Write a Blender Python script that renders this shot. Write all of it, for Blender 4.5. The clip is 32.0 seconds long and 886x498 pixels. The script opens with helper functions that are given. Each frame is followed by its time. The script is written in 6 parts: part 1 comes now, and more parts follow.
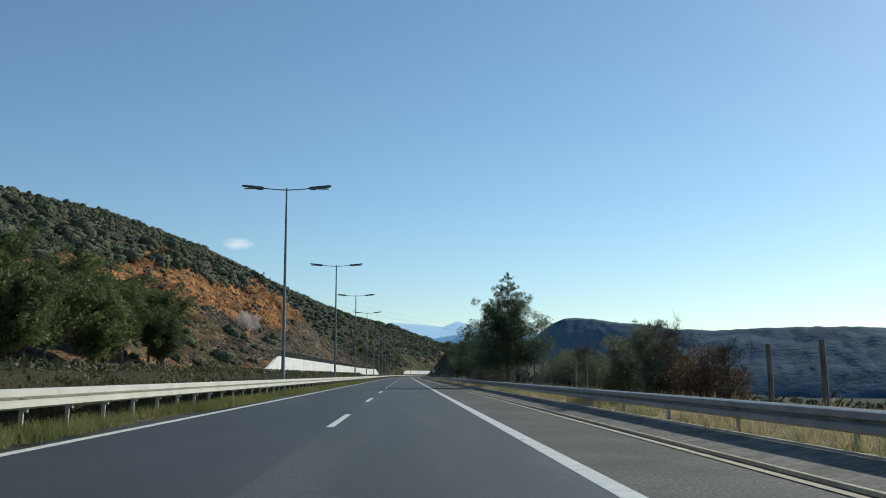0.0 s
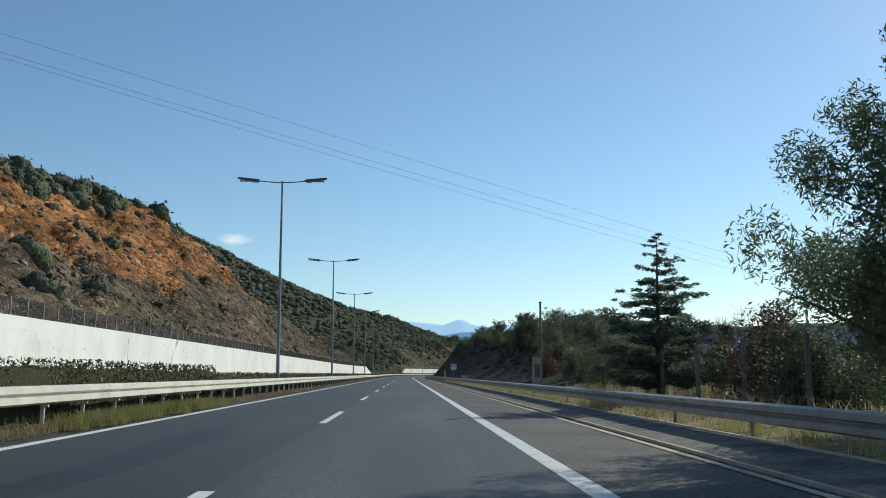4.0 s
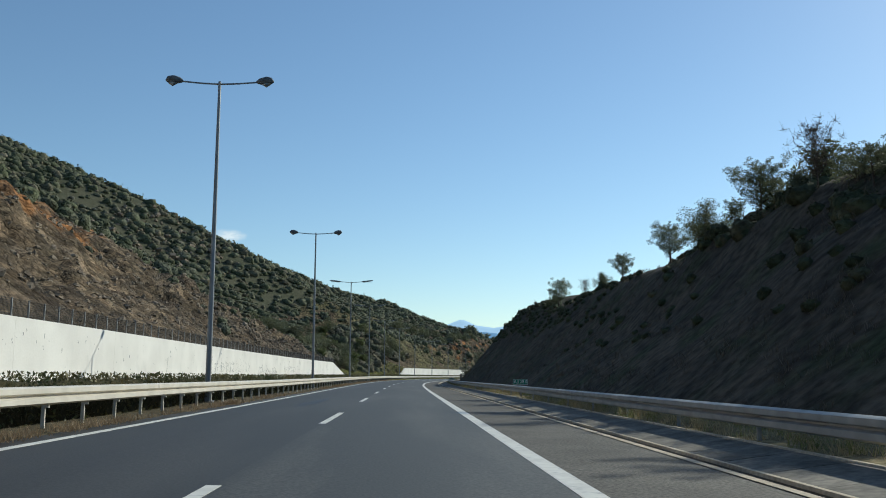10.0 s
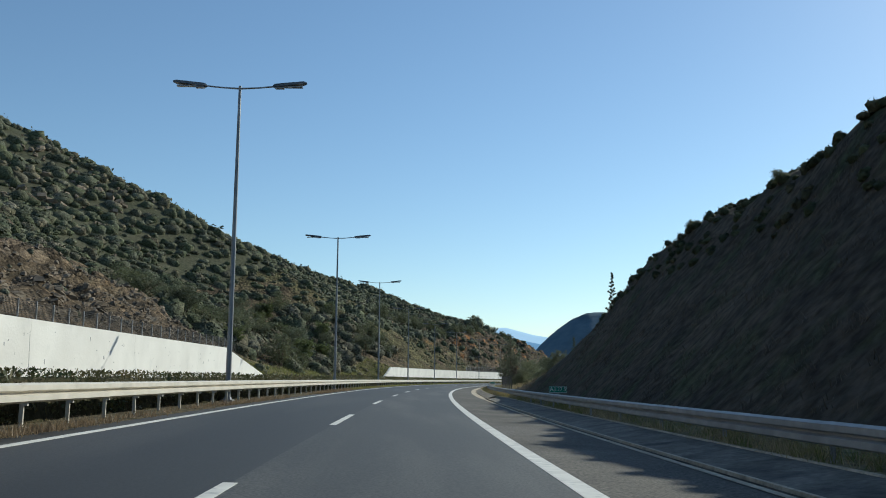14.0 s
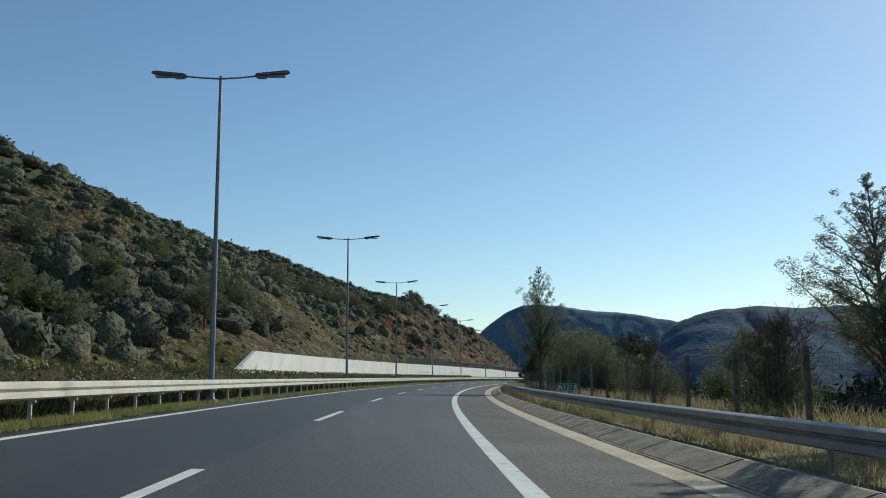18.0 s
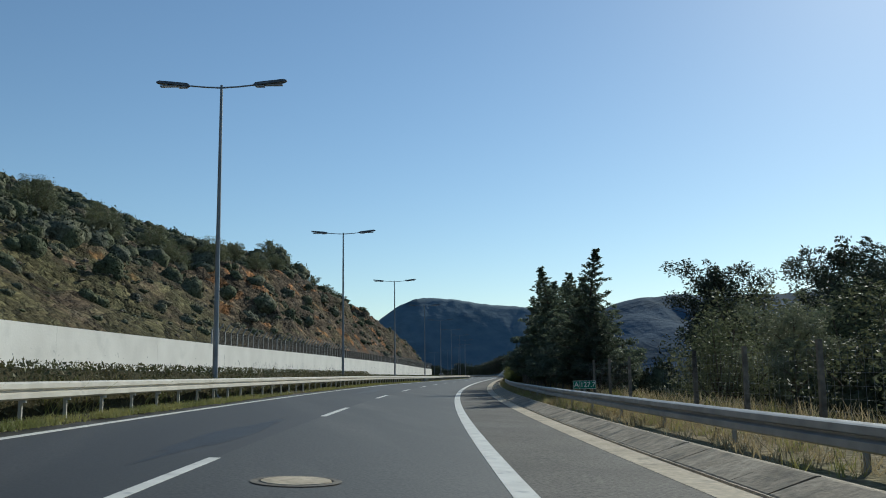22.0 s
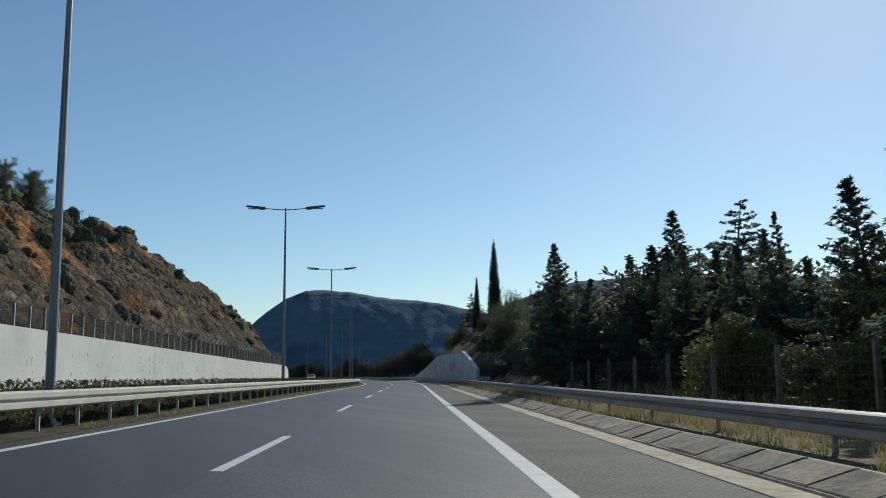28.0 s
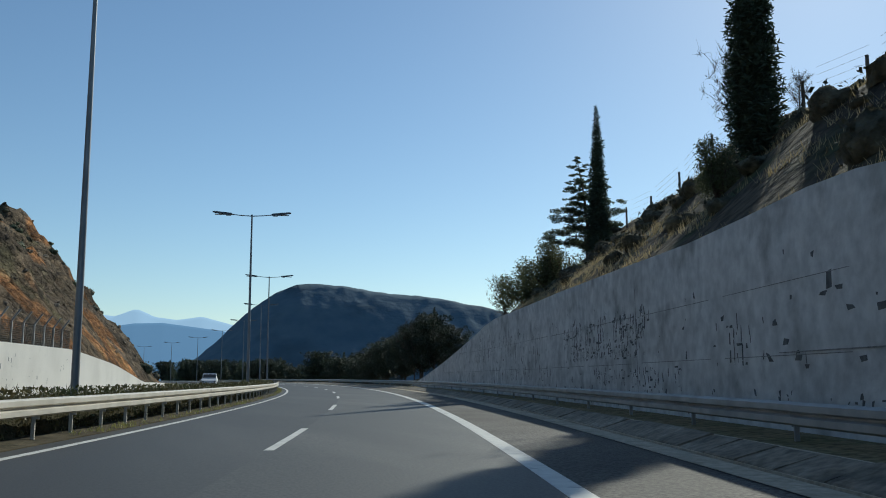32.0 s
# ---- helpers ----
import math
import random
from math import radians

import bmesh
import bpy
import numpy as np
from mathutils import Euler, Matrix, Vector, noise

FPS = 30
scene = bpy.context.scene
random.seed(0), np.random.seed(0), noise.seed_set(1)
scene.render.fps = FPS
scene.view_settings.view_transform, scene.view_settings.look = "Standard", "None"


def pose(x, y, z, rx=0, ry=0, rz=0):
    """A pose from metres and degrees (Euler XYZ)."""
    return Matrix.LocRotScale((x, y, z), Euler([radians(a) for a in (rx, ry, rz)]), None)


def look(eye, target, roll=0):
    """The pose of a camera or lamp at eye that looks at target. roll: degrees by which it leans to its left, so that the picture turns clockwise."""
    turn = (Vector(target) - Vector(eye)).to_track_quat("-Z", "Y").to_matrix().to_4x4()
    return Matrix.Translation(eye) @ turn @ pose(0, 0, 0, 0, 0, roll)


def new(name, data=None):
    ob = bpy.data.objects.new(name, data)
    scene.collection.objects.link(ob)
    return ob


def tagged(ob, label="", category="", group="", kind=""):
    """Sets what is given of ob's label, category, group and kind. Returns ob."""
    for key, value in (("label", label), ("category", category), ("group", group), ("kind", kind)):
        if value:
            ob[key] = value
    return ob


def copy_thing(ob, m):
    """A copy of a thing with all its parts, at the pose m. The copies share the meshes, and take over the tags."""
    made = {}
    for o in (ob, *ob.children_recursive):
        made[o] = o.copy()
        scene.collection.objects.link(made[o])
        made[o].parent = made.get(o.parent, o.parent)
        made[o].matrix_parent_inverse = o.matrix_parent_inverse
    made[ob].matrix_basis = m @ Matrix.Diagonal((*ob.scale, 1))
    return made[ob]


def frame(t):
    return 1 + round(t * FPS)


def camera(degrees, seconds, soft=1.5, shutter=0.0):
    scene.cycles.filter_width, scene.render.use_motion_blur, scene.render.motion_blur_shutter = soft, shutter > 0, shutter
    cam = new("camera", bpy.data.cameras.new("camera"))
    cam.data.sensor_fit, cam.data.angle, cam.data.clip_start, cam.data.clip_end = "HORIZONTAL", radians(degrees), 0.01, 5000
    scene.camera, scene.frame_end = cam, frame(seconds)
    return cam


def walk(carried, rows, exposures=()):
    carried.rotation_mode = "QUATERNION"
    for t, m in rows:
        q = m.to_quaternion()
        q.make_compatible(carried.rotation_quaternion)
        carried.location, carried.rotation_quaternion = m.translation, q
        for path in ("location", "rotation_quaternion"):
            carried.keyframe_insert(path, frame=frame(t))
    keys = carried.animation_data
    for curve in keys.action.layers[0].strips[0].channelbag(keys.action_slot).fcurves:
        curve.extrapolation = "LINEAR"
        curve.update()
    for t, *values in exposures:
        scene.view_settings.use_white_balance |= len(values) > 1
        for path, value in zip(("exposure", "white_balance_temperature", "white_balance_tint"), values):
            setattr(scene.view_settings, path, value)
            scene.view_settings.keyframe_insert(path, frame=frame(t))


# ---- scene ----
# ---- the road's line: heading of travel (degrees, left positive) by seconds at V metres a second ----
V = 26.4
HEADS = [(-20, 0), (0, 0), (11.5, 0), (12.5, -.15), (13.5, -.4), (14.5, -1.1), (16.5, -3.3), (17, -3.9), (18, -5.3), (19, -7.1), (20, -9.0),
         (21, -11.0), (22, -12.8), (23, -14.6), (24, -16.2), (25, -17.6), (26, -18.5), (28, -19.2), (30, -19.3), (32, -19.5), (60, 50.3), (66, 65)]
DS = [(-20, 1.3), (0, 1.3), (1, 1.2), (3, .7), (4, .2), (7, 0), (9, -.35), (11, -.4), (13, -.3), (15, -.9), (17, -1.6), (19, -2.0), (20, -2.3), (21, -2.6),
      (22, -3.1), (23, -4.1), (24, -5.0), (25, -5.7), (27.5, -7.6), (28, -8.0), (29, -9.3), (30, -10.2), (31, -10.8), (32, -11.6), (90, -11.6)]


def along(t):
    """Metres travelled at t seconds (a slightly easing speed)."""
    return V * t + np.interp(t, [a for a, b in DS], [b for a, b in DS])


STEP = 2.0
S0 = -320.0
_s = np.arange(S0, 1640.0, STEP)
_h = np.interp(_s, [along(a) for a, b in HEADS], [b for a, b in HEADS])
_k = np.ones(21) / 21
_h = np.radians(np.convolve(np.pad(_h, 10, mode="edge"), _k, mode="valid"))
_x = np.concatenate([[0], np.cumsum(-np.sin((_h[1:] + _h[:-1]) / 2) * STEP)])
_y = np.concatenate([[0], np.cumsum(np.cos((_h[1:] + _h[:-1]) / 2) * STEP)])
_o = int(round(-S0 / STEP))
_x, _y = _x - _x[_o], _y - _y[_o]


def line(s):
    """Place and heading of the camera's lane at s metres."""
    return np.interp(s, _s, _x), np.interp(s, _s, _y), np.interp(s, _s, _h)


def at(s, u, z=0.0):
    """World place at s metres along, u metres to the right of the lane's middle."""
    x, y, h = line(s)
    return Vector((float(x + u * np.cos(h)), float(y + u * np.sin(h)), float(z)))


# ---- the camera ----
YAW_OFF, EYE = -2.36, 1.09
PITCHES = [(0, 7.97), (4, 7.92), (7, 7.9), (9, 8.0), (11, 8.12), (13, 8.3), (15, 8.28), (17, 8.18), (19, 8.1), (21, 8.0), (23, 7.94), (25, 7.98), (28, 8.02), (30, 8.08), (32, 8.12)]
ROLLS = [(0, .2), (7, -.1), (11, -.2), (14.5, -.4), (17, .15), (21, .65), (25, .8), (28, .5), (30, .3), (32, .2)]


OFFS = [(0, -.3), (1, -.28), (3, -.16), (4, -.05), (7, .03), (9, .08), (11, -.08), (12, -.18), (13, -.25), (14, -.1), (15, .15), (17, .52), (19, .57), (21, .64), (23, .86), (24, .8), (25, .58), (27.5, .36), (30, .32), (31, .2), (32, .14)]


YAWS = [(0, 0), (18, 0), (19, .1), (21, .3), (23, .5), (26, .45), (28, .2), (30, 0), (32, 0)]


def cam_row(t):
    x, y, h = line(along(t))
    o = np.interp(t, [a for a, b in OFFS], [b for a, b in OFFS])
    x, y = x + o * np.cos(h), y + o * np.sin(h)
    r = np.interp(t, [a for a, b in ROLLS], [b for a, b in ROLLS])
    return (t, pose(float(x), float(y), EYE, 90 + float(np.interp(t, [a for a, b in PITCHES], [b for a, b in PITCHES])), float(r), math.degrees(float(h)) + YAW_OFF + float(np.interp(t, [a for a, b in YAWS], [b for a, b in YAWS]))))


cam = camera(52.5, 32.0, 1.0)
walk(cam, [cam_row(i / 2) for i in range(65)], [(0.0, 0.25, 6150, 0), (2.0, 0.29, 6150, 0), (3.0, 0.44, 6150, 0), (4.0, 0.36, 6150, 0), (7.0, 0.30, 6200, 0), (9.0, 0.33, 6200, 0), (14.0, 0.38, 6200, 0), (17.0, 0.24, 6250, 0), (21.0, 0.12, 6200, 0), (23.0, 0.12, 6150, 0), (24.0, 0.20, 6150, 0), (25.0, 0.11, 6150, 0), (28.0, 0.02, 6150, 0), (32.0, 0.09, 6150, 0)])

# ---- light: low winter sun ahead to the right, clear sky ----
SUN_AZ, SUN_EL = 46.6, 29.6
wd = bpy.data.worlds.new("sky")
scene.world = wd
wd.use_nodes = True
wn, wl = wd.node_tree.nodes, wd.node_tree.links
sky = wn.new("ShaderNodeTexSky")
sky.sky_type, sky.sun_disc = "NISHITA", False
sky.sun_elevation, sky.sun_rotation = radians(SUN_EL), radians(SUN_AZ)
sky.air_density, sky.dust_density, sky.ozone_density = 1.0, 0.2, 3.0
wl.new(sky.outputs[0], wn["Background"].inputs[0])
wn["Background"].inputs[1].default_value = 0.09
sun = new("sun", bpy.data.lights.new("sun", "SUN"))
sun.data.energy, sun.data.angle, sun.data.color = 3.2, radians(0.55), (1.0, 0.93, 0.82)
sun.matrix_world = look((0, 0, 300), (-math.sin(radians(SUN_AZ)) * 100, -math.cos(radians(SUN_AZ)) * 100, 300 - 100 * math.tan(radians(SUN_EL))))
scene.view_settings.exposure = 0.0


# ---- materials ----
def mat(name, base, other=None, scale=1.0, rough=0.85, metal=0.0, bump=0.0, bump_scale=None, mix=(0.35, 0.65), coord="Object", detail=6.0,
        island=0.0, spec=0.3, second=None, stretch=(1, 1, 1)):
    """A node material: two colours mixed by noise at one scale, a second noise for stains, optional relief and random tint."""
    m = bpy.data.materials.new(name)
    m.use_nodes = True
    n, l = m.node_tree.nodes, m.node_tree.links
    b = n["Principled BSDF"]
    b.inputs["Roughness"].default_value, b.inputs["Metallic"].default_value = rough, metal
    b.inputs["Specular IOR Level"].default_value = spec
    tc = n.new("ShaderNodeTexCoord") if coord == "Object" else n.new("ShaderNodeNewGeometry")
    mp = n.new("ShaderNodeMapping")
    mp.inputs["Scale"].default_value = stretch
    l.new(tc.outputs["Object" if coord == "Object" else "Position"], mp.inputs[0])
    nz = n.new("ShaderNodeTexNoise")
    nz.inputs["Scale"].default_value, nz.inputs["Detail"].default_value = scale, detail
    l.new(mp.outputs[0], nz.inputs["Vector"])
    rp = n.new("ShaderNodeValToRGB")
    rp.color_ramp.elements[0].position, rp.color_ramp.elements[1].position = mix
    rp.color_ramp.elements[0].color = (*base, 1)
    rp.color_ramp.elements[1].color = (*(other or base), 1)
    l.new(nz.outputs[0], rp.inputs[0])
    out = rp.outputs[0]
    if second:
        col, sc, lo, hi = second
        n2 = n.new("ShaderNodeTexNoise")
        n2.inputs["Scale"].default_value, n2.inputs["Detail"].default_value = sc, 8.0
        l.new(mp.outputs[0], n2.inputs["Vector"])
        r2 = n.new("ShaderNodeMapRange")
        r2.inputs["From Min"].default_value, r2.inputs["From Max"].default_value = lo, hi
        l.new(n2.outputs[0], r2.inputs[0])
        mx = n.new("ShaderNodeMixRGB")
        l.new(r2.outputs[0], mx.inputs[0])
        l.new(out, mx.inputs[1])
        mx.inputs[2].default_value = (*col, 1)
        out = mx.outputs[0]
    if island:
        gi = n.new("ShaderNodeNewGeometry")
        oi = n.new("ShaderNodeObjectInfo")
        ad = n.new("ShaderNodeMath")
        ad.operation = "ADD"
        l.new(gi.outputs["Random Per Island"], ad.inputs[0])
        l.new(oi.outputs["Random"], ad.inputs[1])
        mr = n.new("ShaderNodeMapRange")
        mr.inputs["From Max"].default_value = 2.0
        mr.inputs["To Min"].default_value, mr.inputs["To Max"].default_value = 1 - island, 1 + island
        l.new(ad.outputs[0], mr.inputs[0])
        hs = n.new("ShaderNodeHueSaturation")
        l.new(mr.outputs[0], hs.inputs["Value"])
        l.new(out, hs.inputs["Color"])
        out = hs.outputs[0]
    l.new(out, b.inputs["Base Color"])
    if bump:
        nb = n.new("ShaderNodeTexNoise")
        nb.inputs["Scale"].default_value, nb.inputs["Detail"].default_value = bump_scale or scale * 6, 8.0
        l.new(mp.outputs[0], nb.inputs["Vector"])
        bp = n.new("ShaderNodeBump")
        bp.inputs["Strength"].default_value, bp.inputs["Distance"].default_value = 1.0, bump
        l.new(nb.outputs[0], bp.inputs["Height"])
        l.new(bp.outputs[0], b.inputs["Normal"])
    return m


def leaf_mat(name, a, b_, island=0.45, trans=0.25, rough=0.6):
    m = mat(name, a, b_, 0.6, rough, island=island, coord="World", spec=0.25)
    n, l = m.node_tree.nodes, m.node_tree.links
    bs = n["Principled BSDF"]
    tr = n.new("ShaderNodeBsdfTranslucent")
    src = bs.inputs["Base Color"].links[0].from_socket
    l.new(src, tr.inputs[0])
    mx = n.new("ShaderNodeMixShader")
    mx.inputs[0].default_value = trans
    l.new(bs.outputs[0], mx.inputs[1])
    l.new(tr.outputs[0], mx.inputs[2])
    l.new(mx.outputs[0], n["Material Output"].inputs[0])
    return m


def rock_mat():
    """Rubble and broken rock: brown earth, grey stone, red and grassy zones, stones at two sizes."""
    m = mat("cut_rock", (0.172, 0.122, 0.076), (0.084, 0.066, 0.044), 0.6, 0.95, coord="World", detail=10.0, stretch=(1, .4, 1))
    n, l = m.node_tree.nodes, m.node_tree.links
    bs = n["Principled BSDF"]
    col = bs.inputs["Base Color"].links[0].from_socket
    geo = n.new("ShaderNodeNewGeometry")
    warp = n.new("ShaderNodeTexNoise")
    warp.inputs["Scale"].default_value, warp.inputs["Detail"].default_value = 1.3, 4.0
    l.new(geo.outputs["Position"], warp.inputs["Vector"])
    add = n.new("ShaderNodeMixRGB")
    add.blend_type, add.inputs[0].default_value = "ADD", 0.55
    mp = n.new("ShaderNodeMapping")
    mp.inputs["Scale"].default_value = (1, .4, 1)
    l.new(geo.outputs["Position"], mp.inputs[0])
    l.new(mp.outputs[0], add.inputs[1])
    l.new(warp.outputs["Color"], add.inputs[2])

    def blend(src, colour, attr, gain, scale):
        at_ = n.new("ShaderNodeAttribute")
        at_.attribute_name = attr
        nz = n.new("ShaderNodeTexNoise")
        nz.inputs["Scale"].default_value, nz.inputs["Detail"].default_value = scale, 8.0
        l.new(mp.outputs[0], nz.inputs["Vector"])
        s1 = n.new("ShaderNodeMath")
        s1.operation = "ADD"
        l.new(at_.outputs["Fac"], s1.inputs[0])
        l.new(nz.outputs[0], s1.inputs[1])
        mr = n.new("ShaderNodeMapRange")
        mr.inputs["From Min"].default_value, mr.inputs["From Max"].default_value = 0.70, 1.25
        mr.inputs["To Max"].default_value = gain
        l.new(s1.outputs[0], mr.inputs[0])
        mx = n.new("ShaderNodeMixRGB")
        l.new(mr.outputs[0], mx.inputs[0])
        l.new(src, mx.inputs[1])
        mx.inputs[2].default_value = (*colour, 1)
        return mx.outputs[0]

    col = blend(col, (0.108, 0.082, 0.058), "bare_rock", .7, 0.9)
    col = blend(col, (0.31, 0.140, 0.052), "red_soil", .92, 1.1)
    col = blend(col, (0.112, 0.108, 0.046), "green_soil", .65, 1.6)
    height = None
    for sc, lo, hi, amt in ((0.3, .6, 1.25, 1.1), (1.4, .5, 1.4, .5), (5.0, .6, 1.4, .14)):
        vo = n.new("ShaderNodeTexVoronoi")
        vo.inputs["Scale"].default_value = sc
        l.new(add.outputs[0], vo.inputs["Vector"])
        sep = n.new("ShaderNodeSeparateColor")
        l.new(vo.outputs["Color"], sep.inputs[0])
        mr = n.new("ShaderNodeMapRange")
        mr.inputs["To Min"].default_value, mr.inputs["To Max"].default_value = lo, hi
        l.new(sep.outputs[0], mr.inputs[0])
        hs = n.new("ShaderNodeHueSaturation")
        l.new(mr.outputs[0], hs.inputs["Value"])
        l.new(col, hs.inputs["Color"])
        col = hs.outputs[0]
        mu = n.new("ShaderNodeMath")
        mu.operation = "MULTIPLY_ADD"
        l.new(vo.outputs["Distance"], mu.inputs[0])
        mu.inputs[1].default_value = -amt
        if height is None:
            mu.inputs[2].default_value = 0.0
        else:
            l.new(height, mu.inputs[2])
        height = mu.outputs[0]
    bp = n.new("ShaderNodeBump")
    bp.inputs["Strength"].default_value, bp.inputs["Distance"].default_value = 1.0, 1.1
    l.new(height, bp.inputs["Height"])
    l.new(bp.outputs[0], bs.inputs["Normal"])
    l.new(col, bs.inputs["Base Color"])
    return m


M = {}
M["asphalt"] = mat("asphalt", (0.0170, 0.0160, 0.0142), (0.0275, 0.026, 0.023), 0.3, 0.64, bump=0.0016, bump_scale=130, coord="World", spec=0.5, stretch=(1, .10, 1), second=((0.043, 0.040, 0.035), 0.45, 0.5, 0.72))
M["asphalt_worn"] = mat("worn_asphalt", (0.029, 0.0272, 0.0230), (0.047, 0.044, 0.0370), 0.3, 0.64, bump=0.0018, bump_scale=120, coord="World", spec=0.5, stretch=(1, .10, 1), second=((0.070, 0.065, 0.054), 0.6, 0.5, 0.7))
M["tar"] = mat("dark_bitumen", (0.014, 0.014, 0.014), (0.024, 0.0235, 0.023), 1.2, 0.55, bump=0.003, bump_scale=60, coord="World", spec=0.4)
M["shoulder"] = mat("shoulder_asphalt", (0.064, 0.058, 0.050), (0.10, 0.09, 0.077), 0.5, 0.85, bump=0.005, bump_scale=45, coord="World", second=((0.12, 0.11, 0.1), 0.2, 0.5, 0.75))
M["paint"] = mat("road_paint", (0.60, 0.58, 0.53), (0.72, 0.70, 0.64), 3.0, 0.6, bump=0.002, bump_scale=80, coord="World", second=((0.35, 0.35, 0.34), 5.0, 0.58, 0.75))
M["concrete"] = mat("gutter_concrete", (0.13, 0.116, 0.094), (0.215, 0.19, 0.156), 1.6, 0.9, bump=0.006, bump_scale=30, coord="World", second=((0.065, 0.06, 0.052), 0.9, 0.52, 0.7), island=0.2)
M["slab"] = mat("worn_slab_concrete", (0.20, 0.165, 0.120), (0.31, 0.262, 0.198), 1.1, 0.9, bump=0.012, bump_scale=16, coord="World", second=((0.09, 0.08, 0.062), 1.6, 0.52, 0.7), island=0.25)
M["edge"] = mat("pale_edge_concrete", (0.43, 0.355, 0.255), (0.55, 0.465, 0.345), 1.2, 0.9, bump=0.004, bump_scale=40, coord="World", second=((0.3, 0.26, 0.2), 2.0, 0.55, 0.75))
M["white_wall"] = mat("whitewashed_concrete", (0.72, 0.69, 0.63), (0.81, 0.78, 0.715), 0.35, 0.92, bump=0.012, bump_scale=7, coord="World", second=((0.56, 0.545, 0.50), 0.5, 0.60, 0.9))
M["grey_wall"] = mat("weathered_whitewash", (0.60, 0.60, 0.59), (0.74, 0.735, 0.72), 0.5, 0.92, bump=0.015, bump_scale=6, coord="World", second=((0.40, 0.40, 0.39), 0.9, 0.55, 0.72))
M["stain"] = mat("dark_paint_stain", (0.10, 0.10, 0.10), (0.18, 0.18, 0.18), 6.0, 0.9, coord="World")
M["scuff"] = mat("grey_scuff", (0.20, 0.20, 0.195), (0.34, 0.34, 0.33), 6.0, 0.9, coord="World")
# Duller grey: the near rail's shaded side is put into the colour.
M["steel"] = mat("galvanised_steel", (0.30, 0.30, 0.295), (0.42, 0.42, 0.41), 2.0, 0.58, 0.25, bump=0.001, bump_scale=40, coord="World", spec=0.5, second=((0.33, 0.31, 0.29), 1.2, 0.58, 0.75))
# Paler, warmer copy of the rail steel with sunlight put into the colour.
M["rail_sunlit"] = mat("sunlit_steel", (0.56, 0.52, 0.44), (0.68, 0.63, 0.54), 1.5, 0.6, 0.1, bump=0.001, bump_scale=40, coord="World", spec=0.4, second=((0.36, 0.33, 0.28), 1.2, 0.62, 0.78))
M["pole"] = mat("lamp_pole_steel", (0.20, 0.215, 0.225), (0.28, 0.29, 0.30), 1.2, 0.5, 0.3, coord="World", spec=0.5)
M["lamp_grey"] = mat("luminaire_grey", (0.10, 0.11, 0.12), (0.16, 0.17, 0.18), 3.0, 0.5, coord="World")
M["lamp_glass"] = mat("luminaire_bowl", (0.20, 0.21, 0.22), (0.28, 0.29, 0.3), 3.0, 0.25, coord="World", spec=0.6)
M["fence_steel"] = mat("fence_steel", (0.20, 0.20, 0.195), (0.30, 0.29, 0.28), 2.0, 0.6, 0.2, coord="World")
M["dark_mesh"] = mat("rusted_dark_mesh", (0.045, 0.042, 0.036), (0.075, 0.068, 0.058), 2.0, 0.8, coord="World")
M["wood"] = mat("weathered_post_wood", (0.10, 0.085, 0.07), (0.2, 0.175, 0.15), 2.5, 0.9, bump=0.004, stretch=(6, 6, 1), coord="World")
M["green"] = mat("sign_green", (0.01, 0.16, 0.10), (0.015, 0.2, 0.125), 4.0, 0.45, coord="World")
M["white"] = mat("sign_white", (0.74, 0.75, 0.74), (0.8, 0.8, 0.8), 4.0, 0.45, coord="World")
M["black"] = mat("sign_black", (0.02, 0.02, 0.02), (0.03, 0.03, 0.03), 4.0, 0.5, coord="World")
M["blue"] = mat("faded_sign_blue", (0.05, 0.11, 0.34), (0.08, 0.16, 0.40), 4.0, 0.5, coord="World")
M["yellow"] = mat("faded_yellow_plastic", (0.56, 0.47, 0.16), (0.64, 0.56, 0.24), 3.0, 0.6, coord="World")
M["soil"] = mat("hillside_soil", (0.066, 0.070, 0.042), (0.092, 0.088, 0.056), 0.10, 0.95, bump=0.25, bump_scale=1.2, coord="World", second=((0.15, 0.138, 0.105), 0.5, 0.62, 0.8))
M["rock"] = rock_mat()
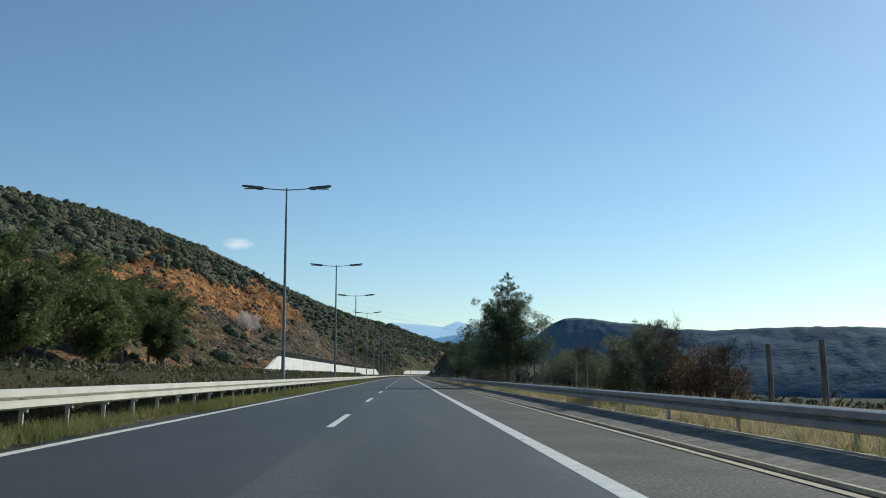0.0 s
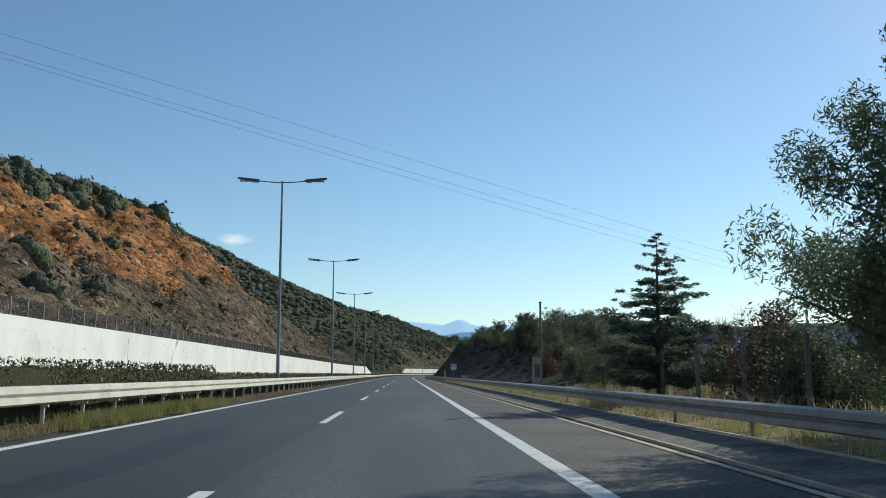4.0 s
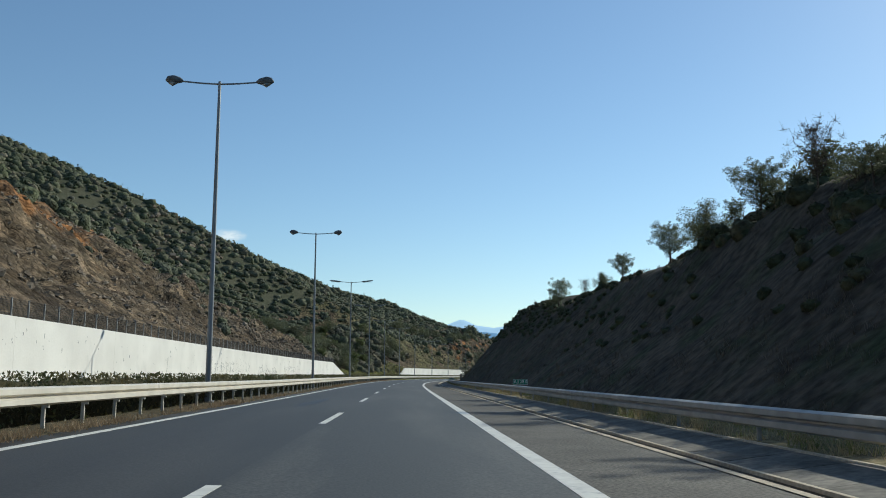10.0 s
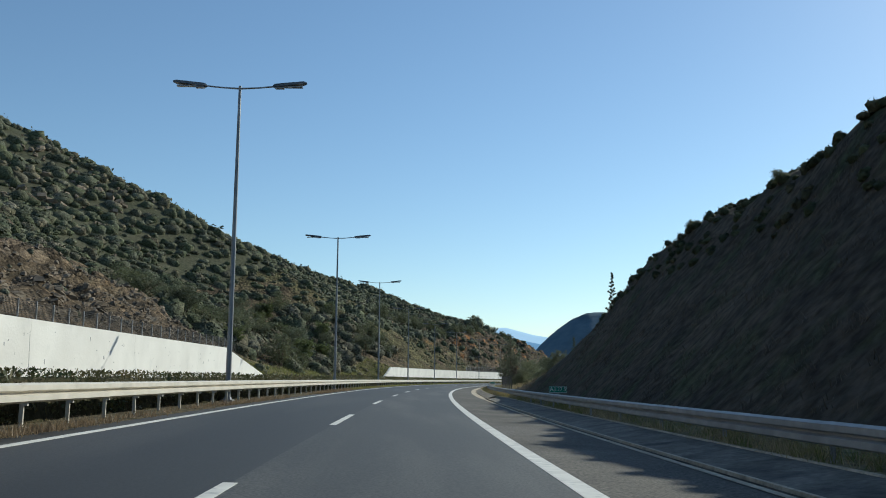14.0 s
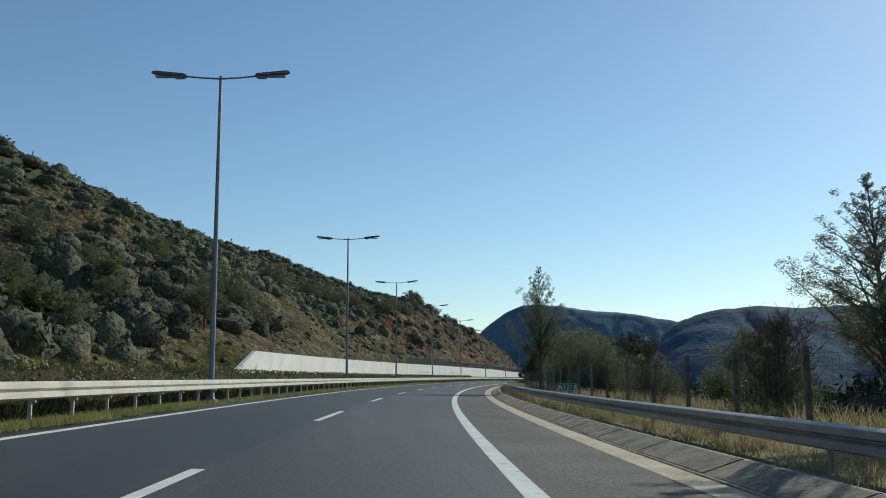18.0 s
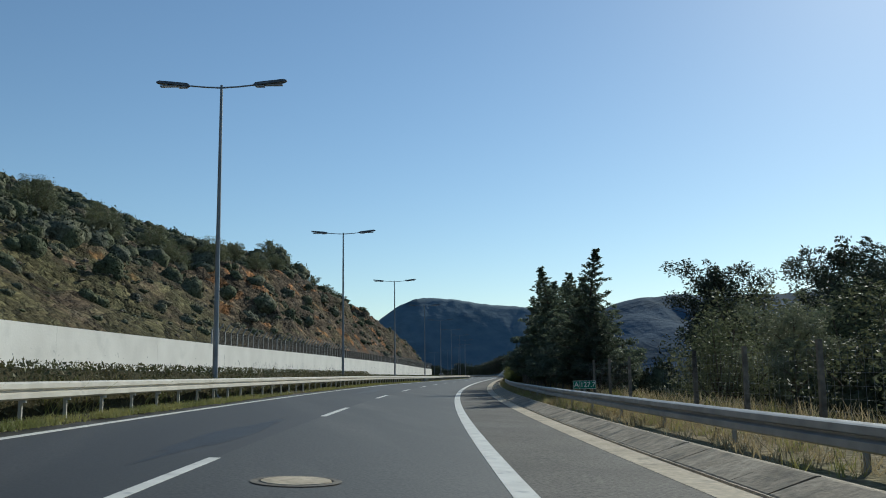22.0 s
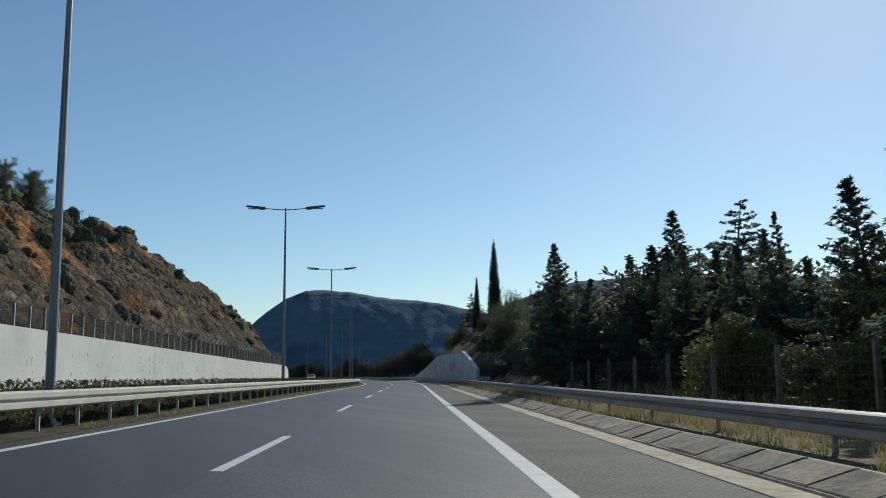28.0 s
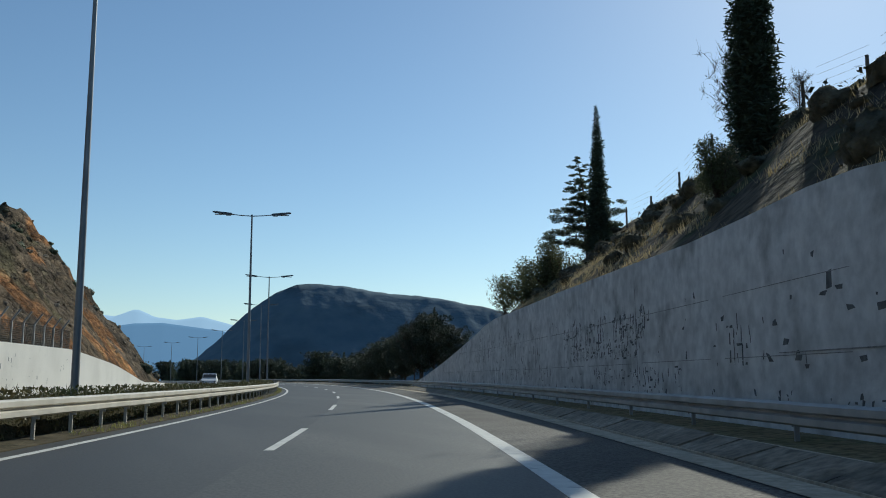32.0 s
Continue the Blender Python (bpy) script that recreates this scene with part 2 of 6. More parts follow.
def scrub_mat(name, colours, cell=.34):
    """Mixed scrub: every few metres another of the colours, with leafy grain and relief."""
    m = mat(name, (.1, .1, .1), None, 1.0, 0.85, bump=0.35, bump_scale=3.2, coord="World", spec=0.06, island=0.3)
    n, l = m.node_tree.nodes, m.node_tree.links
    geo, warp, add, vo, sep, rp = (n.new(k) for k in ("ShaderNodeNewGeometry", "ShaderNodeTexNoise", "ShaderNodeMixRGB", "ShaderNodeTexVoronoi", "ShaderNodeSeparateColor", "ShaderNodeValToRGB"))
    warp.inputs["Scale"].default_value, warp.inputs["Detail"].default_value = 1.6, 5.0
    l.new(geo.outputs["Position"], warp.inputs["Vector"])
    add.blend_type, add.inputs[0].default_value = "ADD", 1.0
    l.new(geo.outputs["Position"], add.inputs[1])
    l.new(warp.outputs["Color"], add.inputs[2])
    vo.inputs["Scale"].default_value = cell
    l.new(add.outputs[0], vo.inputs["Vector"])
    l.new(vo.outputs["Color"], sep.inputs[0])
    l.new(sep.outputs[0], rp.inputs[0])
    el = rp.color_ramp.elements
    while len(el) < len(colours):
        el.new(.5)
    for i, c in enumerate(colours):
        el[i].position, el[i].color = i / (len(colours) - 1), (*c, 1)
    grain, mr, hs = n.new("ShaderNodeTexNoise"), n.new("ShaderNodeMapRange"), n.new("ShaderNodeHueSaturation")
    grain.inputs["Scale"].default_value, grain.inputs["Detail"].default_value = 2.6, 7.0
    l.new(geo.outputs["Position"], grain.inputs["Vector"])
    mr.inputs["From Min"].default_value, mr.inputs["From Max"].default_value, mr.inputs["To Min"].default_value, mr.inputs["To Max"].default_value = .3, .7, .45, 1.6
    l.new(grain.outputs[0], mr.inputs[0])
    l.new(mr.outputs[0], hs.inputs["Value"])
    l.new(rp.outputs[0], hs.inputs["Color"])
    tint = [k for k in n if k.type == "HUE_SAT" and k is not hs][0]
    l.new(hs.outputs[0], tint.inputs["Color"])
    return m


M["bushmass"] = scrub_mat("evergreen_scrub", [(0.066, 0.076, 0.046), (0.102, 0.110, 0.062), (0.082, 0.092, 0.056), (0.130, 0.128, 0.080), (0.112, 0.116, 0.082), (0.094, 0.100, 0.066)])
M["drymass"] = scrub_mat("grey_brown_scrub", [(0.106, 0.100, 0.064), (0.157, 0.136, 0.089), (0.123, 0.111, 0.076), (0.098, 0.098, 0.068), (0.170, 0.153, 0.111)])
# Darker version of the scrub palette, with the thicket's shade put into it.
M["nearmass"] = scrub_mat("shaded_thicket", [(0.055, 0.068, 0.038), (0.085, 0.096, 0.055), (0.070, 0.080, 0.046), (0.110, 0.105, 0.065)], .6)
# Soil of the right cutting, darkened in its colour for the shade there.
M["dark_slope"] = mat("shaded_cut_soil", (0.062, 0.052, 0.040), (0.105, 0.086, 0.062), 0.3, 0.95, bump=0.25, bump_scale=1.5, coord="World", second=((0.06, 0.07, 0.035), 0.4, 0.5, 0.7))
M["stone"] = mat("loose_rock", (0.16, 0.125, 0.09), (0.25, 0.205, 0.155), 0.8, 0.95, bump=0.05, bump_scale=4, coord="World", island=0.35)
M["verge"] = mat("dry_verge", (0.27, 0.21, 0.125), (0.18, 0.16, 0.08), 0.5, 0.95, bump=0.06, bump_scale=8, coord="World", second=((0.25, 0.2, 0.12), 2.5, 0.5, 0.7))
# Earth darkened in its colour for the rail's shadow on the median.
M["median_soil"] = mat("shaded_median_earth", (0.085, 0.070, 0.046), (0.13, 0.108, 0.07), 0.9, 0.95, bump=0.05, bump_scale=9, coord="World", spec=0.06, second=((0.06, 0.055, 0.035), 3.0, 0.5, 0.7))
M["plain"] = mat("valley_ground", (0.040, 0.052, 0.040), (0.062, 0.070, 0.046), 0.05, 0.95, bump=0.3, bump_scale=0.5, coord="World")
# The next two hills have the blue of distant haze mixed into their colours.
M["far_hill"] = mat("far_scrub_hill_haze", (0.094, 0.143, 0.186), (0.120, 0.168, 0.206), 0.045, 0.95, bump=1.6, bump_scale=0.09, coord="World", second=((0.07, 0.10, 0.125), 0.012, 0.55, 0.75))
M["near_hill"] = mat("wooded_hill_haze", (0.048, 0.086, 0.130), (0.076, 0.118, 0.164), 0.09, 0.95, bump=1.4, bump_scale=0.14, coord="World", spec=0.05, second=((0.045, 0.07, 0.095), 0.03, 0.5, 0.7))
M["bark"] = mat("bark", (0.09, 0.07, 0.055), (0.16, 0.13, 0.1), 3.0, 0.95, bump=0.02, bump_scale=12, stretch=(3, 3, 1))
M["stonepine"] = leaf_mat("stone_pine_needles", (0.105, 0.13, 0.048), (0.165, 0.185, 0.075), trans=0.4)
M["pine"] = leaf_mat("pine_needles", (0.085, 0.115, 0.06), (0.14, 0.17, 0.095), trans=0.42)
M["conifer"] = leaf_mat("conifer_leaves", (0.088, 0.112, 0.078), (0.135, 0.162, 0.108), trans=0.5)
# Evergreen leaf tone darkened to hold the shade of backlit crowns.
M["deep"] = leaf_mat("shaded_evergreen_leaves", (0.042, 0.055, 0.036), (0.068, 0.082, 0.052), trans=0.15)
M["cypress"] = leaf_mat("cypress_leaves", (0.045, 0.064, 0.042), (0.07, 0.092, 0.058), trans=0.2)
M["olive"] = leaf_mat("grey_green_leaves", (0.12, 0.138, 0.082), (0.185, 0.195, 0.122), trans=0.35)
M["scrub"] = leaf_mat("scrub_leaves", (0.10, 0.115, 0.06), (0.165, 0.17, 0.092), trans=0.4)
M["scrub2"] = leaf_mat("brown_scrub", (0.11, 0.095, 0.07), (0.15, 0.125, 0.095), trans=0.2)
M["hedge"] = leaf_mat("hedge_leaves", (0.075, 0.088, 0.036), (0.165, 0.135, 0.06), trans=0.15)
# Dark tone for the hedge's inside, where shade is put into the colour.
M["hedge_core"] = mat("hedge_inner_shade", (0.040, 0.042, 0.022), (0.072, 0.060, 0.034), 9.0, 0.95, bump=0.06, bump_scale=18, coord="World", spec=0.05)
M["oleander"] = leaf_mat("bright_green_leaves", (0.13, 0.155, 0.045), (0.24, 0.24, 0.085), trans=0.4)
M["rust"] = leaf_mat("rust_brown_leaves", (0.13, 0.075, 0.04), (0.19, 0.11, 0.06))
M["blossom"] = leaf_mat("blossom", (0.74, 0.64, 0.61), (0.85, 0.77, 0.73), trans=0.35)
M["drygrass"] = leaf_mat("dry_grass", (0.38, 0.30, 0.16), (0.52, 0.42, 0.25), trans=0.35)
M["browngrass"] = leaf_mat("brown_dry_grass", (0.27, 0.19, 0.115), (0.38, 0.28, 0.17), trans=0.3)
M["grass"] = leaf_mat("green_grass", (0.19, 0.205, 0.065), (0.34, 0.31, 0.115), trans=0.35)


def speckle(m, scale, lo, hi):
    """Fine light and dark grains over a surface."""
    n, l = m.node_tree.nodes, m.node_tree.links
    b = n["Principled BSDF"]
    src = b.inputs["Base Color"].links[0].from_socket
    g = n.new("ShaderNodeNewGeometry")
    nz = n.new("ShaderNodeTexNoise")
    nz.inputs["Scale"].default_value, nz.inputs["Detail"].default_value = scale, 3.0
    l.new(g.outputs["Position"], nz.inputs["Vector"])
    mr = n.new("ShaderNodeMapRange")
    mr.inputs["From Min"].default_value, mr.inputs["From Max"].default_value = .33, .67
    mr.inputs["To Min"].default_value, mr.inputs["To Max"].default_value = lo, hi
    l.new(nz.outputs[0], mr.inputs[0])
    hs = n.new("ShaderNodeHueSaturation")
    l.new(mr.outputs[0], hs.inputs["Value"])
    l.new(src, hs.inputs["Color"])
    l.new(hs.outputs[0], b.inputs["Base Color"])


for key, sc, lo, hi in (("asphalt", 30, .55, 1.55), ("asphalt_worn", 30, .45, 1.7), ("shoulder", 24, .45, 1.7), ("concrete", 9, .75, 1.25), ("slab", 8, .72, 1.28), ("verge", 7, .6, 1.4), ("edge", 12, .8, 1.15), ("grey_wall", 3, .82, 1.1), ("dark_slope", 2.2, .6, 1.4), ("soil", 1.5, .7, 1.3)):
    speckle(M[key], sc, lo, hi)
for key in ("soil", "rock", "dark_slope", "stone", "verge", "plain", "far_hill", "bark", "bushmass", "drymass"):
    M[key].node_tree.nodes["Principled BSDF"].inputs["Specular IOR Level"].default_value = 0.06

# ---- mesh helpers ----
rng = np.random.default_rng(7)


def quick_mesh(name, verts, faces, smooth=False):
    """A mesh from arrays; faces is an (n, 3) or (n, 4) array."""
    verts, faces = np.asarray(verts, np.float32), np.asarray(faces, np.int32)
    me = bpy.data.meshes.new(name)
    k = faces.shape[1]
    me.vertices.add(len(verts))
    me.vertices.foreach_set("co", verts.ravel())
    me.loops.add(faces.size)
    me.loops.foreach_set("vertex_index", faces.ravel())
    me.polygons.add(len(faces))
    me.polygons.foreach_set("loop_start", np.arange(0, faces.size, k, dtype=np.int32))
    me.polygons.foreach_set("loop_total", np.full(len(faces), k, dtype=np.int32))
    me.polygons.foreach_set("use_smooth", np.full(len(faces), smooth, dtype=bool))
    me.update(calc_edges=True)
    return me


class Shape:
    """Collects boxes, tubes and sweeps into one quad mesh."""

    def __init__(self):
        self.v, self.f, self.n = [], [], 0

    def add(self, v, f):
        v, f = np.asarray(v, float), np.asarray(f, int)
        self.v.append(v)
        self.f.append(f + self.n)
        self.n += len(v)
        return self

    def box(self, lo, hi, taper=1.0):
        (x0, y0, z0), (x1, y1, z1) = lo, hi
        cx, cy = (x0 + x1) / 2, (y0 + y1) / 2
        t = [(cx + (x - cx) * taper, cy + (y - cy) * taper, z1) for x, y in ((x0, y0), (x1, y0), (x1, y1), (x0, y1))]
        v = [(x0, y0, z0), (x1, y0, z0), (x1, y1, z0), (x0, y1, z0)] + t
        return self.add(v, [(3, 2, 1, 0), (4, 5, 6, 7), (0, 1, 5, 4), (1, 2, 6, 5), (2, 3, 7, 6), (3, 0, 4, 7)])

    def tube(self, pts, radii, n=7):
        pts = np.asarray(pts, float)
        vs = []
        for i, p in enumerate(pts):
            d = pts[min(i + 1, len(pts) - 1)] - pts[max(i - 1, 0)]
            d = d / (np.linalg.norm(d) + 1e-9)
            a = np.cross(d, (0, 0, 1.0) if abs(d[2]) < 0.9 else (1.0, 0, 0))
            a /= np.linalg.norm(a) + 1e-9
            b = np.cross(d, a)
            for k in range(n):
                g = 2 * math.pi * k / n
                vs.append(p + radii[i] * (a * math.cos(g) + b * math.sin(g)))
        fs = [(i * n + k, i * n + (k + 1) % n, (i + 1) * n + (k + 1) % n, (i + 1) * n + k) for i in range(len(pts) - 1) for k in range(n)]
        self.add(vs, fs)
        c = np.array([pts[-1]])
        top = (len(pts) - 1) * n
        base = self.n - len(vs)
        self.v.append(c)
        self.f.append(np.array([(base + top + k, base + top + (k + 1) % n, self.n, self.n) for k in range(0)], int).reshape(0, 4))
        self.n += 1
        return self

    def mesh(self, name, smooth=False):
        return quick_mesh(name, np.vstack(self.v), np.vstack(self.f), smooth)


def part(name, me, material, parent=None, label="", m=None):
    """One mesh object under a thing (or at top level)."""
    ob = new(name, me)
    if material and not me.materials:
        me.materials.append(material)
    if parent:
        ob.parent = parent
    if m is not None:
        ob.matrix_local = m
    if label:
        ob["label"] = label
    return ob


def holder(name, m, label, category, group="", kind=""):
    e = new(name)
    e.matrix_world = m
    return tagged(e, label, category, group, kind)


def on_line(s, u, z=0.0, turn=0.0):
    """Pose with y along the road."""
    p = at(s, u, z)
    return pose(p.x, p.y, p.z, 0, 0, math.degrees(float(line(s)[2])) + turn)


def lerp(tab, s):
    return np.interp(s, [a for a, b in tab], [b for a, b in tab])


def vnoise(x, y, seed=0):
    """Smooth value noise in [-1, 1] for arrays."""
    xi, yi = np.floor(x).astype(np.int64), np.floor(y).astype(np.int64)
    fx, fy = x - xi, y - yi
    fx, fy = fx * fx * (3 - 2 * fx), fy * fy * (3 - 2 * fy)

    def h(a, b):
        n = (a * 374761393 + b * 668265263 + seed * 982451653) & 0xFFFFFFFF
        n = ((n ^ (n >> 13)) * 1274126177) & 0xFFFFFFFF
        return ((n ^ (n >> 16)) & 0xFFFF) / 32767.5 - 1

    return (h(xi, yi) * (1 - fx) + h(xi + 1, yi) * fx) * (1 - fy) + (h(xi, yi + 1) * (1 - fx) + h(xi + 1, yi + 1) * fx) * fy


def fbm(x, y, octaves=4, seed=0):
    t, a = 0, 0.5
    for i in range(octaves):
        t = t + a * vnoise(x * 2 ** i, y * 2 ** i, seed + i)
        a *= 0.5
    return t


def cells(x, y, seed=0):
    """Random height of the nearest cell point, and how near its border is."""
    xi, yi = np.floor(x).astype(np.int64), np.floor(y).astype(np.int64)
    best, second, val = np.full(x.shape, 9.0), np.full(x.shape, 9.0), np.zeros(x.shape)
    for i in (-1, 0, 1):
        for j in (-1, 0, 1):
            a, b = xi + i, yi + j
            h = (a * 374761393 + b * 668265263 + seed * 982451653) & 0xFFFFFFFF
            h = ((h ^ (h >> 13)) * 1274126177) & 0xFFFFFFFF
            d = (a + .5 + ((h & 255) / 255 - .5) * .9 - x) ** 2 + (b + .5 + ((h >> 8 & 255) / 255 - .5) * .9 - y) ** 2
            near = d < best
            second = np.where(near, best, np.minimum(second, d))
            val = np.where(near, (h >> 16 & 255) / 127.5 - 1, val)
            best = np.where(near, d, best)
    return val, np.sqrt(second) - np.sqrt(best)


# ---- cross fall and the lie of the land, by s (along) and u (to the right) ----
CROSS = [(-320, .016), (310, .014), (400, .035), (450, .04), (660, .04), (720, .016), (790, .009), (850, -.01), (900, -.02), (1640, -.02)]
WALLS = {"left_a": (113, 135, 452, 477), "left_b": (549, 561, 942.5, 943), "right": (823, 846, 888, 930)}
H_A, H_B = 3.9, [(549, 3.75), (695, 3.9), (773, 3.7), (840, 3.0), (894.5, 2.95), (908, 2.15), (923, .72), (943, .55)]


def cross(s):
    return lerp(CROSS, s)


def z_road(s, u):
    return -cross(s) * np.clip(u, -6.4, 4.3)


def ramp(s, w, h):
    a, b, c, d = w
    return h * np.clip((s - a) / (b - a), 0, 1) * np.clip((d - s) / (d - c), 0, 1)


def wall_left(s):
    return ramp(s, WALLS["left_a"], H_A) + ramp(s, WALLS["left_b"], lerp(H_B, s))


def wall_right(s):
    return lerp([(823.4, 0), (823.6, 1.7), (827.2, 2.12), (830.6, 2.45), (835.5, 3.05), (841, 3.64), (846.7, 4.24), (853, 4.15), (860, 4.3), (868, 4.4), (885, 4.38), (916, 1.2), (928, 0)], s)


CRAG = [(-320, .2), (120, .3), (190, .8), (330, .8), (385, .6), (400, .9), (455, .9), (470, .1), (640, .15), (670, .7), (700, 1.0), (940, 1.1), (960, .3), (1640, .2)]
CUT = [(-320, 7.0), (60, 10.0), (130, 18.0), (163, 22.6), (175, 22.9), (195, 21.6), (217, 22.6), (257, 26.6), (334, 20.1), (371, 19.0), (412, 17.5), (470, 12.0), (519, 9.0), (558, 10.0), (598, 20.1), (646, 15.9), (695, 16.4), (769, 26.0), (821, 19.2), (860, 21.6), (889, 19.4), (924, 16.2), (941, 18.0), (953, 12.0), (962, 2.5), (974, -3.0), (1640, -3.0)]
RIDGE = [(-320, 72.0), (0, 86.9), (300, 104.2), (500, 111.4), (600, 120.0), (700, 113.8), (850, 81.6), (930, 73.7), (1000, 46.0), (1060, 18.0), (1120, -5.0), (1640, -20.0)]
BOW = [(-320, -0.03), (200, -0.07), (500, 0.06), (650, 0.15), (750, -0.3), (850, -0.07), (1000, -0.03), (1640, -0.03)]


def z_left(s, u):
    """Land beyond the opposite carriageway."""
    d = -u
    toe = wall_left(s) - 0.25
    cut, rid = lerp(CUT, s), lerp(RIDGE, s)
    k = np.clip((d - 19.4) / lerp([(-320, 23), (870, 23), (905, 18), (941, 15.5), (1640, 15.5)], s), 0, 1)
    low = np.clip((265 - s) / 80, 0, 1)
    z1 = toe + (cut - toe) * ((1 - low) * (0.55 * k + 0.45 * np.sin(k * math.pi / 2)) + low * k ** 1.3)
    k2 = np.clip((d - 42.4) / 208.0, 0, 1)
    z2 = cut + (rid - cut) * (k2 + lerp(BOW, s) * k2 * (1 - k2))
    k3 = np.clip((d - 250) / 200, 0, 1)
    z3 = rid * (1 - 0.7 * k3 * k3)
    z = np.where(d < 42.4, z1, np.where(d < 250, z2, z3))
    rough = np.clip((d - 20) / 8, 0, 1)
    hard = np.clip((lerp(CUT, s) - 8) / 10, 0, 1) * np.where(d < 50, 1, 0.4)
    n = fbm(s / 14, u / 9, 4, 3) * 2.4 * hard + (0.25 - np.abs(fbm(s / 6 + 9, u / 4.5, 3, 11))) * 1.2 * hard + vnoise(s / 6, u / 2.4, 41) * 0.35 * hard * (d < 52)
    crag = lerp(CRAG, s) * np.clip((54 - d) / 8, 0, 1)
    w1, w2 = fbm(s / 5, u / 5, 2, 61) * 1.2, fbm(s / 5, u / 5, 2, 62) * 1.2
    v1, e1 = cells((s + w1) / 13 + .25 * z / 4, (u + w2) / 4.2, 5)
    v2, e2 = cells((s + w1) / 5.5, (u + w2) / 2.1, 6)
    n = n + crag * (1.15 * v1 * np.clip(e1 * 4, 0, 1) + .5 * v2 * np.clip(e2 * 3, 0, 1) + .7 * fbm(s / 8, u / 2.8, 3, 63))
    gully = np.abs(fbm(s / 10 + .8 * fbm(s / 9, u / 5, 2, 92), u / 6, 3, 91)) * np.clip(.5 + 1.4 * fbm(s / 18, u / 9, 2, 93), 0, 1)
    n = n - 2.6 * gully * hard * (d < 50) + .8 * hard * (d < 50) * fbm(s / 7, u / 2.4, 3, 94)
    return z + rough * (n + fbm(s / 60, u / 50, 3, 5) * np.clip((d - 45) / 40, 0, 1) * 5)


RIGHT16 = [(-320, -1.5), (110, -1.2), (150, 1.0), (200, 4.0), (266, 7.1), (300, 8.2), (350, 8.3), (366, 9.1), (384, 9.9), (400, 10.1), (438, 9.5), (452, 4.5), (466, .3),
           (480, -.6), (598, -1.0), (748, -.6), (781, 2.2), (815, 6.5), (849, 10.5), (866, 11.5), (889, 10.6), (906, 8), (924, 4.5), (954, .5), (990, -1), (1640, -2)]


def z_right(s, u):
    """Land beyond the verge on the near side."""
    w = wall_right(s)
    a16 = lerp(RIGHT16, s)
    toe = np.where(w > 0.01, w - 0.15, 0.16)
    toe_u = 7.45
    k = np.clip((u - toe_u) / (16 - toe_u), 0, 1)
    z1 = toe + (a16 - toe) * (k * 0.85 + 0.15 * (1 - np.cos(k * math.pi / 2)))
    crest = np.clip(a16, 0, 12)
    hi = np.clip((a16 + .5) / 7, 0, 1)
    q = np.clip((u - 20) / 40, 0, 1)
    q = q * q * (3 - 2 * q)
    end = a16 * (1 - hi) - 5 - 3 * hi
    z2 = a16 + 1.2 * hi * np.clip((u - 16) / 4, 0, 1) * (1 - q) + (end - a16) * q
    k3 = np.clip((u - 60) / 240, 0, 1)
    z3 = end + (-24 - end) * (k3 * k3 * (3 - 2 * k3))
    z = np.where(u < 16, z1, np.where(u < 60, z2, z3))
    n = fbm(s / 9, u / 6, 4, 21) * (0.25 + 0.12 * crest)
    return z + np.clip((u - 8) / 4, 0, 1) * n


def land(name, ss, us, fz, material, label, category, zones={}):
    S, U = np.meshgrid(ss, us, indexing="ij")
    x, y, h = line(S)
    Z = fz(S, U)
    V = np.stack([x + U * np.cos(h), y + U * np.sin(h), Z], -1).reshape(-1, 3)
    a, b = S.shape
    I = np.arange(a * b).reshape(a, b)
    F = np.stack([I[:-1, :-1], I[1:, :-1], I[1:, 1:], I[:-1, 1:]], -1).reshape(-1, 4)
    if us[1] > us[0]:
        F = F[:, ::-1]
    ob = part(name, quick_mesh(name, V, F, True), material)
    for key, f in zones.items():
        ob.data.attributes.new(key, "FLOAT", "POINT").data.foreach_set("value", np.clip(f(S, U), 0, 1).ravel().astype(np.float32))
    return tagged(ob, label, category, kind="structure")


def strip(name, s0, s1, prof, material, parent=None, step=4.0, label="", lift=None):
    """A solid band along the road: prof(s) gives (u, z) pairs from left to right, closed as a skirt below."""
    ss = np.arange(s0, s1 + step * 0.5, step)
    k = None
    V = []
    for s in ss:
        pr = prof(s)
        k = len(pr)
        for u, z in pr:
            V.append(at(s, u, z))
    n = len(ss)
    I = np.arange(n * k).reshape(n, k)
    F = np.stack([I[:-1, :-1], I[:-1, 1:], I[1:, 1:], I[1:, :-1]], -1).reshape(-1, 4)
    return part(name, quick_mesh(name, np.array(V), F), material, parent, label)


S_A, S_B = -300.0, 1500.0
zr = lambda s, u: float(z_road(s, u))
zm = lambda s: float(z_road(s, -6.4))

# ---- ground, road, verges ----
g = Shape()
g.add([(-4800, -4800, -26), (4800, -4800, -26), (4800, 4800, -26), (-4800, 4800, -26)], [(0, 1, 2, 3)])
tagged(part("ground", g.mesh("ground"), M["plain"]), "wide valley floor of dry green scrubland", "ground", kind="structure")

road = strip("road", S_A, S_B, lambda s: [(-6.15, zr(s, -6.15) - .3), (-6.15, zr(s, -6.15)), (-4, zr(s, -4)), (-1.86, zr(s, -1.86))], M["asphalt"])
strip("slow_lane", S_A, S_B, lambda s: [(-1.86, zr(s, -1.86)), (0, zr(s, 0)), (1.9, zr(s, 1.9))], M["asphalt_worn"], road)
tagged(road, "dark grey asphalt carriageway with white lane markings", "road", kind="structure")
sh = strip("road_shoulder", S_A, S_B, lambda s: [(1.9, zr(s, 1.9)), (3.9, zr(s, 3.9))], M["shoulder"])
tagged(sh, "worn brownish grey asphalt emergency shoulder", "road", kind="structure")
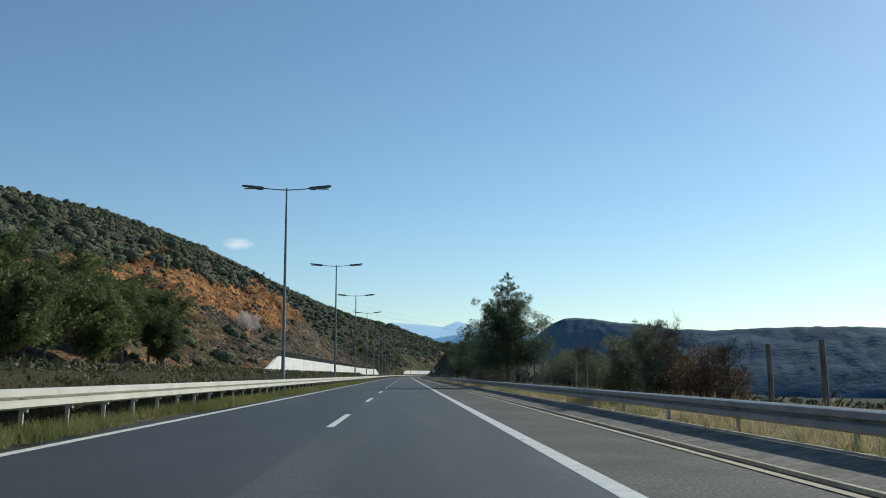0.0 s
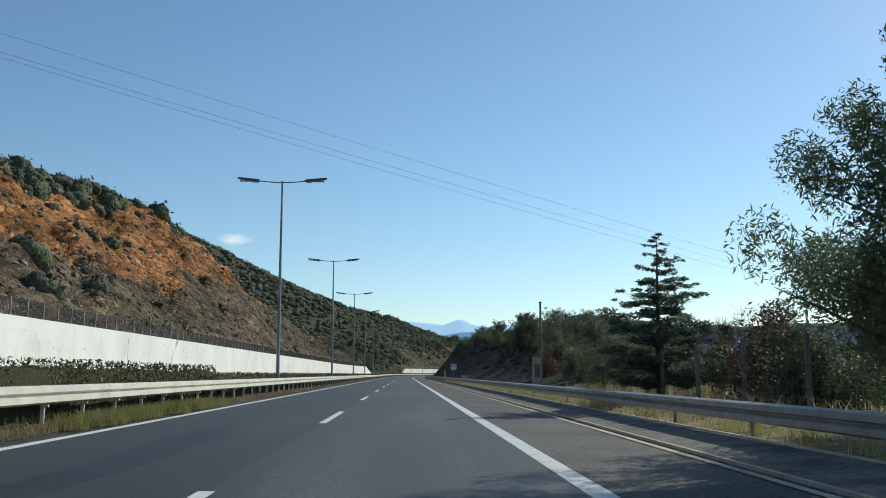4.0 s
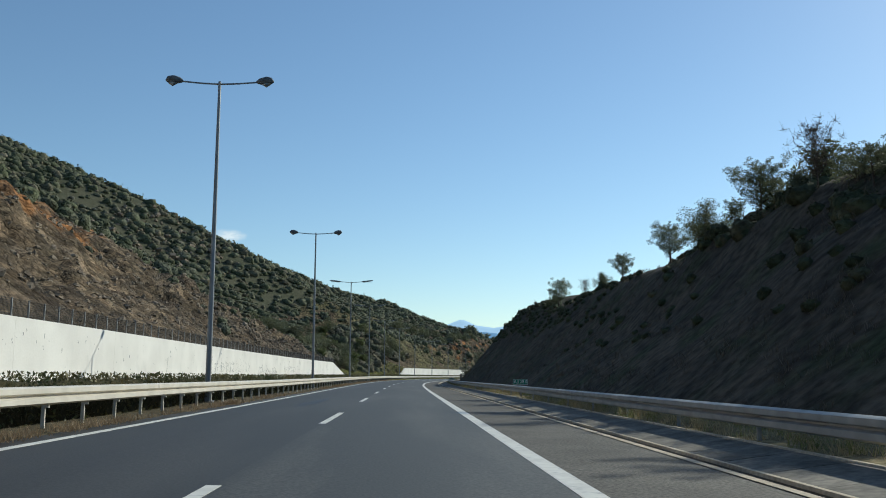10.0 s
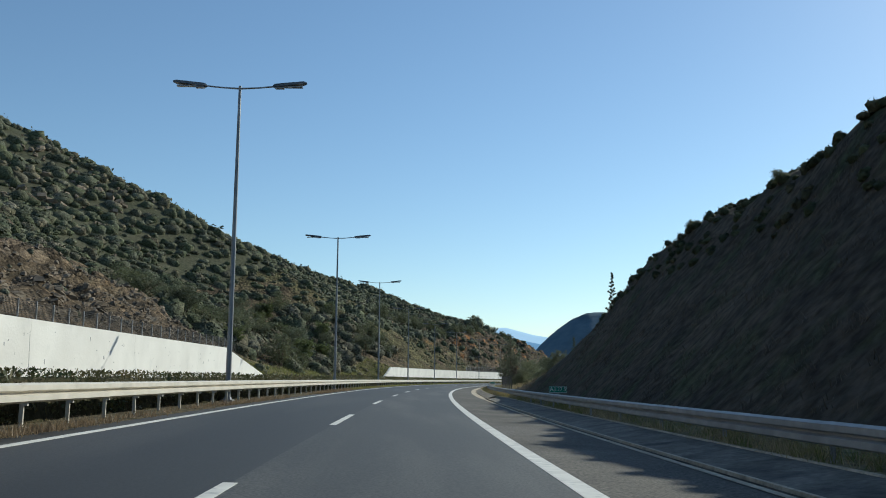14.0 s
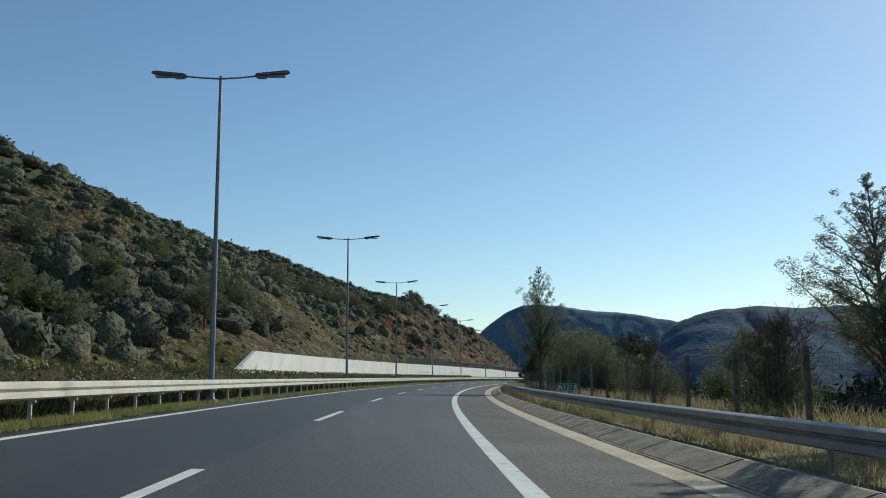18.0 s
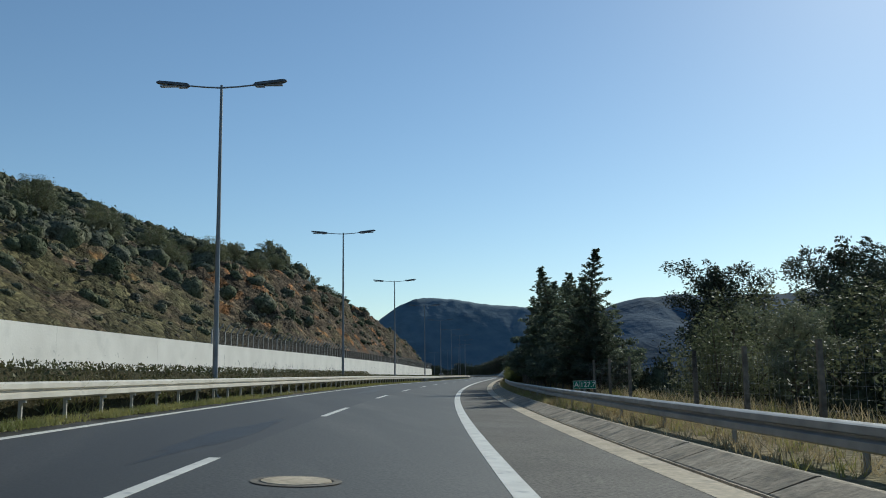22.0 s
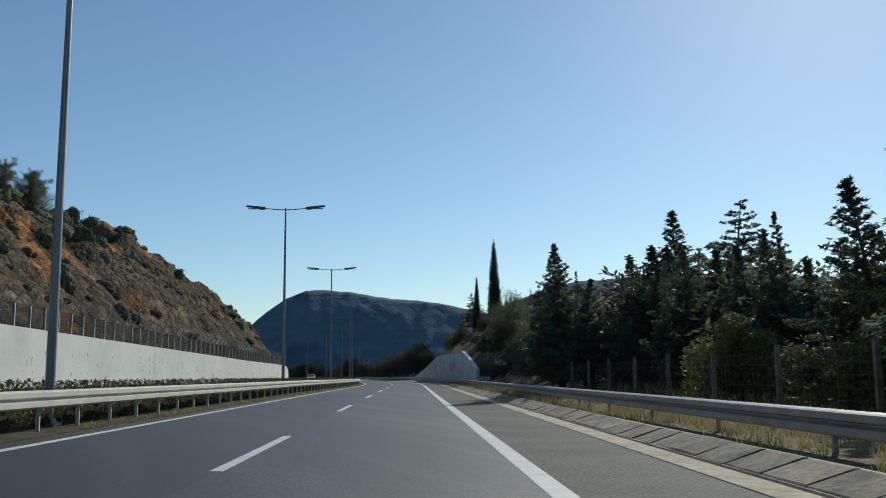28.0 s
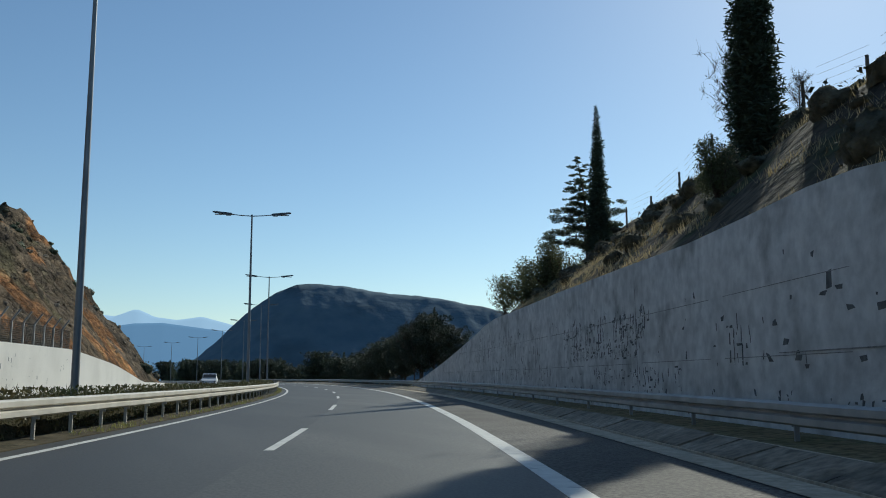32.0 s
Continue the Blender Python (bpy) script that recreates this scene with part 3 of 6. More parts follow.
opp = strip("opposite_road", S_A, S_B, lambda s: [(-18.3, -.25), (-18.3, .02), (-9.5, zm(s) * .6), (-9.5, zm(s) * .6 - .2)], M["asphalt"])
tagged(opp, "dark asphalt carriageway beyond the planted median", "road", kind="structure")
med = strip("median_ground", S_A, S_B, lambda s: [(-9.6, zm(s) * .6 + .06), (-8, zm(s) + .10), (-6.9, zm(s) + .09), (-6.1, zr(s, -6.1) + .02), (-6.1, zr(s, -6.1) - .2)], M["median_soil"])
tagged(med, "earthy median strip with dry grass", "ground", kind="structure")
wide = lambda s: float(np.interp(s, [428, 434], [0.0, 1.0]))
ver = strip("verge_ground", S_A, S_B, lambda s: [(5.38 - .5 * wide(s), zr(s, 4.3) + .12), (6.2, zr(s, 4.3) + .17), (7.5, .16 if float(wall_right(s)) < .01 else .1)], M["verge"])
tagged(ver, "dry grass verge under the crash barrier", "ground", kind="structure")
ovr = strip("opposite_verge", S_A, S_B, lambda s: [(-19.5, -.1), (-18.8, .06), (-18.25, .05), (-18.25, -.2)], M["verge"])
tagged(ovr, "narrow earth verge along the far carriageway", "ground", kind="structure")

# edge of the pavement: pale concrete edge, dark channel, sloping slabs, thin lip
gut = strip("gutter", S_A, S_B, lambda s: [(4.0, zr(s, 4) - .02), (4.06, zr(s, 4) - .07), (4.24, zr(s, 4.2) - .07), (4.28, zr(s, 4.28) + .01)], M["concrete"])
tagged(gut, "shallow concrete drainage channel beside the shoulder", "gutter", kind="structure")
strip("pale_edge", S_A, S_B, lambda s: [(3.86 - .16 * wide(s), zr(s, 3.9) + .012), (4.0 + .15 * wide(s), zr(s, 4) + .012), (4.02 + .15 * wide(s), zr(s, 4) - .05)], M["edge"], gut)
strip("channel_bed", S_A, S_B, lambda s: [(4.28, zr(s, 4.28) - .06), (5.4 - .5 * wide(s), zr(s, 4.3) + .03)], M["concrete"], gut)
strip("inner_lip", S_A, S_B, lambda s: [(4.25, zr(s, 4.25) - .03), (4.26, zr(s, 4.26) + .016), (4.33, zr(s, 4.33) + .016)], M["edge"], gut)
strip("outer_lip", S_A, S_B, lambda s: [(5.34 - .5 * wide(s), zr(s, 4.3) + .13), (5.36 - .5 * wide(s), zr(s, 4.3) + .165 + .02 * wide(s)), (5.43 - .5 * wide(s), zr(s, 4.3) + .165 + .02 * wide(s)), (5.44 - .5 * wide(s), zr(s, 4.3) + .1)], M["edge"], gut)


def mark(s0, s1, u, w, parent, name):
    return strip(name, s0, s1, lambda s: [(u - w / 2, zr(s, u - w / 2) - .003), (u - w / 2, zr(s, u - w / 2) + .005), (u + w / 2, zr(s, u + w / 2) + .005), (u + w / 2, zr(s, u + w / 2) - .003)],
                 M["paint"], parent, step=(s1 - s0) / max(1, round((s1 - s0) / 4)))


mark(S_A, S_B, -5.52, .17, road, "left_edge_line")
mark(S_A, S_B, 1.78, .26, road, "right_edge_line")
DASH0, DASH, DLEN = 196.2, 17.6, 6.1
for i in range(-17, 62):
    s = DASH0 + DASH * i
    mark(s, s + DLEN, -1.86, .15, road, "lane_dash")


def patch(s0, length, u, width, seed):
    """A ragged dark stain of newer bitumen lying on the lane."""
    n = 26
    ring = []
    for i in range(n):
        a = 2 * math.pi * i / n
        r = 1 + .38 * float(vnoise(np.array(3 * math.cos(a) + seed), np.array(3 * math.sin(a)), seed))
        ring.append((s0 + math.cos(a) * length / 2 * r, u + math.sin(a) * width / 2 * r))
    V = [at(s, q, zr(s, q) + .003) for s, q in ring] + [at(s0, u, zr(s0, u) + .0035)]
    part("tar_patch", quick_mesh("tar_patch", np.array(V), np.array([(i, n, (i + 1) % n) for i in range(n)])), M["tar"], road, "darker patch of newer bitumen")


for i, (s, l, u, w) in enumerate(((776, 7, -3.6, 1.3), (786, 9, -2.9, .9), (781.5, 5, -4.2, .8), (692, 12, -3.4, .9), (706, 8, -2.9, .7), (594, 9, -2.6, .6), (633, 14, -3.6, .7), (540, 8, -3.9, .8), (455, 12, -3.3, .7), (300, 10, -3.6, .6), (215, 9, -2.9, .6), (118, 11, -3.5, .7))):
    patch(s, l, u, w, i)
# ---- land ----
def red_soil(s, u):
    """Share of bare red earth: a band under the top of the first cutting, patches further on."""
    k = (-u - 19.4) / 23
    n = fbm(s / 11, u / 5, 4, 71)
    band = np.clip((k + .2 * n - np.interp(s, [150, 215, 300, 380], [.46, .38, .42, .6])) / .12, 0, 1) * np.clip((1.12 - k + .2 * n) / .12, 0, 1) * np.clip((400 - s + 60 * n) / 70, 0, 1) * np.clip((s - 70) / 40, 0, 1)
    low = np.interp(s, [150, 215], [.4, .08]) * np.clip((n + .06) / .22, 0, 1) * np.clip((390 - s) / 90, 0, 1)
    late = .7 * np.clip((fbm(s / 6 + 3, u / 3, 4, 73) - .14) / .16, 0, 1) * np.clip((s - 648) / 20, 0, 1) * (k < 1.05)
    return np.maximum(np.maximum(band, low), late)


def green_soil(s, u):
    """Share of short grass."""
    n = fbm(s / 9, u / 6, 4, 81)
    a = np.clip((s - 560) / 30, 0, 1) * np.clip((705 - s) / 50, 0, 1) * np.clip(.75 + 1.6 * n, 0, 1)
    b = .6 * np.clip((n + .02) / .2, 0, 1) * np.clip((230 - s) / 80, 0, 1)
    c = .45 * np.clip((fbm(s / 6, u / 3, 3, 83) - .05) / .2, 0, 1) * (s > 640)
    d = np.clip((s - 462) / 12, 0, 1) * np.clip((572 - s) / 14, 0, 1) * np.clip((u + 28) / 4, 0, 1)
    return np.maximum(np.maximum(np.maximum(a, b), c), d)


land("cut_slope", np.concatenate([np.arange(-160, 100, 3), np.arange(100, 962, .75), np.arange(963, 1010, 3)]), np.concatenate([np.arange(-19.4, -46, -.5), np.arange(-46, -64, -2.0)]), z_left, M["rock"],
     "steep road cutting of red earth and broken brown rock", "hillside", {"red_soil": red_soil, "green_soil": green_soil, "bare_rock": lambda s, u: lerp(CRAG, s) * np.clip(.62 + 1.6 * fbm(s / 7, u / 4, 3, 85), 0, 1)})
land("hillside", np.concatenate([np.arange(-300, 1100, 6), np.arange(1100, 1500, 20)]), np.concatenate([np.arange(-60, -260, -7), np.arange(-260, -480, -22)]), lambda s, u: z_left(s, u) - .3, M["soil"], "scrub-covered hillside above the road", "hillside")
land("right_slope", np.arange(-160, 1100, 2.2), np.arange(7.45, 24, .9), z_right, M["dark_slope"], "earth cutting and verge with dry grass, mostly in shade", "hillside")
land("right_field", np.arange(-160, 1100, 4.4), np.concatenate([np.arange(23, 62, 4), [62.5]]), lambda s, u: z_right(s, u) - .04, M["plain"], "rough dark green fields beside the road", "field")
land("right_valley", np.concatenate([np.arange(-300, 1100, 9), np.arange(1100, 1500, 20)]), np.arange(58, 420, 14), lambda s, u: z_right(s, u) - .3, M["plain"], "land falling away into a green valley", "valley")
land("left_flat", np.arange(1006, 1500, 8), np.array([-19.4, -24, -32, -44, -64]), z_left, M["soil"], "low ground beyond the cutting", "ground")


# ---- distance ----
def ridge(name, eye, dist, pts, depth, base, material, label, grain=0.0):
    """A mountain: a crest through azimuth and elevation pairs seen from eye, sloping down before and behind."""
    az = np.linspace(pts[0][0], pts[-1][0], 220)
    el = np.interp(az, [p[0] for p in pts], [p[1] for p in pts])
    cols = np.linspace(-1, 1, 37)
    V = []
    for a, e in zip(az, el):
        for c in cols:
            top = eye[2] + dist * math.tan(radians(e))
            r = dist + c * depth
            k = max(0.0, 1 - abs(c)) ** 0.8
            x, y = eye[0] + r * math.sin(radians(a)), eye[1] + r * math.cos(radians(a))
            w = grain * float(fbm(np.array(x / 70), np.array(y / 70), 3, 31) + .35 * vnoise(np.array(x / 9), np.array(y / 9), 33)) * (1 if abs(c) > .05 else .4)
            V.append((x, y, base + (top - base) * k + w * min(1, 3 * k)))
    n, k = len(az), len(cols)
    I = np.arange(n * k).reshape(n, k)
    F = np.stack([I[:-1, :-1], I[:-1, 1:], I[1:, 1:], I[1:, :-1]], -1).reshape(-1, 4)
    return tagged(part(name, quick_mesh(name, np.array(V), F[:, ::-1], True), material), label, "mountain", kind="structure")


# Surface that emits its own colour, used for light scattered by distant air.
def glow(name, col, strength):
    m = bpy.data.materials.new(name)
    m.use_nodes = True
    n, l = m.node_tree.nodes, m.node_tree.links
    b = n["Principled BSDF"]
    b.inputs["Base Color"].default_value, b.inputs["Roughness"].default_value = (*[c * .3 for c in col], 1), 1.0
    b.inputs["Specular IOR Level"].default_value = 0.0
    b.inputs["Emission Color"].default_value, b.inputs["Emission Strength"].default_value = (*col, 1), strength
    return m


E32 = (101.8, 830.7, 1.1)
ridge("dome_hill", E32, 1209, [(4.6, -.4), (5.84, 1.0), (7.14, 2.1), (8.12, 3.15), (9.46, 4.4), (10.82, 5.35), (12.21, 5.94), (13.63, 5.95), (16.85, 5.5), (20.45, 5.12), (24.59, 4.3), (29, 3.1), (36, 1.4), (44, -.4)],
      190, -26, M["far_hill"], "hazy dark blue-green scrub hill with a steep end", 6)
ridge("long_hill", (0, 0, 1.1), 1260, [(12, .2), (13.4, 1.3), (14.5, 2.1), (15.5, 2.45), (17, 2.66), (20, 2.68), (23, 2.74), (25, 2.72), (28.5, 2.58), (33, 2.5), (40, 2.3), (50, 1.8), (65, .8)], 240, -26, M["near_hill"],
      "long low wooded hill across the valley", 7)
# Both ranges below glow blue in place of haze.
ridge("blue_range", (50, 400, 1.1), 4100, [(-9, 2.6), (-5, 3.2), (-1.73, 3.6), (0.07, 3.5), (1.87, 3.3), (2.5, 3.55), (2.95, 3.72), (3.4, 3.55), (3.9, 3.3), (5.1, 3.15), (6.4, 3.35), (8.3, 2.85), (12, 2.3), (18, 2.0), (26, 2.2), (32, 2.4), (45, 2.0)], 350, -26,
      glow("pale_blue_haze_glow", (0.36, 0.52, 0.70), .78), "hazy pale blue mountain range with a small peak")
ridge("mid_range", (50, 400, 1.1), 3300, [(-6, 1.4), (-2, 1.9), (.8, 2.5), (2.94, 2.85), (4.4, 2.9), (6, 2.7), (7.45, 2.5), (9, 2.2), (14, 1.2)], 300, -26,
      glow("blue_haze_glow", (0.17, 0.31, 0.50), .62), "hazy blue middle-distance ridge")

# ---- retaining walls ----
def wall(name, s0, s1, u, t, top, material, label, step=4.0):
    """A whitewashed wall of panels with joints; top(s) is its height."""
    th = holder(name, on_line(s0, u), label, "retaining wall", kind="structure")
    inv = th.matrix_world.inverted()
    s = s0
    while s < s1 - .5:
        e = min(s + 15.0, s1)
        ss = sorted({s + .004, *[x for x in np.arange(s, e, 3.0) if x > s], *[x for x in (WALLS["left_a"] + WALLS["left_b"] + WALLS["right"]) if s < x < e], e - .004})
        V, k = [], 4
        for q in ss:
            h = max(.06, float(top(q)))
            for du, z in ((-t / 2, -.3), (-t / 2, h), (t / 2, h), (t / 2, -.3)):
                V.append(inv @ at(q, u + du, z))
        n = len(ss)
        I = np.arange(n * k).reshape(n, k)
        F = [(I[i, j], I[i, (j + 1) % k], I[i + 1, (j + 1) % k], I[i + 1, j]) for i in range(n - 1) for j in range(k)] + [tuple(I[0][::-1]), tuple(I[-1])]
        part("wall_panel", quick_mesh("wall_panel", np.array(V), np.array(F)), material, th)
        s = e
    return th


wall_a = wall("retaining_wall", 113, 477, -19.1, .4, lambda s: ramp(s, WALLS["left_a"], H_A), M["white_wall"], "long white-painted concrete retaining wall below the cutting")
wall_b = wall("retaining_wall", 549, 943, -19.1, .4, lambda s: ramp(s, WALLS["left_b"], lerp(H_B, s)), M["white_wall"], "white-painted concrete retaining wall with faded scrawls and a fence on top")
wall_c = wall("retaining_wall", 823.6, 930, 7.15, .4, wall_right, M["grey_wall"], "weathered grey-white retaining wall with peeling paint")


# ---- street lamps ----
def lamp_shapes(span, head_len, cobra):
    pole = Shape().tube([(0, 0, .35), (0, 0, 3), (0, 0, 8), (0, 0, 12.1)], [.10, .092, .07, .05], 10).mesh("pole", True)
    foot = Shape().box((-.2, -.2, .36), (.2, .2, .45)).box((-.13, -.13, .45), (.13, .13, .54), .8).mesh("foot_plate")
    arms, heads, bowls = [], [], []
    for d in (-1, 1):
        tip = span - head_len
        arms.append(Shape().tube([(0, 0, 12.0), (d * tip * .5, 0, 12.03), (d * (tip + .1), 0, 12.10)], [.035, .03, .03], 6).mesh("arm", True))
        h, b = Shape(), Shape()
        if cobra:
            h.tube([(d * tip, 0, 12.10), (d * (tip + .12), 0, 12.13), (d * (tip + .35), 0, 12.16), (d * (span - .1), 0, 12.15), (d * span, 0, 12.12)], [.05, .12, .17, .14, .03], 8)
            b.tube([(d * (tip + .22), 0, 12.05), (d * (tip + .36), 0, 12.02), (d * (span - .12), 0, 12.05)], [.06, .12, .05], 8)
        else:
            a, e = (d * tip, d * span) if d > 0 else (d * span, d * tip)
            V = []
            for x, z, w, hh in ((tip, 12.08, .05, .05), (tip + .08, 12.06, .13, .12), (tip + .35, 12.08, .15, .13), (span - .12, 12.19, .14, .10), (span, 12.22, .07, .05)):
                V += [(d * x, -w, z), (d * x, w, z), (d * x, w * .7, z + hh), (d * x, -w * .7, z + hh)]
            F = [(i * 4 + j, i * 4 + (j + 1) % 4, i * 4 + 4 + (j + 1) % 4, i * 4 + 4 + j) for i in range(4) for j in range(4)] + [(3, 2, 1, 0), (16, 17, 18, 19)]
            h.add(V, F)
            b.box((min(d * (tip + .1), d * (tip + .42)), -.11, 12.02), (max(d * (tip + .1), d * (tip + .42)), .11, 12.065))
            b.box((min(d * (tip + .45), d * (span - .15)), -.09, 12.06), (max(d * (tip + .45), d * (span - .15)), .09, 12.1))
        heads.append(h.mesh("luminaire", cobra))
        bowls.append(b.mesh("bowl", cobra))
    return pole, foot, arms, heads, bowls


def street_lamp(s, u, top, shapes, label):
    pole, foot, arms, heads, bowls = shapes
    base = zm(s) - .3
    e = holder("street_lamp", on_line(s, u, base) @ Matrix.Diagonal((1, 1, (top - base) / 12.0, 1)), label, "street lamp", "lamps along the median")
    part("pole", pole, M["pole"], e)
    part("foot_plate", foot, M["pole"], e)
    for a, h, b in zip(arms, heads, bowls):
        part("arm", a, M["pole"], e)
        part("bowl", b, M["lamp_glass"], part("luminaire", h, M["lamp_grey"], e))


long_lamp, cobra_lamp = lamp_shapes(2.45, 1.25, False), lamp_shapes(1.95, .62, True)
# along, to the side, height of the arms
LAMPS = [(50.2, -6.87, 11.2), (84.5, -6.75, 11.1), (119.8, -6.87, 11.4), (154.5, -6.87, 11.5), (190.9, -6.94, 11.69), (225.7, -6.91, 11.61), (260.5, -7.0, 11.65), (295.45, -6.85, 11.58),
         (330.4, -6.85, 11.6), (365.8, -6.57, 11.63), (401, -6.61, 11.64), (435.1, -6.66, 11.47), (469.5, -6.61, 11.85), (504.2, -6.57, 11.63), (541.6, -6.7, 11.65), (575.1, -6.88, 11.8),
         (610.3, -6.97, 11.87), (645.1, -7.05, 11.8), (678.8, -6.74, 11.61), (713.5, -6.45, 11.44), (749.8, -6.9, 11.4), (786.5, -7.37, 11.38), (819.6, -7.46, 11.5), (855.8, -7.6, 11.54), (890.5, -7.4, 11.25)]
LAMPS += [(890.5 + 37.5 * i, -7.5, 11.4) for i in range(1, 12)]
for s, u, z in LAMPS:
    if 285 < s < 345:
        street_lamp(s, u, z, cobra_lamp, "tall grey steel double street lamp with short cobra heads")
    else:
        street_lamp(s, u, z, long_lamp, "tall grey steel double street lamp with long flat luminaires")


# ---- overhead wires crossing the road ----
def sagging(a, b, sag, n=24):
    """A thin cable hanging between two points."""
    a, b = np.array(a, float), np.array(b, float)
    k = np.linspace(0, 1, n)
    pts = a + (b - a) * k[:, None]
    pts[:, 2] -= sag * 4 * k * (1 - k)
    return Shape().tube(pts, [.0045] * n, 4).mesh("cable", True)


e = holder("overhead_line", Matrix.Identity(4), "three thin dark overhead wires between wooden poles", "power line")
for (x0, y0, z0), (x1, y1, z1) in (((-41, 124.5, 17.6), (33, 160.5, 4.1)), ((-41, 119.9, 16.6), (33, 159.8, 4.4)), ((-41, 123, 18.2), (33, 160.2, 4.8))):
    part("cable", sagging((x0, y0, z0), (x1, y1, z1), .5), M["black"], e)
for x, y, z0, z1 in ((-41, 122.4, 10, 19.0), (33, 160.2, -8, 5.6)):
    part("pole", Shape().tube([(x, y, z0), (x, y, z1)], [.14, .10], 8).box((x - .05, y - 2.5, z1 - .75), (x + .05, y + 2.2, z1 - .65)).mesh("pole"), M["wood"], e, "weathered wooden pole with a crossarm")


# ---- crash barriers ----


def beam_mesh(length, side):
    """A W-beam along y, its waves towards +x when side is 1; z from 0 to 0.33."""
    out = [(.0, .0), (.018, .05), (.035, .083), (.122, .083), (.138, .04), (.152, .0), (.178, .0), (.192, .04), (.208, .083), (.295, .083), (.312, .05), (.33, .0)]
    V = []
    for y in (0, length + .12):
        for z, x in out:
            V.append((side * x, y, z))
        for z, x in out[::-1]:
            V.append((side * (x - .006), y, z))
    k = 2 * len(out)
    F = [(j, (j + 1) % k, k + (j + 1) % k, k + j) for j in range(k)]
    return quick_mesh("beam", np.array(V), np.array(F))


def ipost(h, side):
    return Shape().box((-.03, -.004, -.2), (.03, .004, h)).box((-.034, -.02, -.2), (-.03, .02, h)).box((.03, -.02, -.2), (.034, .02, h)).box((side * .034 if side > 0 else -.10, -.03, h - .26), (.10 if side > 0 else -.034, .03, h - .12)).mesh("post")


BEAM_L, BEAM_R = beam_mesh(4.0, 1), beam_mesh(4.3, -1)
POST_L, POST_R = ipost(.62, 1), ipost(.55, -1)


def barrier(s0, s1, u, gap, pitch, side, height, base, steel, label):
    th = holder("crash_barrier", on_line(s0, u, base(s0)), label, "crash barrier")
    inv = th.matrix_world.inverted()
    bm, pm = (BEAM_L, POST_L) if side > 0 else (BEAM_R, POST_R)
    for i in range(int((s1 - s0) / gap)):
        s = s0 + i * gap
        m = on_line(s + gap / 2, u + side * .09, base(s) + height - .33) @ pose(0, -gap / 2, 0, 0, 0, 0)
        b = part("beam", bm, steel, th, m=inv @ m)
    for i in range(int((s1 - s0) / pitch)):
        s = s0 + .3 + i * pitch
        part("post", pm, steel, th, m=inv @ on_line(s, u, base(s) + .0))
    return th


base_l = lambda s: zm(s) + .06
base_r = lambda s: zr(s, 4.3) + .14
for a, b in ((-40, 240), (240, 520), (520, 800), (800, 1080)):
    barrier(a, b, -6.5, 4.0, 2.0, 1, .74, base_l, M["rail_sunlit"], "sunlit double-wave steel crash barrier along the median")
def end_beams(th, rows):
    """Loose beams of a barrier's end; rows: s, u, drop of the start, tilt up and turn left in degrees."""
    inv = th.matrix_world.inverted()
    for s, u, drop, tilt, turn in rows:
        part("end_beam", BEAM_R, M["steel"], th, m=inv @ on_line(s, u - .09, base_r(s) + .23 - drop, turn) @ pose(0, 0, 0, tilt, 0, 0))
        part("post", POST_R, M["steel"], th, m=inv @ on_line(s + 2.1, u - .035 * turn, base_r(s) - drop - .03 + .037 * tilt))


# the first stretch dips into the ground past the telephone; the next starts behind it and swings in
first = barrier(-38.7, 249.5, 5.68, 4.3, 4.3, -1, .56, base_r, M["steel"], "grey galvanised crash barrier ending in a sunken ramp")
end_beams(first, ((249.4, 5.68, 0, -1.9, 0), (253.7, 5.68, .14, -4.8, 0)))
second = barrier(264.9, 540.2, 5.68, 4.3, 4.3, -1, .56, base_r, M["steel"], "grey galvanised crash barrier swinging in from behind another")
end_beams(second, ((247.7, 7.0, .32, 4.2, 5.9), (252, 6.56, 0, 0, 5.5), (256.3, 6.15, 0, 0, 4.0), (260.6, 5.85, 0, 0, 2.2)))
barrier(540.1, 832.6, 5.68, 4.3, 4.3, -1, .56, base_r, M["steel"], "grey galvanised crash barrier above the gutter")
barrier(832.5, 1080, 5.68, 4.3, 4.3, -1, .56, base_r, M["steel"], "grey galvanised crash barrier in front of the retaining wall")
barrier(-40, 112, -18.45, 4.0, 4.0, 1, .8, lambda s: .05, M["rail_sunlit"], "pale crash barrier on the far edge of the opposite carriageway")
barrier(470, 556, -18.45, 4.0, 4.0, 1, .8, lambda s: .05, M["rail_sunlit"], "pale crash barrier on the far edge of the opposite carriageway")

# ---- plants ----
def leaves(centres, radius, count, size, flat=0.0, seed=0, aspect=1.6):
    """Small leaf quads scattered in balls round the centres: an (n*4, 3) vertex array."""
    r = np.random.default_rng(seed)
    c = np.asarray(centres, float)
    rad = np.broadcast_to(np.asarray(radius, float), (len(c),))
    w = rad ** 2
    idx = r.choice(len(c), count, p=w / w.sum())
    d = r.normal(size=(count, 3))
    d /= np.linalg.norm(d, axis=1, keepdims=True)
    p = c[idx] + d * (rad[idx] * r.uniform(.15, 1.0, count) ** .6)[:, None] * np.array([1, 1, 1 - flat])
    a = r.normal(size=(count, 3))
    a[:, 2] *= .7
    a /= np.linalg.norm(a, axis=1, keepdims=True)
    b = np.cross(a, r.normal(size=(count, 3)))
    b /= np.linalg.norm(b, axis=1, keepdims=True)
    s = size * r.uniform(.55, 1.3, count)[:, None]
    a, b = a * s * aspect / 2, b * s / 2
    return np.stack([p - a, p - b * .9, p + a, p + b * .9], 1).reshape(-1, 3)


def leaf_mesh(name, v):
    return quick_mesh(name, v, np.arange(len(v)).reshape(-1, 4))


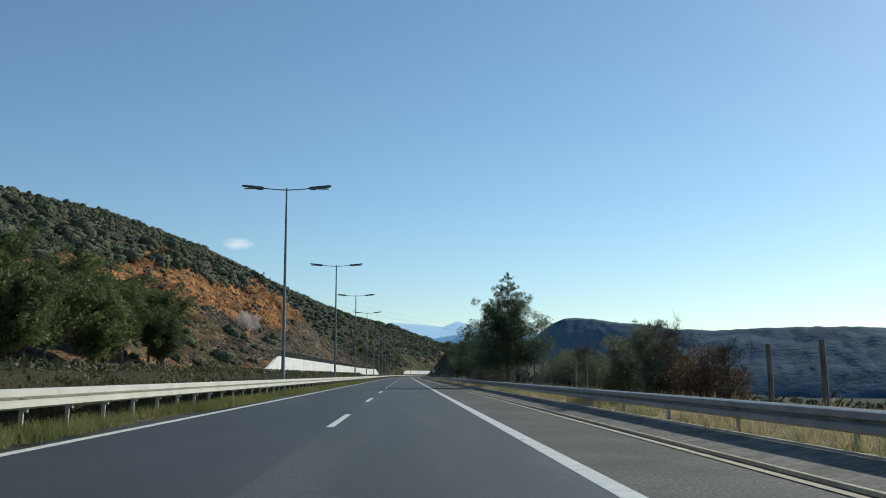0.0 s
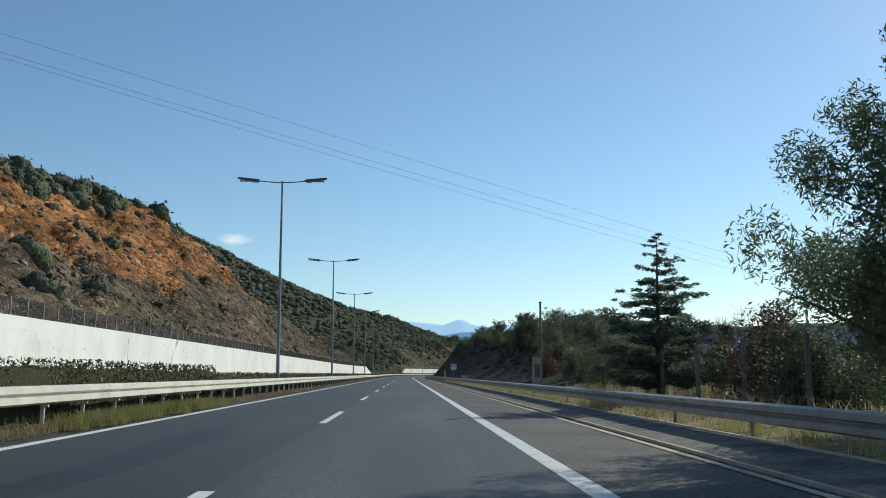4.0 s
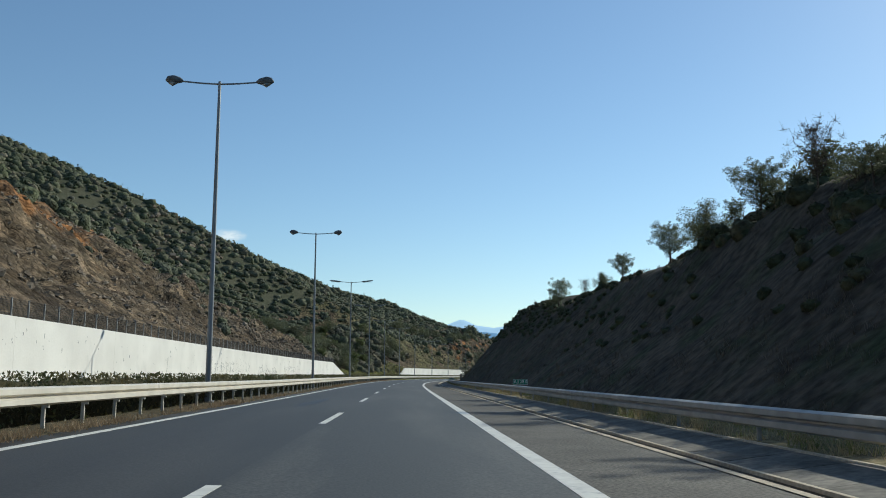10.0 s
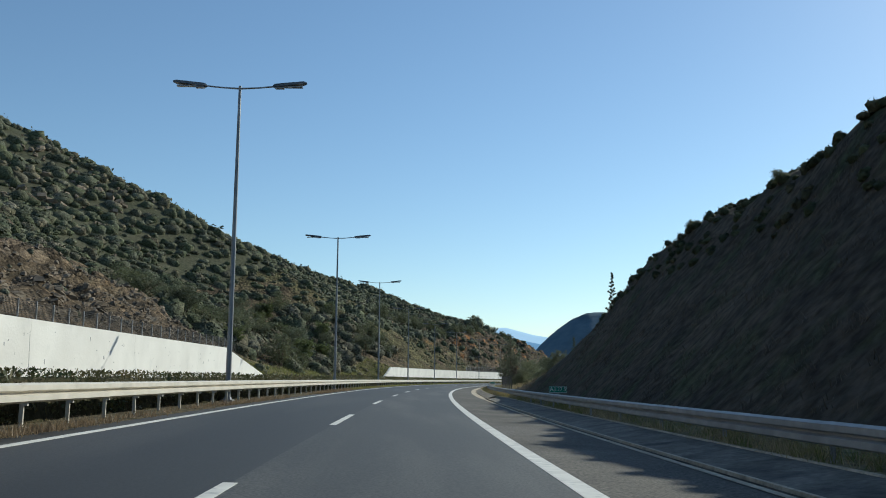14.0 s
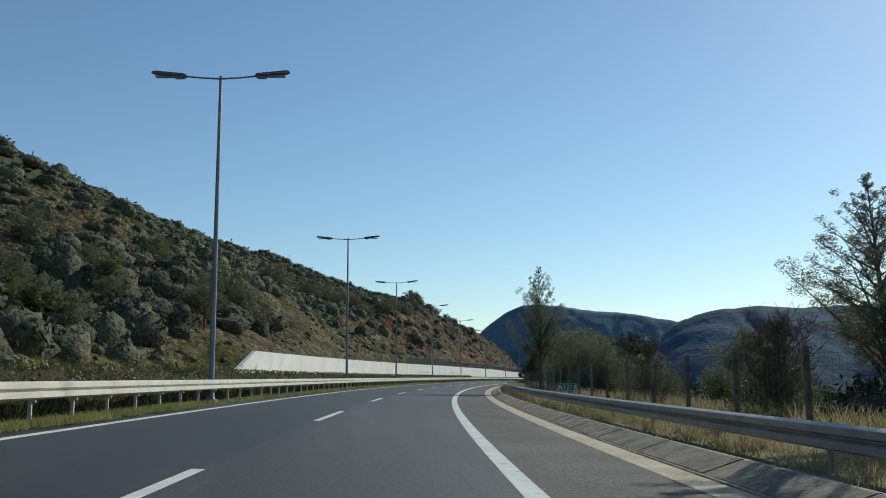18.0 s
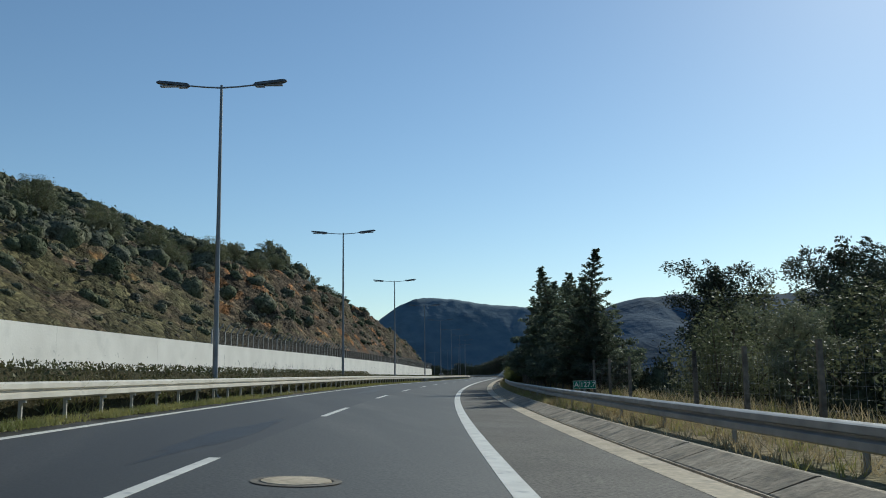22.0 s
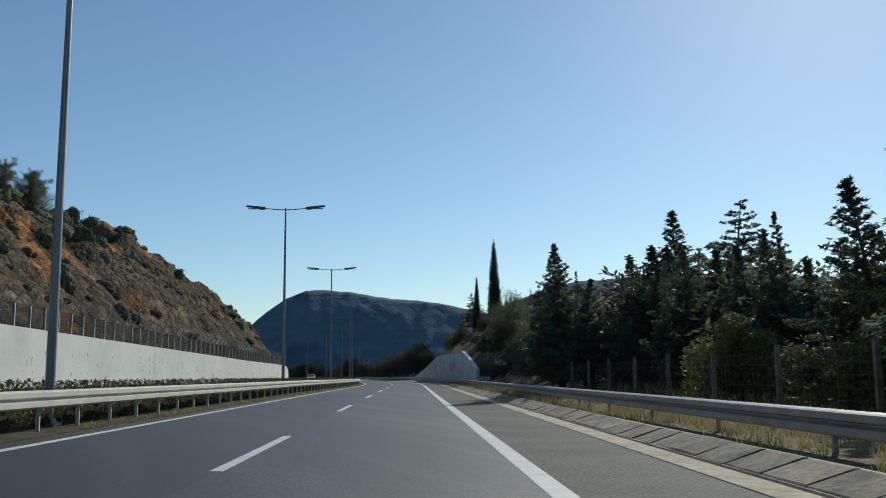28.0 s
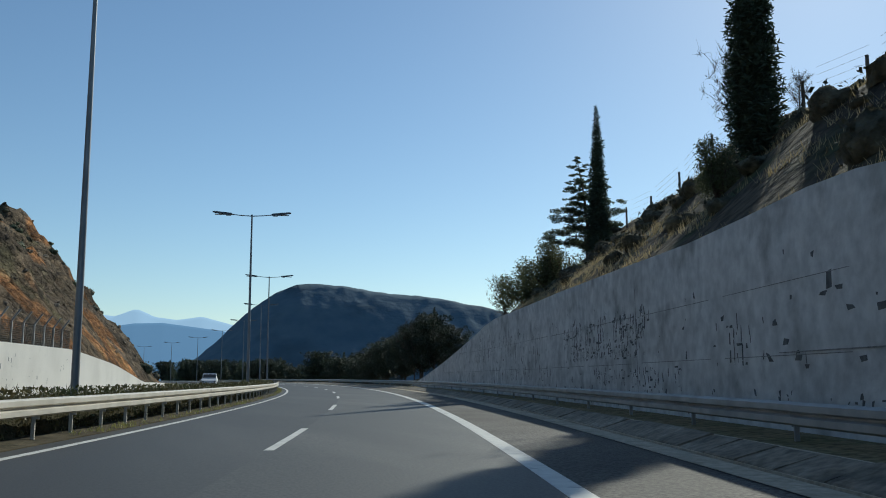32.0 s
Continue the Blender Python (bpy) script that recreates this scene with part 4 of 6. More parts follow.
def limbs_tree(h, spread, start, n, seed, rise=0.5, taper=1.0, trunk_r=.14, cone=True, fork=4):
    """Trunk and limb tubes, and foliage centres with radii."""
    r = np.random.default_rng(seed)
    sh = Shape()
    lean = r.normal(0, .015, 2)
    tp = [(lean[0] * z * z / h * 3, lean[1] * z * z / h * 3, z) for z in np.linspace(0, h * .97, 7)]
    sh.tube(tp, [trunk_r * (1 - .93 * i / 6) for i in range(7)], 7)
    cen, rad = [], []
    for i in range(n):
        k = start + (1 - start) * (i + r.uniform(0, .8)) / n
        z = h * k
        base = np.array([np.interp(z, [p[2] for p in tp], [p[j] for p in tp]) for j in range(2)] + [z])
        prof = ((1 - (k - start) / (1 - start)) ** taper if cone else math.sin(math.pi * min(1, .22 + .78 * (k - start) / (1 - start))) ** .6)
        L = spread * max(.07, prof) * r.uniform(.65, 1.15)
        g = i * 2.4 + r.uniform(-.5, .5)
        d = np.array([math.cos(g), math.sin(g), rise * r.uniform(.5, 1.3)])
        pts = [base + d * L * q + np.array([0, 0, -.10 * L * q * q]) for q in (0, .35, .7, 1.0)]
        br = trunk_r * (1 - .85 * k) * .5
        sh.tube(pts, [br, br * .7, br * .4, .008], 5)
        for q in np.linspace(.3, 1.0, fork):
            cen.append(base + d * L * q + r.normal(0, .10 * L, 3) * (1, 1, .6))
            rad.append(max(.14, (.34 - .12 * q) * L) * r.uniform(.8, 1.25))
    cen.append(np.array([*tp[-1][:2], h * .97]))
    rad.append(.16)
    return sh, np.array(cen), np.array(rad)


PROTO = {}


def make_tree(kind, m):
    """Builds one plant of a kind, of nominal height, standing at m."""
    base, num = kind.rstrip("0123456789"), int(kind[-1]) if kind[-1].isdigit() else 0
    h, seed = HEIGHT[base], 100 + num * 17 + len(base)
    name, label, cat = LABEL[base]
    e = holder(name, m, label, cat)
    leaf = M[LEAF[base]]
    n, z = (lambda c: c // 4 if num > 4 else c), (lambda w: w * 1.85 if num > 4 else w)
    if base == "pine":
        sh, c, r = limbs_tree(h, 4.2, .12, 46, seed, .45, .75, .17)
        v = leaves(c, r * .95, n(56000), z(.05), .1, seed, 3.8)
    elif base == "feather":
        sh, c, r = limbs_tree(h, 2.6, .2, 70, seed, 1.25, .75, .15, fork=6)
        v = leaves(c, r * .58, n(46000), z(.027), .1, seed, 4.2)
    elif base == "conifer":
        sh, c, r = limbs_tree(h, 2.3, .05, 120, seed, .6, .9, .13, fork=6)
        v = leaves(c, r * .56, n(24000), z(.066), .3, seed, 3.4)
    elif base == "slim":
        sh, c, r = limbs_tree(h, 1.5, .1, 80, seed, .35, .8, .1, fork=4)
        v = leaves(c, r * .65, n(15000), z(.055), .3, seed, 3.6)
    elif base == "cedar":
        sh, c, r = limbs_tree(h, 2.9, .1, 52, seed, .2, .75, .15, fork=5)
        v = leaves(c, r * .72, n(24000), z(.066), .5, seed, 3.2)
    elif base == "cypress":
        sh = Shape().tube([(0, 0, 0), (0, 0, h * .5), (0, 0, h * .97)], [.14, .09, .01], 6)
        zz = np.linspace(.25, h * .985, 90)
        rr = np.random.default_rng(seed)
        w = .08 * h * (1 - zz / h) ** .66 * np.clip(.72 + zz / h * 2.2, 0, 1) + .03
        c = np.stack([rr.normal(0, .1, 90) * w, rr.normal(0, .1, 90) * w, zz], 1)
        v = leaves(c, w, n(16000), z(.075), -.3, seed, 4.0)
    elif base == "olive":
        sh, c, r = limbs_tree(h, 1.9, .25, 26, seed, .8, 1, .12, cone=False, fork=4)
        v = leaves(c, r * .95, n(12000), z(.054), .15, seed, 2.6)
    elif base == "umbrella":
        sh, c, r = limbs_tree(h * .78, 2.5, .26, 34, seed, .9, 1, .16, cone=False, fork=4)
        v = leaves(c, r * 1.15, n(11000), z(.14), .15, seed, 2.4)
    elif base == "oak":
        sh, c, r = limbs_tree(h, 2.7, .1, 40, seed, .75, 1, .14, cone=False, fork=4)
        v = leaves(c, r * 1.0, n(26000), z(.075), .2, seed, 2.4)
    elif base == "bare":
        sh, c, r = limbs_tree(h, 1.5, .2, 46, seed, 1.1, 1, .08, cone=False, fork=3)
        rr = np.random.default_rng(seed)
        for p, q in zip(c, r):
            for _ in range(10):
                d = rr.normal(0, .22, 3) + (0, 0, .15)
                sh.tube([p, p + d * .6, p + d], [.010, .007, .004], 3)
        v = leaves(c, r * .9, n(500), z(.05), .1, seed, 2.5)
    elif base in ("bush", "rustbush", "oleander", "blossom", "darkbush"):
        rr = np.random.default_rng(seed)
        sh = Shape()
        c, r = [], []
        for i in range(16):
            g, q = rr.uniform(0, 6.28), rr.uniform(.1, 1)
            tip = np.array([math.cos(g) * q * h * .55, math.sin(g) * q * h * .55, h * (.95 - .45 * q * q) * rr.uniform(.75, 1)])
            sh.tube([(0, 0, 0), tip * (.5, .5, .45), tip], [.05, .03, .008], 4)
            c += [tip * .95, tip * (.8, .8, .65), tip * (.9, .9, .35)]
            r += [h * .17, h * .2, h * .2]
        v = leaves(c, np.array(r), n(10000), z(.054 if base != "oleander" else .062), .1, seed, 2.5)
    part("trunk", sh.mesh("trunk", True), M["bark"], e)
    part("crown", leaf_mesh("crown", v), leaf, e)
    return e


HEIGHT = dict(pine=9.5, feather=9.5, conifer=8.0, slim=10.0, cedar=8.5, cypress=12.0, olive=4.5, umbrella=9.0, bare=4.0, oak=7.0, bush=3.0, rustbush=3.0, oleander=2.8, blossom=4.0, darkbush=4.0)
REACH = dict(olive=5.05, bare=4.7, oak=7.3, umbrella=8.2)
LEAF = dict(pine="pine", feather="olive", conifer="conifer", slim="conifer", cedar="conifer", cypress="cypress", olive="olive", umbrella="stonepine", bare="scrub2", oak="deep", bush="scrub", rustbush="rust", oleander="oleander", blossom="blossom", darkbush="scrub")
LABEL = dict(pine=("pine_tree", "broad green pine tree with airy branches beside the barrier", "tree"), feather=("pine_tree", "tall feathery grey-green pine with a thin top", "tree"),
             conifer=("conifer_tree", "dense dark green conical conifer behind the barrier", "tree"), slim=("conifer_tree", "slim dark conifer with short drooping branches", "tree"),
             cedar=("cedar_tree", "dark cedar with flat spreading branches", "tree"), cypress=("cypress_tree", "tall narrow dark green column cypress", "tree"),
             olive=("olive_tree", "small rounded grey-green olive tree", "tree"), umbrella=("umbrella_pine", "dark green pine with a rounded dense crown and bare stem", "tree"),
             oak=("oak_tree", "dense dark evergreen oak beyond the bend", "tree"),
             bare=("bare_tree", "small leafless tree with fine grey twigs", "tree"), bush=("shrub", "rounded dark green roadside shrub", "shrub"), rustbush=("shrub", "rust-brown dry roadside shrub", "shrub"),
             oleander=("oleander_shrub", "bright green leafy shrub catching the sun", "shrub"), blossom=("almond_tree", "small almond tree in pale pink blossom", "tree"),
             darkbush=("shrub", "large dark green evergreen shrub", "shrub"))


def plant(kind, s, u, height, z=None, wide=1.0, turn=None):
    """A plant of that kind and height at s, u, on the ground."""
    if z is None:
        z = float(z_left(np.array(s), np.array(u)) if u < -19.4 else z_right(np.array(s), np.array(max(u, 7.5)))) - .12
    base = kind.rstrip("0123456789")
    k = height / REACH.get(base, HEIGHT[base])
    m = on_line(s, u, z, rng.uniform(0, 360) if turn is None else turn) @ Matrix.Diagonal((k * wide, k * wide, k, 1))
    if kind not in PROTO:
        PROTO[kind] = make_tree(kind, m)
        return PROTO[kind]
    p = PROTO[kind]
    e = copy_thing(p, Matrix.Identity(4))
    e.matrix_basis = m
    return e


def top(kind, s, u, ztop, wide=1.0):
    zg = float(z_left(np.array(s), np.array(u)) if u < -19.4 else z_right(np.array(s), np.array(max(u, 7.5)))) - .12
    return plant(kind, s, u, max(.8, ztop - zg), zg, wide)


# beside the near lane, first stretch
# from 30 to 140 m
for k, s, u, z, w in (("olive1", 33.3, 8.3, 3.1, 1.0), ("olive2", 35.6, 8.2, 2.6, 1.0), ("bare2", 32.4, 9.0, 2.9, .9), ("bush2", 34.4, 9.4, 2.4, 1.1), ("rustbush1", 30.6, 9.6, 2.1, 1.1), ("bare1", 29.4, 9.8, 2.1, 1),
                      ("bush1", 37.2, 8.4, 2.0, 1.0), ("bare1", 65.2, 12.5, 3.3, .9), ("darkbush1", 60.8, 12.6, 2.5, 1.1), ("darkbush2", 64, 13.4, 2.8, 1.1), ("darkbush2", 67.5, 12.6, 3.1, 1), ("darkbush1", 73.2, 12.2, 2.7, 1.1),
                      ("darkbush2", 77, 13, 3.3, 1.2), ("darkbush1", 86, 15, 3.5, 1.2), ("pine1", 81, 8.75, 10.0, 1.0), ("pine2", 100, 9.9, 11.0, .7), ("rustbush1", 84, 8.3, 1.6, 1), ("bush2", 90, 8.6, 2.0, 1.1)):
    top(k, s, u, z, w)
for k, s, u, z, w in (("rustbush1", 103, 10.5, 2.9, 1.1), ("bush1", 108, 9.5, 2.8, 1), ("darkbush1", 112, 10.5, 3.4, 1.2), ("pine2", 119, 8.0, 7.5, .8), ("cedar3", 135, 8.2, 5.7, 1.3), ("cedar3", 114.5, 11.6, 4.2, 1.3),
                      ("bush2", 128, 10, 2.6, 1.2), ("rustbush1", 132, 11, 3.4, 1), ("bare2", 136, 10.6, 3.0, 1.3), ("darkbush2", 145, 12, 3.2, 1.3)):
    top(k, s, u, z, w)
# from 147 to 236 m
for k, s, u, z, w in (("darkbush1", 147, 11, 3.5, 1.1), ("darkbush2", 155, 11.5, 3.9, 1.2), ("bush1", 150, 9.6, 1.7, 1.1), ("bush2", 161, 10.5, 2.9, 1.2), ("olive2", 168, 13, 5.0, 1.1), ("rustbush1", 172, 10, 2.9, 1),
                      ("olive1", 178, 14.5, 6.4, 1.1), ("bush1", 185, 13, 5.1, 1), ("darkbush1", 190, 15, 6.5, 1), ("bare1", 195, 16, 7.3, 1), ("darkbush2", 200, 15.5, 7.6, 1.2), ("olive2", 206, 16.5, 8.4, 1),
                      ("darkbush1", 212.4, 14.2, 7.8, 1.1), ("darkbush2", 216, 14.8, 8.3, 1.1), ("oak3", 214.2, 14.6, 8.5, .85), ("darkbush2", 222, 17, 8.6, 1.1), ("olive1", 229, 16, 7.7, 1), ("bare2", 236, 16, 8.9, 1)):
    top(k, s, u, z, w)
# from 243 to 408 m
for k, s, u, z, w in (("olive2", 243, 17, 8.3, 1), ("darkbush1", 245.4, 14.7, 7.6, 1.2), ("darkbush2", 249, 14.9, 8.2, 1.2), ("oak3", 253.4, 15.2, 9.2, .9), ("darkbush1", 257.6, 15.2, 8.8, 1.2), ("bare1", 263, 16.5, 9.1, 1), ("olive1", 268, 17.5, 8.9, 1), ("bare2", 276, 17, 9.7, 1), ("olive2", 289, 18.8, 12.0, 1.1),
                      ("olive1", 293, 19.5, 11.4, 1), ("bare1", 298.4, 16.5, 11.4, 1.0), ("olive1", 304.5, 16.6, 11.4, 1.2), ("darkbush2", 312, 16.4, 10.9, 1.2), ("olive2", 318.5, 16.4, 10.7, 1.2), ("olive1", 331.5, 16.5, 10.6, 1), ("bush1", 338, 16.4, 9.9, 1),
                      ("bare2", 349, 17, 10.4, 1), ("olive2", 361, 16.4, 11.7, 1), ("bush1", 366, 16.5, 10.4, 1), ("bare2", 386, 17, 11.3, .7), ("olive1", 398.5, 18.5, 11.8, .8), ("bush2", 408, 16, 10.6, 1)):
    top(k, s, u, z, w)
top("bush1", 420, 15.5, 10.2, .9)
for i in range(62):
    s = 150 + i * 2.7 + rng.uniform(-1, 1)
    u = float(np.interp(s, [150, 200, 320], [11.5, 15, 16.8])) + rng.uniform(-.8, 2.5)
    plant(("darkbush5", "olive5", "bush5", "darkbush6", "bush6", "olive6")[i % 6], s, u, rng.uniform(1.0, 2.3), None, 1.2)
# second open stretch
# from 471 to 540 m
for k, s, u, z, w in (("slim1", 471, 19.4, 13.3, .8), ("slim2", 468, 15, 5.8, 1.1), ("olive1", 472.6, 13.6, 4.7, .9), ("olive2", 479.4, 13.2, 3.9, .9), ("olive1", 485, 15, 3.3, 1), ("bush2", 470, 19, 3.4, 1.3), ("feather1", 487.2, 7.9, 4.2, 1.25), ("bare2", 482.6, 9.2, 2.9, 1.2), ("darkbush1", 483.6, 9.8, 2.6, 1.1), ("darkbush2", 481, 9.6, 2.2, 1.1),
                      ("bush1", 488, 15, 2.8, 1.2), ("bare1", 494.2, 8.9, 2.6, 1.15), ("bare2", 495.4, 9.3, 2.5, 1.1), ("darkbush2", 496, 9.6, 2.0, 1.1), ("bare2", 505, 8.3, 2.3, 1.1), ("darkbush1", 506.5, 9, 2.0, 1.1), ("olive1", 508, 13, 3.0, 1), ("bush1", 512, 14, 2.2, 1.2),
                      ("darkbush1", 524, 12.5, 2.4, 1.2), ("bush2", 531, 10.5, 2.2, 1.2), ("feather1", 541.2, 7.85, 9.2, .85), ("olive2", 549, 11, 5.2, 1.2), ("olive1", 554, 11, 5.4, 1.1), ("darkbush2", 541, 11.2, 4.9, 1.2), ("darkbush1", 537, 11.4, 4.1, 1.2), ("olive2", 533.6, 11, 3.4, 1.2)):
    top(k, s, u, z, w)
# from 561 to 649 m
for k, s, u, z, w in (("olive1", 561, 12, 4.0, 1.1), ("bare2", 567, 12, 3.0, 1), ("bush1", 536, 9.6, 2.4, 1.2), ("darkbush2", 530, 11, 3.0, 1), ("darkbush1", 572, 14, 2.0, 1.2), ("bush2", 580, 14.5, 2.2, 1.2),
                      ("darkbush2", 587, 15, 3.2, 1.1), ("olive2", 592, 15, 3.4, 1.1), ("darkbush2", 597, 13.5, 3.4, 1.2), ("darkbush1", 603, 14, 3.7, 1.2), ("olive2", 608, 13, 3.5, 1.1), ("darkbush1", 613, 12, 3.6, 1.1),
                      ("oak1", 631.5, 25.1, 8.5, 1.0), ("oak2", 639.8, 19.8, 8.5, 1.0), ("oak1", 626, 24, 6.8, 1.1), ("darkbush2", 622, 21, 5.6, 1.3), ("darkbush1", 634, 20, 6.6, 1.3),
                      ("conifer3", 617.9, 8.1, 4.5, 1.25), ("conifer2", 620.7, 7.9, 6.9, 1.25), ("conifer1", 625.6, 8.3, 6.1, 1.35), ("conifer1", 630.4, 8.3, 6.9, 1.2), ("cedar1", 633.6, 8.6, 7.2, 1.1), ("conifer3", 637.2, 8.2, 8.0, 1.35)):
    top(k, s, u, z, w)
# from 640 to 712 m
for k, s, u, z, w in (("conifer2", 642.4, 8.6, 7.5, 1.45), ("slim3", 647.6, 8.4, 8.3, 1.3), ("conifer1", 648.6, 9.0, 7.9, 1.5), ("conifer3", 652, 8.5, 7.8, 1.4), ("conifer1", 645, 9.4, 7.6, 1.4), ("conifer2", 655.4, 8.6, 7.6, 1.2), ("slim2", 658.8, 8.5, 8.0, .8),
                      ("conifer1", 660, 9.4, 6.4, 1.3), ("conifer3", 664.2, 8.9, 7.2, 1.2), ("conifer2", 668.6, 8.8, 6.4, 1.25), ("cedar1", 672, 9.6, 6.2, 1), ("conifer1", 675, 9.2, 6.6, 1.5), ("slim3", 672.6, 9.6, 7.0, 1.3), ("conifer3", 680, 9.6, 5.7, 1.35), ("conifer2", 685, 10, 5.6, 1.35), ("conifer1", 690.5, 10.6, 5.5, 1.3), ("darkbush1", 692, 11, 4.6, 1.2),
                      ("umbrella1", 700.8, 16.6, 8.6, 1.2), ("umbrella2", 694, 14, 7.2, 1.15), ("conifer1", 705.6, 9.1, 7.3, 1.7), ("conifer3", 697.4, 9.5, 5.7, 1.6), ("conifer2", 693.4, 9.3, 5.5, 1.6), ("conifer1", 711, 11, 7.0, 1.5), ("conifer2", 712, 10.2, 6.4, 1.3), ("conifer3", 716, 11.5, 6.2, 1.1), ("oleander1", 676.5, 6.75, 2.0, 1.2), ("oleander2", 679.4, 6.85, 2.2, 1.25), ("oleander1", 682.6, 6.9, 2.2, 1.3), ("oleander2", 686, 6.95, 2.4, 1.2), ("oleander1", 690, 7.0, 2.3, 1.2), ("oleander2", 696, 8.6, 2.6, 1.2)):
    top(k, s, u, z, w)
# from 716 to 788 m
for k, s, u, z, w in (("oleander1", 716, 9.0, 2.5, 1.1), ("bare1", 716, 12, 5, 1), ("conifer1", 722, 11.5, 6.4, 1.4), ("darkbush2", 728, 12, 4.4, 1.2), ("conifer2", 731, 12.5, 5.2, 1.4), ("darkbush1", 736, 11.5, 4.2, 1.2), ("conifer3", 750, 10.4, 5.2, 1.3), ("oleander2", 741, 10.2, 2.5, 1.1),
                      ("oleander1", 749, 9.8, 2.8, 1.1), ("oleander2", 757, 10, 2.8, 1.1), ("cedar2", 743, 9.0, 6.3, 1.2), ("conifer3", 758, 11.6, 5.4, 1.2), ("conifer1", 765, 11, 5.9, 1.2), ("conifer2", 769.5, 10.6, 5.6, 1.2), ("conifer3", 777.5, 14.4, 9.4, 1.25), ("slim2", 757, 11.5, 5.8, .9), ("conifer3", 761, 12, 5.4, 1.1), ("cedar2", 778.2, 17.6, 10.4, 1.3),
                      ("slim1", 766, 10.5, 5.5, .9), ("conifer2", 770, 11.2, 5.2, 1.1), ("slim2", 772, 9.8, 5.4, .9), ("conifer1", 776, 7.8, 7.6, 1.1), ("conifer3", 778.6, 8.4, 6.7, 1.2), ("slim1", 781.6, 8.3, 7.6, 1.1), ("conifer2", 773.6, 8.6, 5.6, 1.2), ("conifer2", 788, 10, 6.4, 1.1)):
    top(k, s, u, z, w)
# from 793 to 866 m
for k, s, u, z, w in (("slim1", 793, 12, 8.2, .8), ("darkbush1", 795, 10.6, 4.8, 1.1), ("darkbush2", 801, 11, 5.4, 1.2), ("bare1", 807, 12.4, 7.4, .9), ("slim2", 809, 11, 7.2, .7), ("darkbush1", 809, 11, 5.8, 1.2),
                      ("olive1", 812, 11.5, 6.4, 1.1), ("darkbush2", 815, 11.6, 6.8, 1.2), ("olive2", 819, 12, 7.8, 1.1), ("darkbush1", 824, 12, 8.7, 1.1), ("darkbush2", 829.5, 12, 10.4, 1), ("olive1", 833, 12, 9.4, 1), ("darkbush2", 818, 8.4, 2.4, 1.2), ("darkbush1", 821.5, 8.0, 2.3, 1.2), ("bush1", 824.2, 7.6, 1.7, 1.1),
                      ("bush1", 837, 11.5, 9.0, 1), ("bush2", 838, 12.5, 9.9, 1), ("bush1", 850, 12.5, 10.6, .9), ("bare2", 864.6, 15.5, 12.4, .9), ("bush2", 863, 11.5, 9.6, .8), ("bare1", 867.5, 14.4, 14.6, .75)):
    top(k, s, u, z, w)
# from 864 to 981 m
for k, s, u, z, w in (("cypress1", 864.3, 13.6, 21.5, 1.18), ("cypress2", 887, 14.2, 18.3, 1.05), ("cedar2", 889.5, 14.3, 15.6, 1.3), ("bush1", 892, 12.6, 10.8, 1), ("bush2", 897, 12, 9.8, 1.1), ("bare2", 903, 11.5, 9, 1),
                      ("oak1", 927, 11.5, 6.4, 1.1), ("oak2", 932, 10.6, 8.3, .95), ("slim2", 934, 11.5, 9.0, 1), ("oak1", 938, 10.4, 7.9, 1), ("bare1", 941, 10, 7.6, .9), ("oak2", 943.5, 11.2, 8.0, 1),
                      ("oak1", 949, 10.3, 7.2, 1.1), ("oak2", 955, 11, 7.0, 1.1), ("oak1", 961, 10.2, 6.6, 1.1), ("oak2", 967, 11, 6.6, 1.1), ("oak1", 973, 10.4, 5.8, 1.2), ("oak2", 980, 11.4, 5.2, 1.2), ("oak1", 987, 11, 4.6, 1.2)):
    top(k, s, u, z, w)
for i in range(44):
    s = 696 + i * 2.6 + rng.uniform(-1, 1)
    top(("conifer5", "slim5", "darkbush5", "conifer6", "olive5", "conifer7")[i % 6], s, rng.uniform(14, 22), float(np.interp(s, [696, 740, 770, 812], [6, 5.0, 5.8, 6.6])) + rng.uniform(-1.4, .6), 1.1)
for i in range(20):
    s = 648 + i * 2.9 + rng.uniform(-.8, .8)
    top(("conifer5", "conifer6", "conifer7")[i % 3], s, rng.uniform(11, 12.4), float(np.interp(s, [640, 650, 665, 680, 705], [7.6, 8.2, 7.4, 6.0, 5.2])) - rng.uniform(0, .9), 1.3)
for i in range(12):
    s = 758 + i * 2.0 + rng.uniform(-.5, .5)
    top(("conifer6", "darkbush5", "conifer7")[i % 3], s, rng.uniform(12.4, 14.2), float(np.interp(s, [758, 766, 773, 780], [5.0, 5.9, 7.2, 8.0])) - rng.uniform(0, .6), 1.3)
# beyond the left bend
for i in range(64):
    s = 992 + i * 3.3 + rng.uniform(-1.2, 1.2)
    hi = float(np.interp(s, [992, 1001, 1010, 1033, 1045, 1060, 1083, 1120, 1157, 1183, 1203], [5, 7.2, 4.8, 7.6, 4.4, 4.2, 6.8, 6.6, 8.0, 8.6, 7.4]))
    top(("oak5", "oak6", "oak7", "conifer5")[i % 4], s, 10.5 + rng.uniform(0, 7), hi - rng.uniform(0, 1.3), 1.1)
for i in range(9):
    top(("oak5", "umbrella6")[i % 2], 1212 + i * 12 + rng.uniform(-4, 4), 11 + rng.uniform(0, 14), rng.uniform(3, 6), 1.1)
for i in range(22):
    s = 1010 + i * 11 + rng.uniform(-4, 4)
    top(("umbrella5", "darkbush6", "umbrella6")[i % 3], s, -24 - rng.uniform(0, 26), rng.uniform(2.5, 6), 1.2)
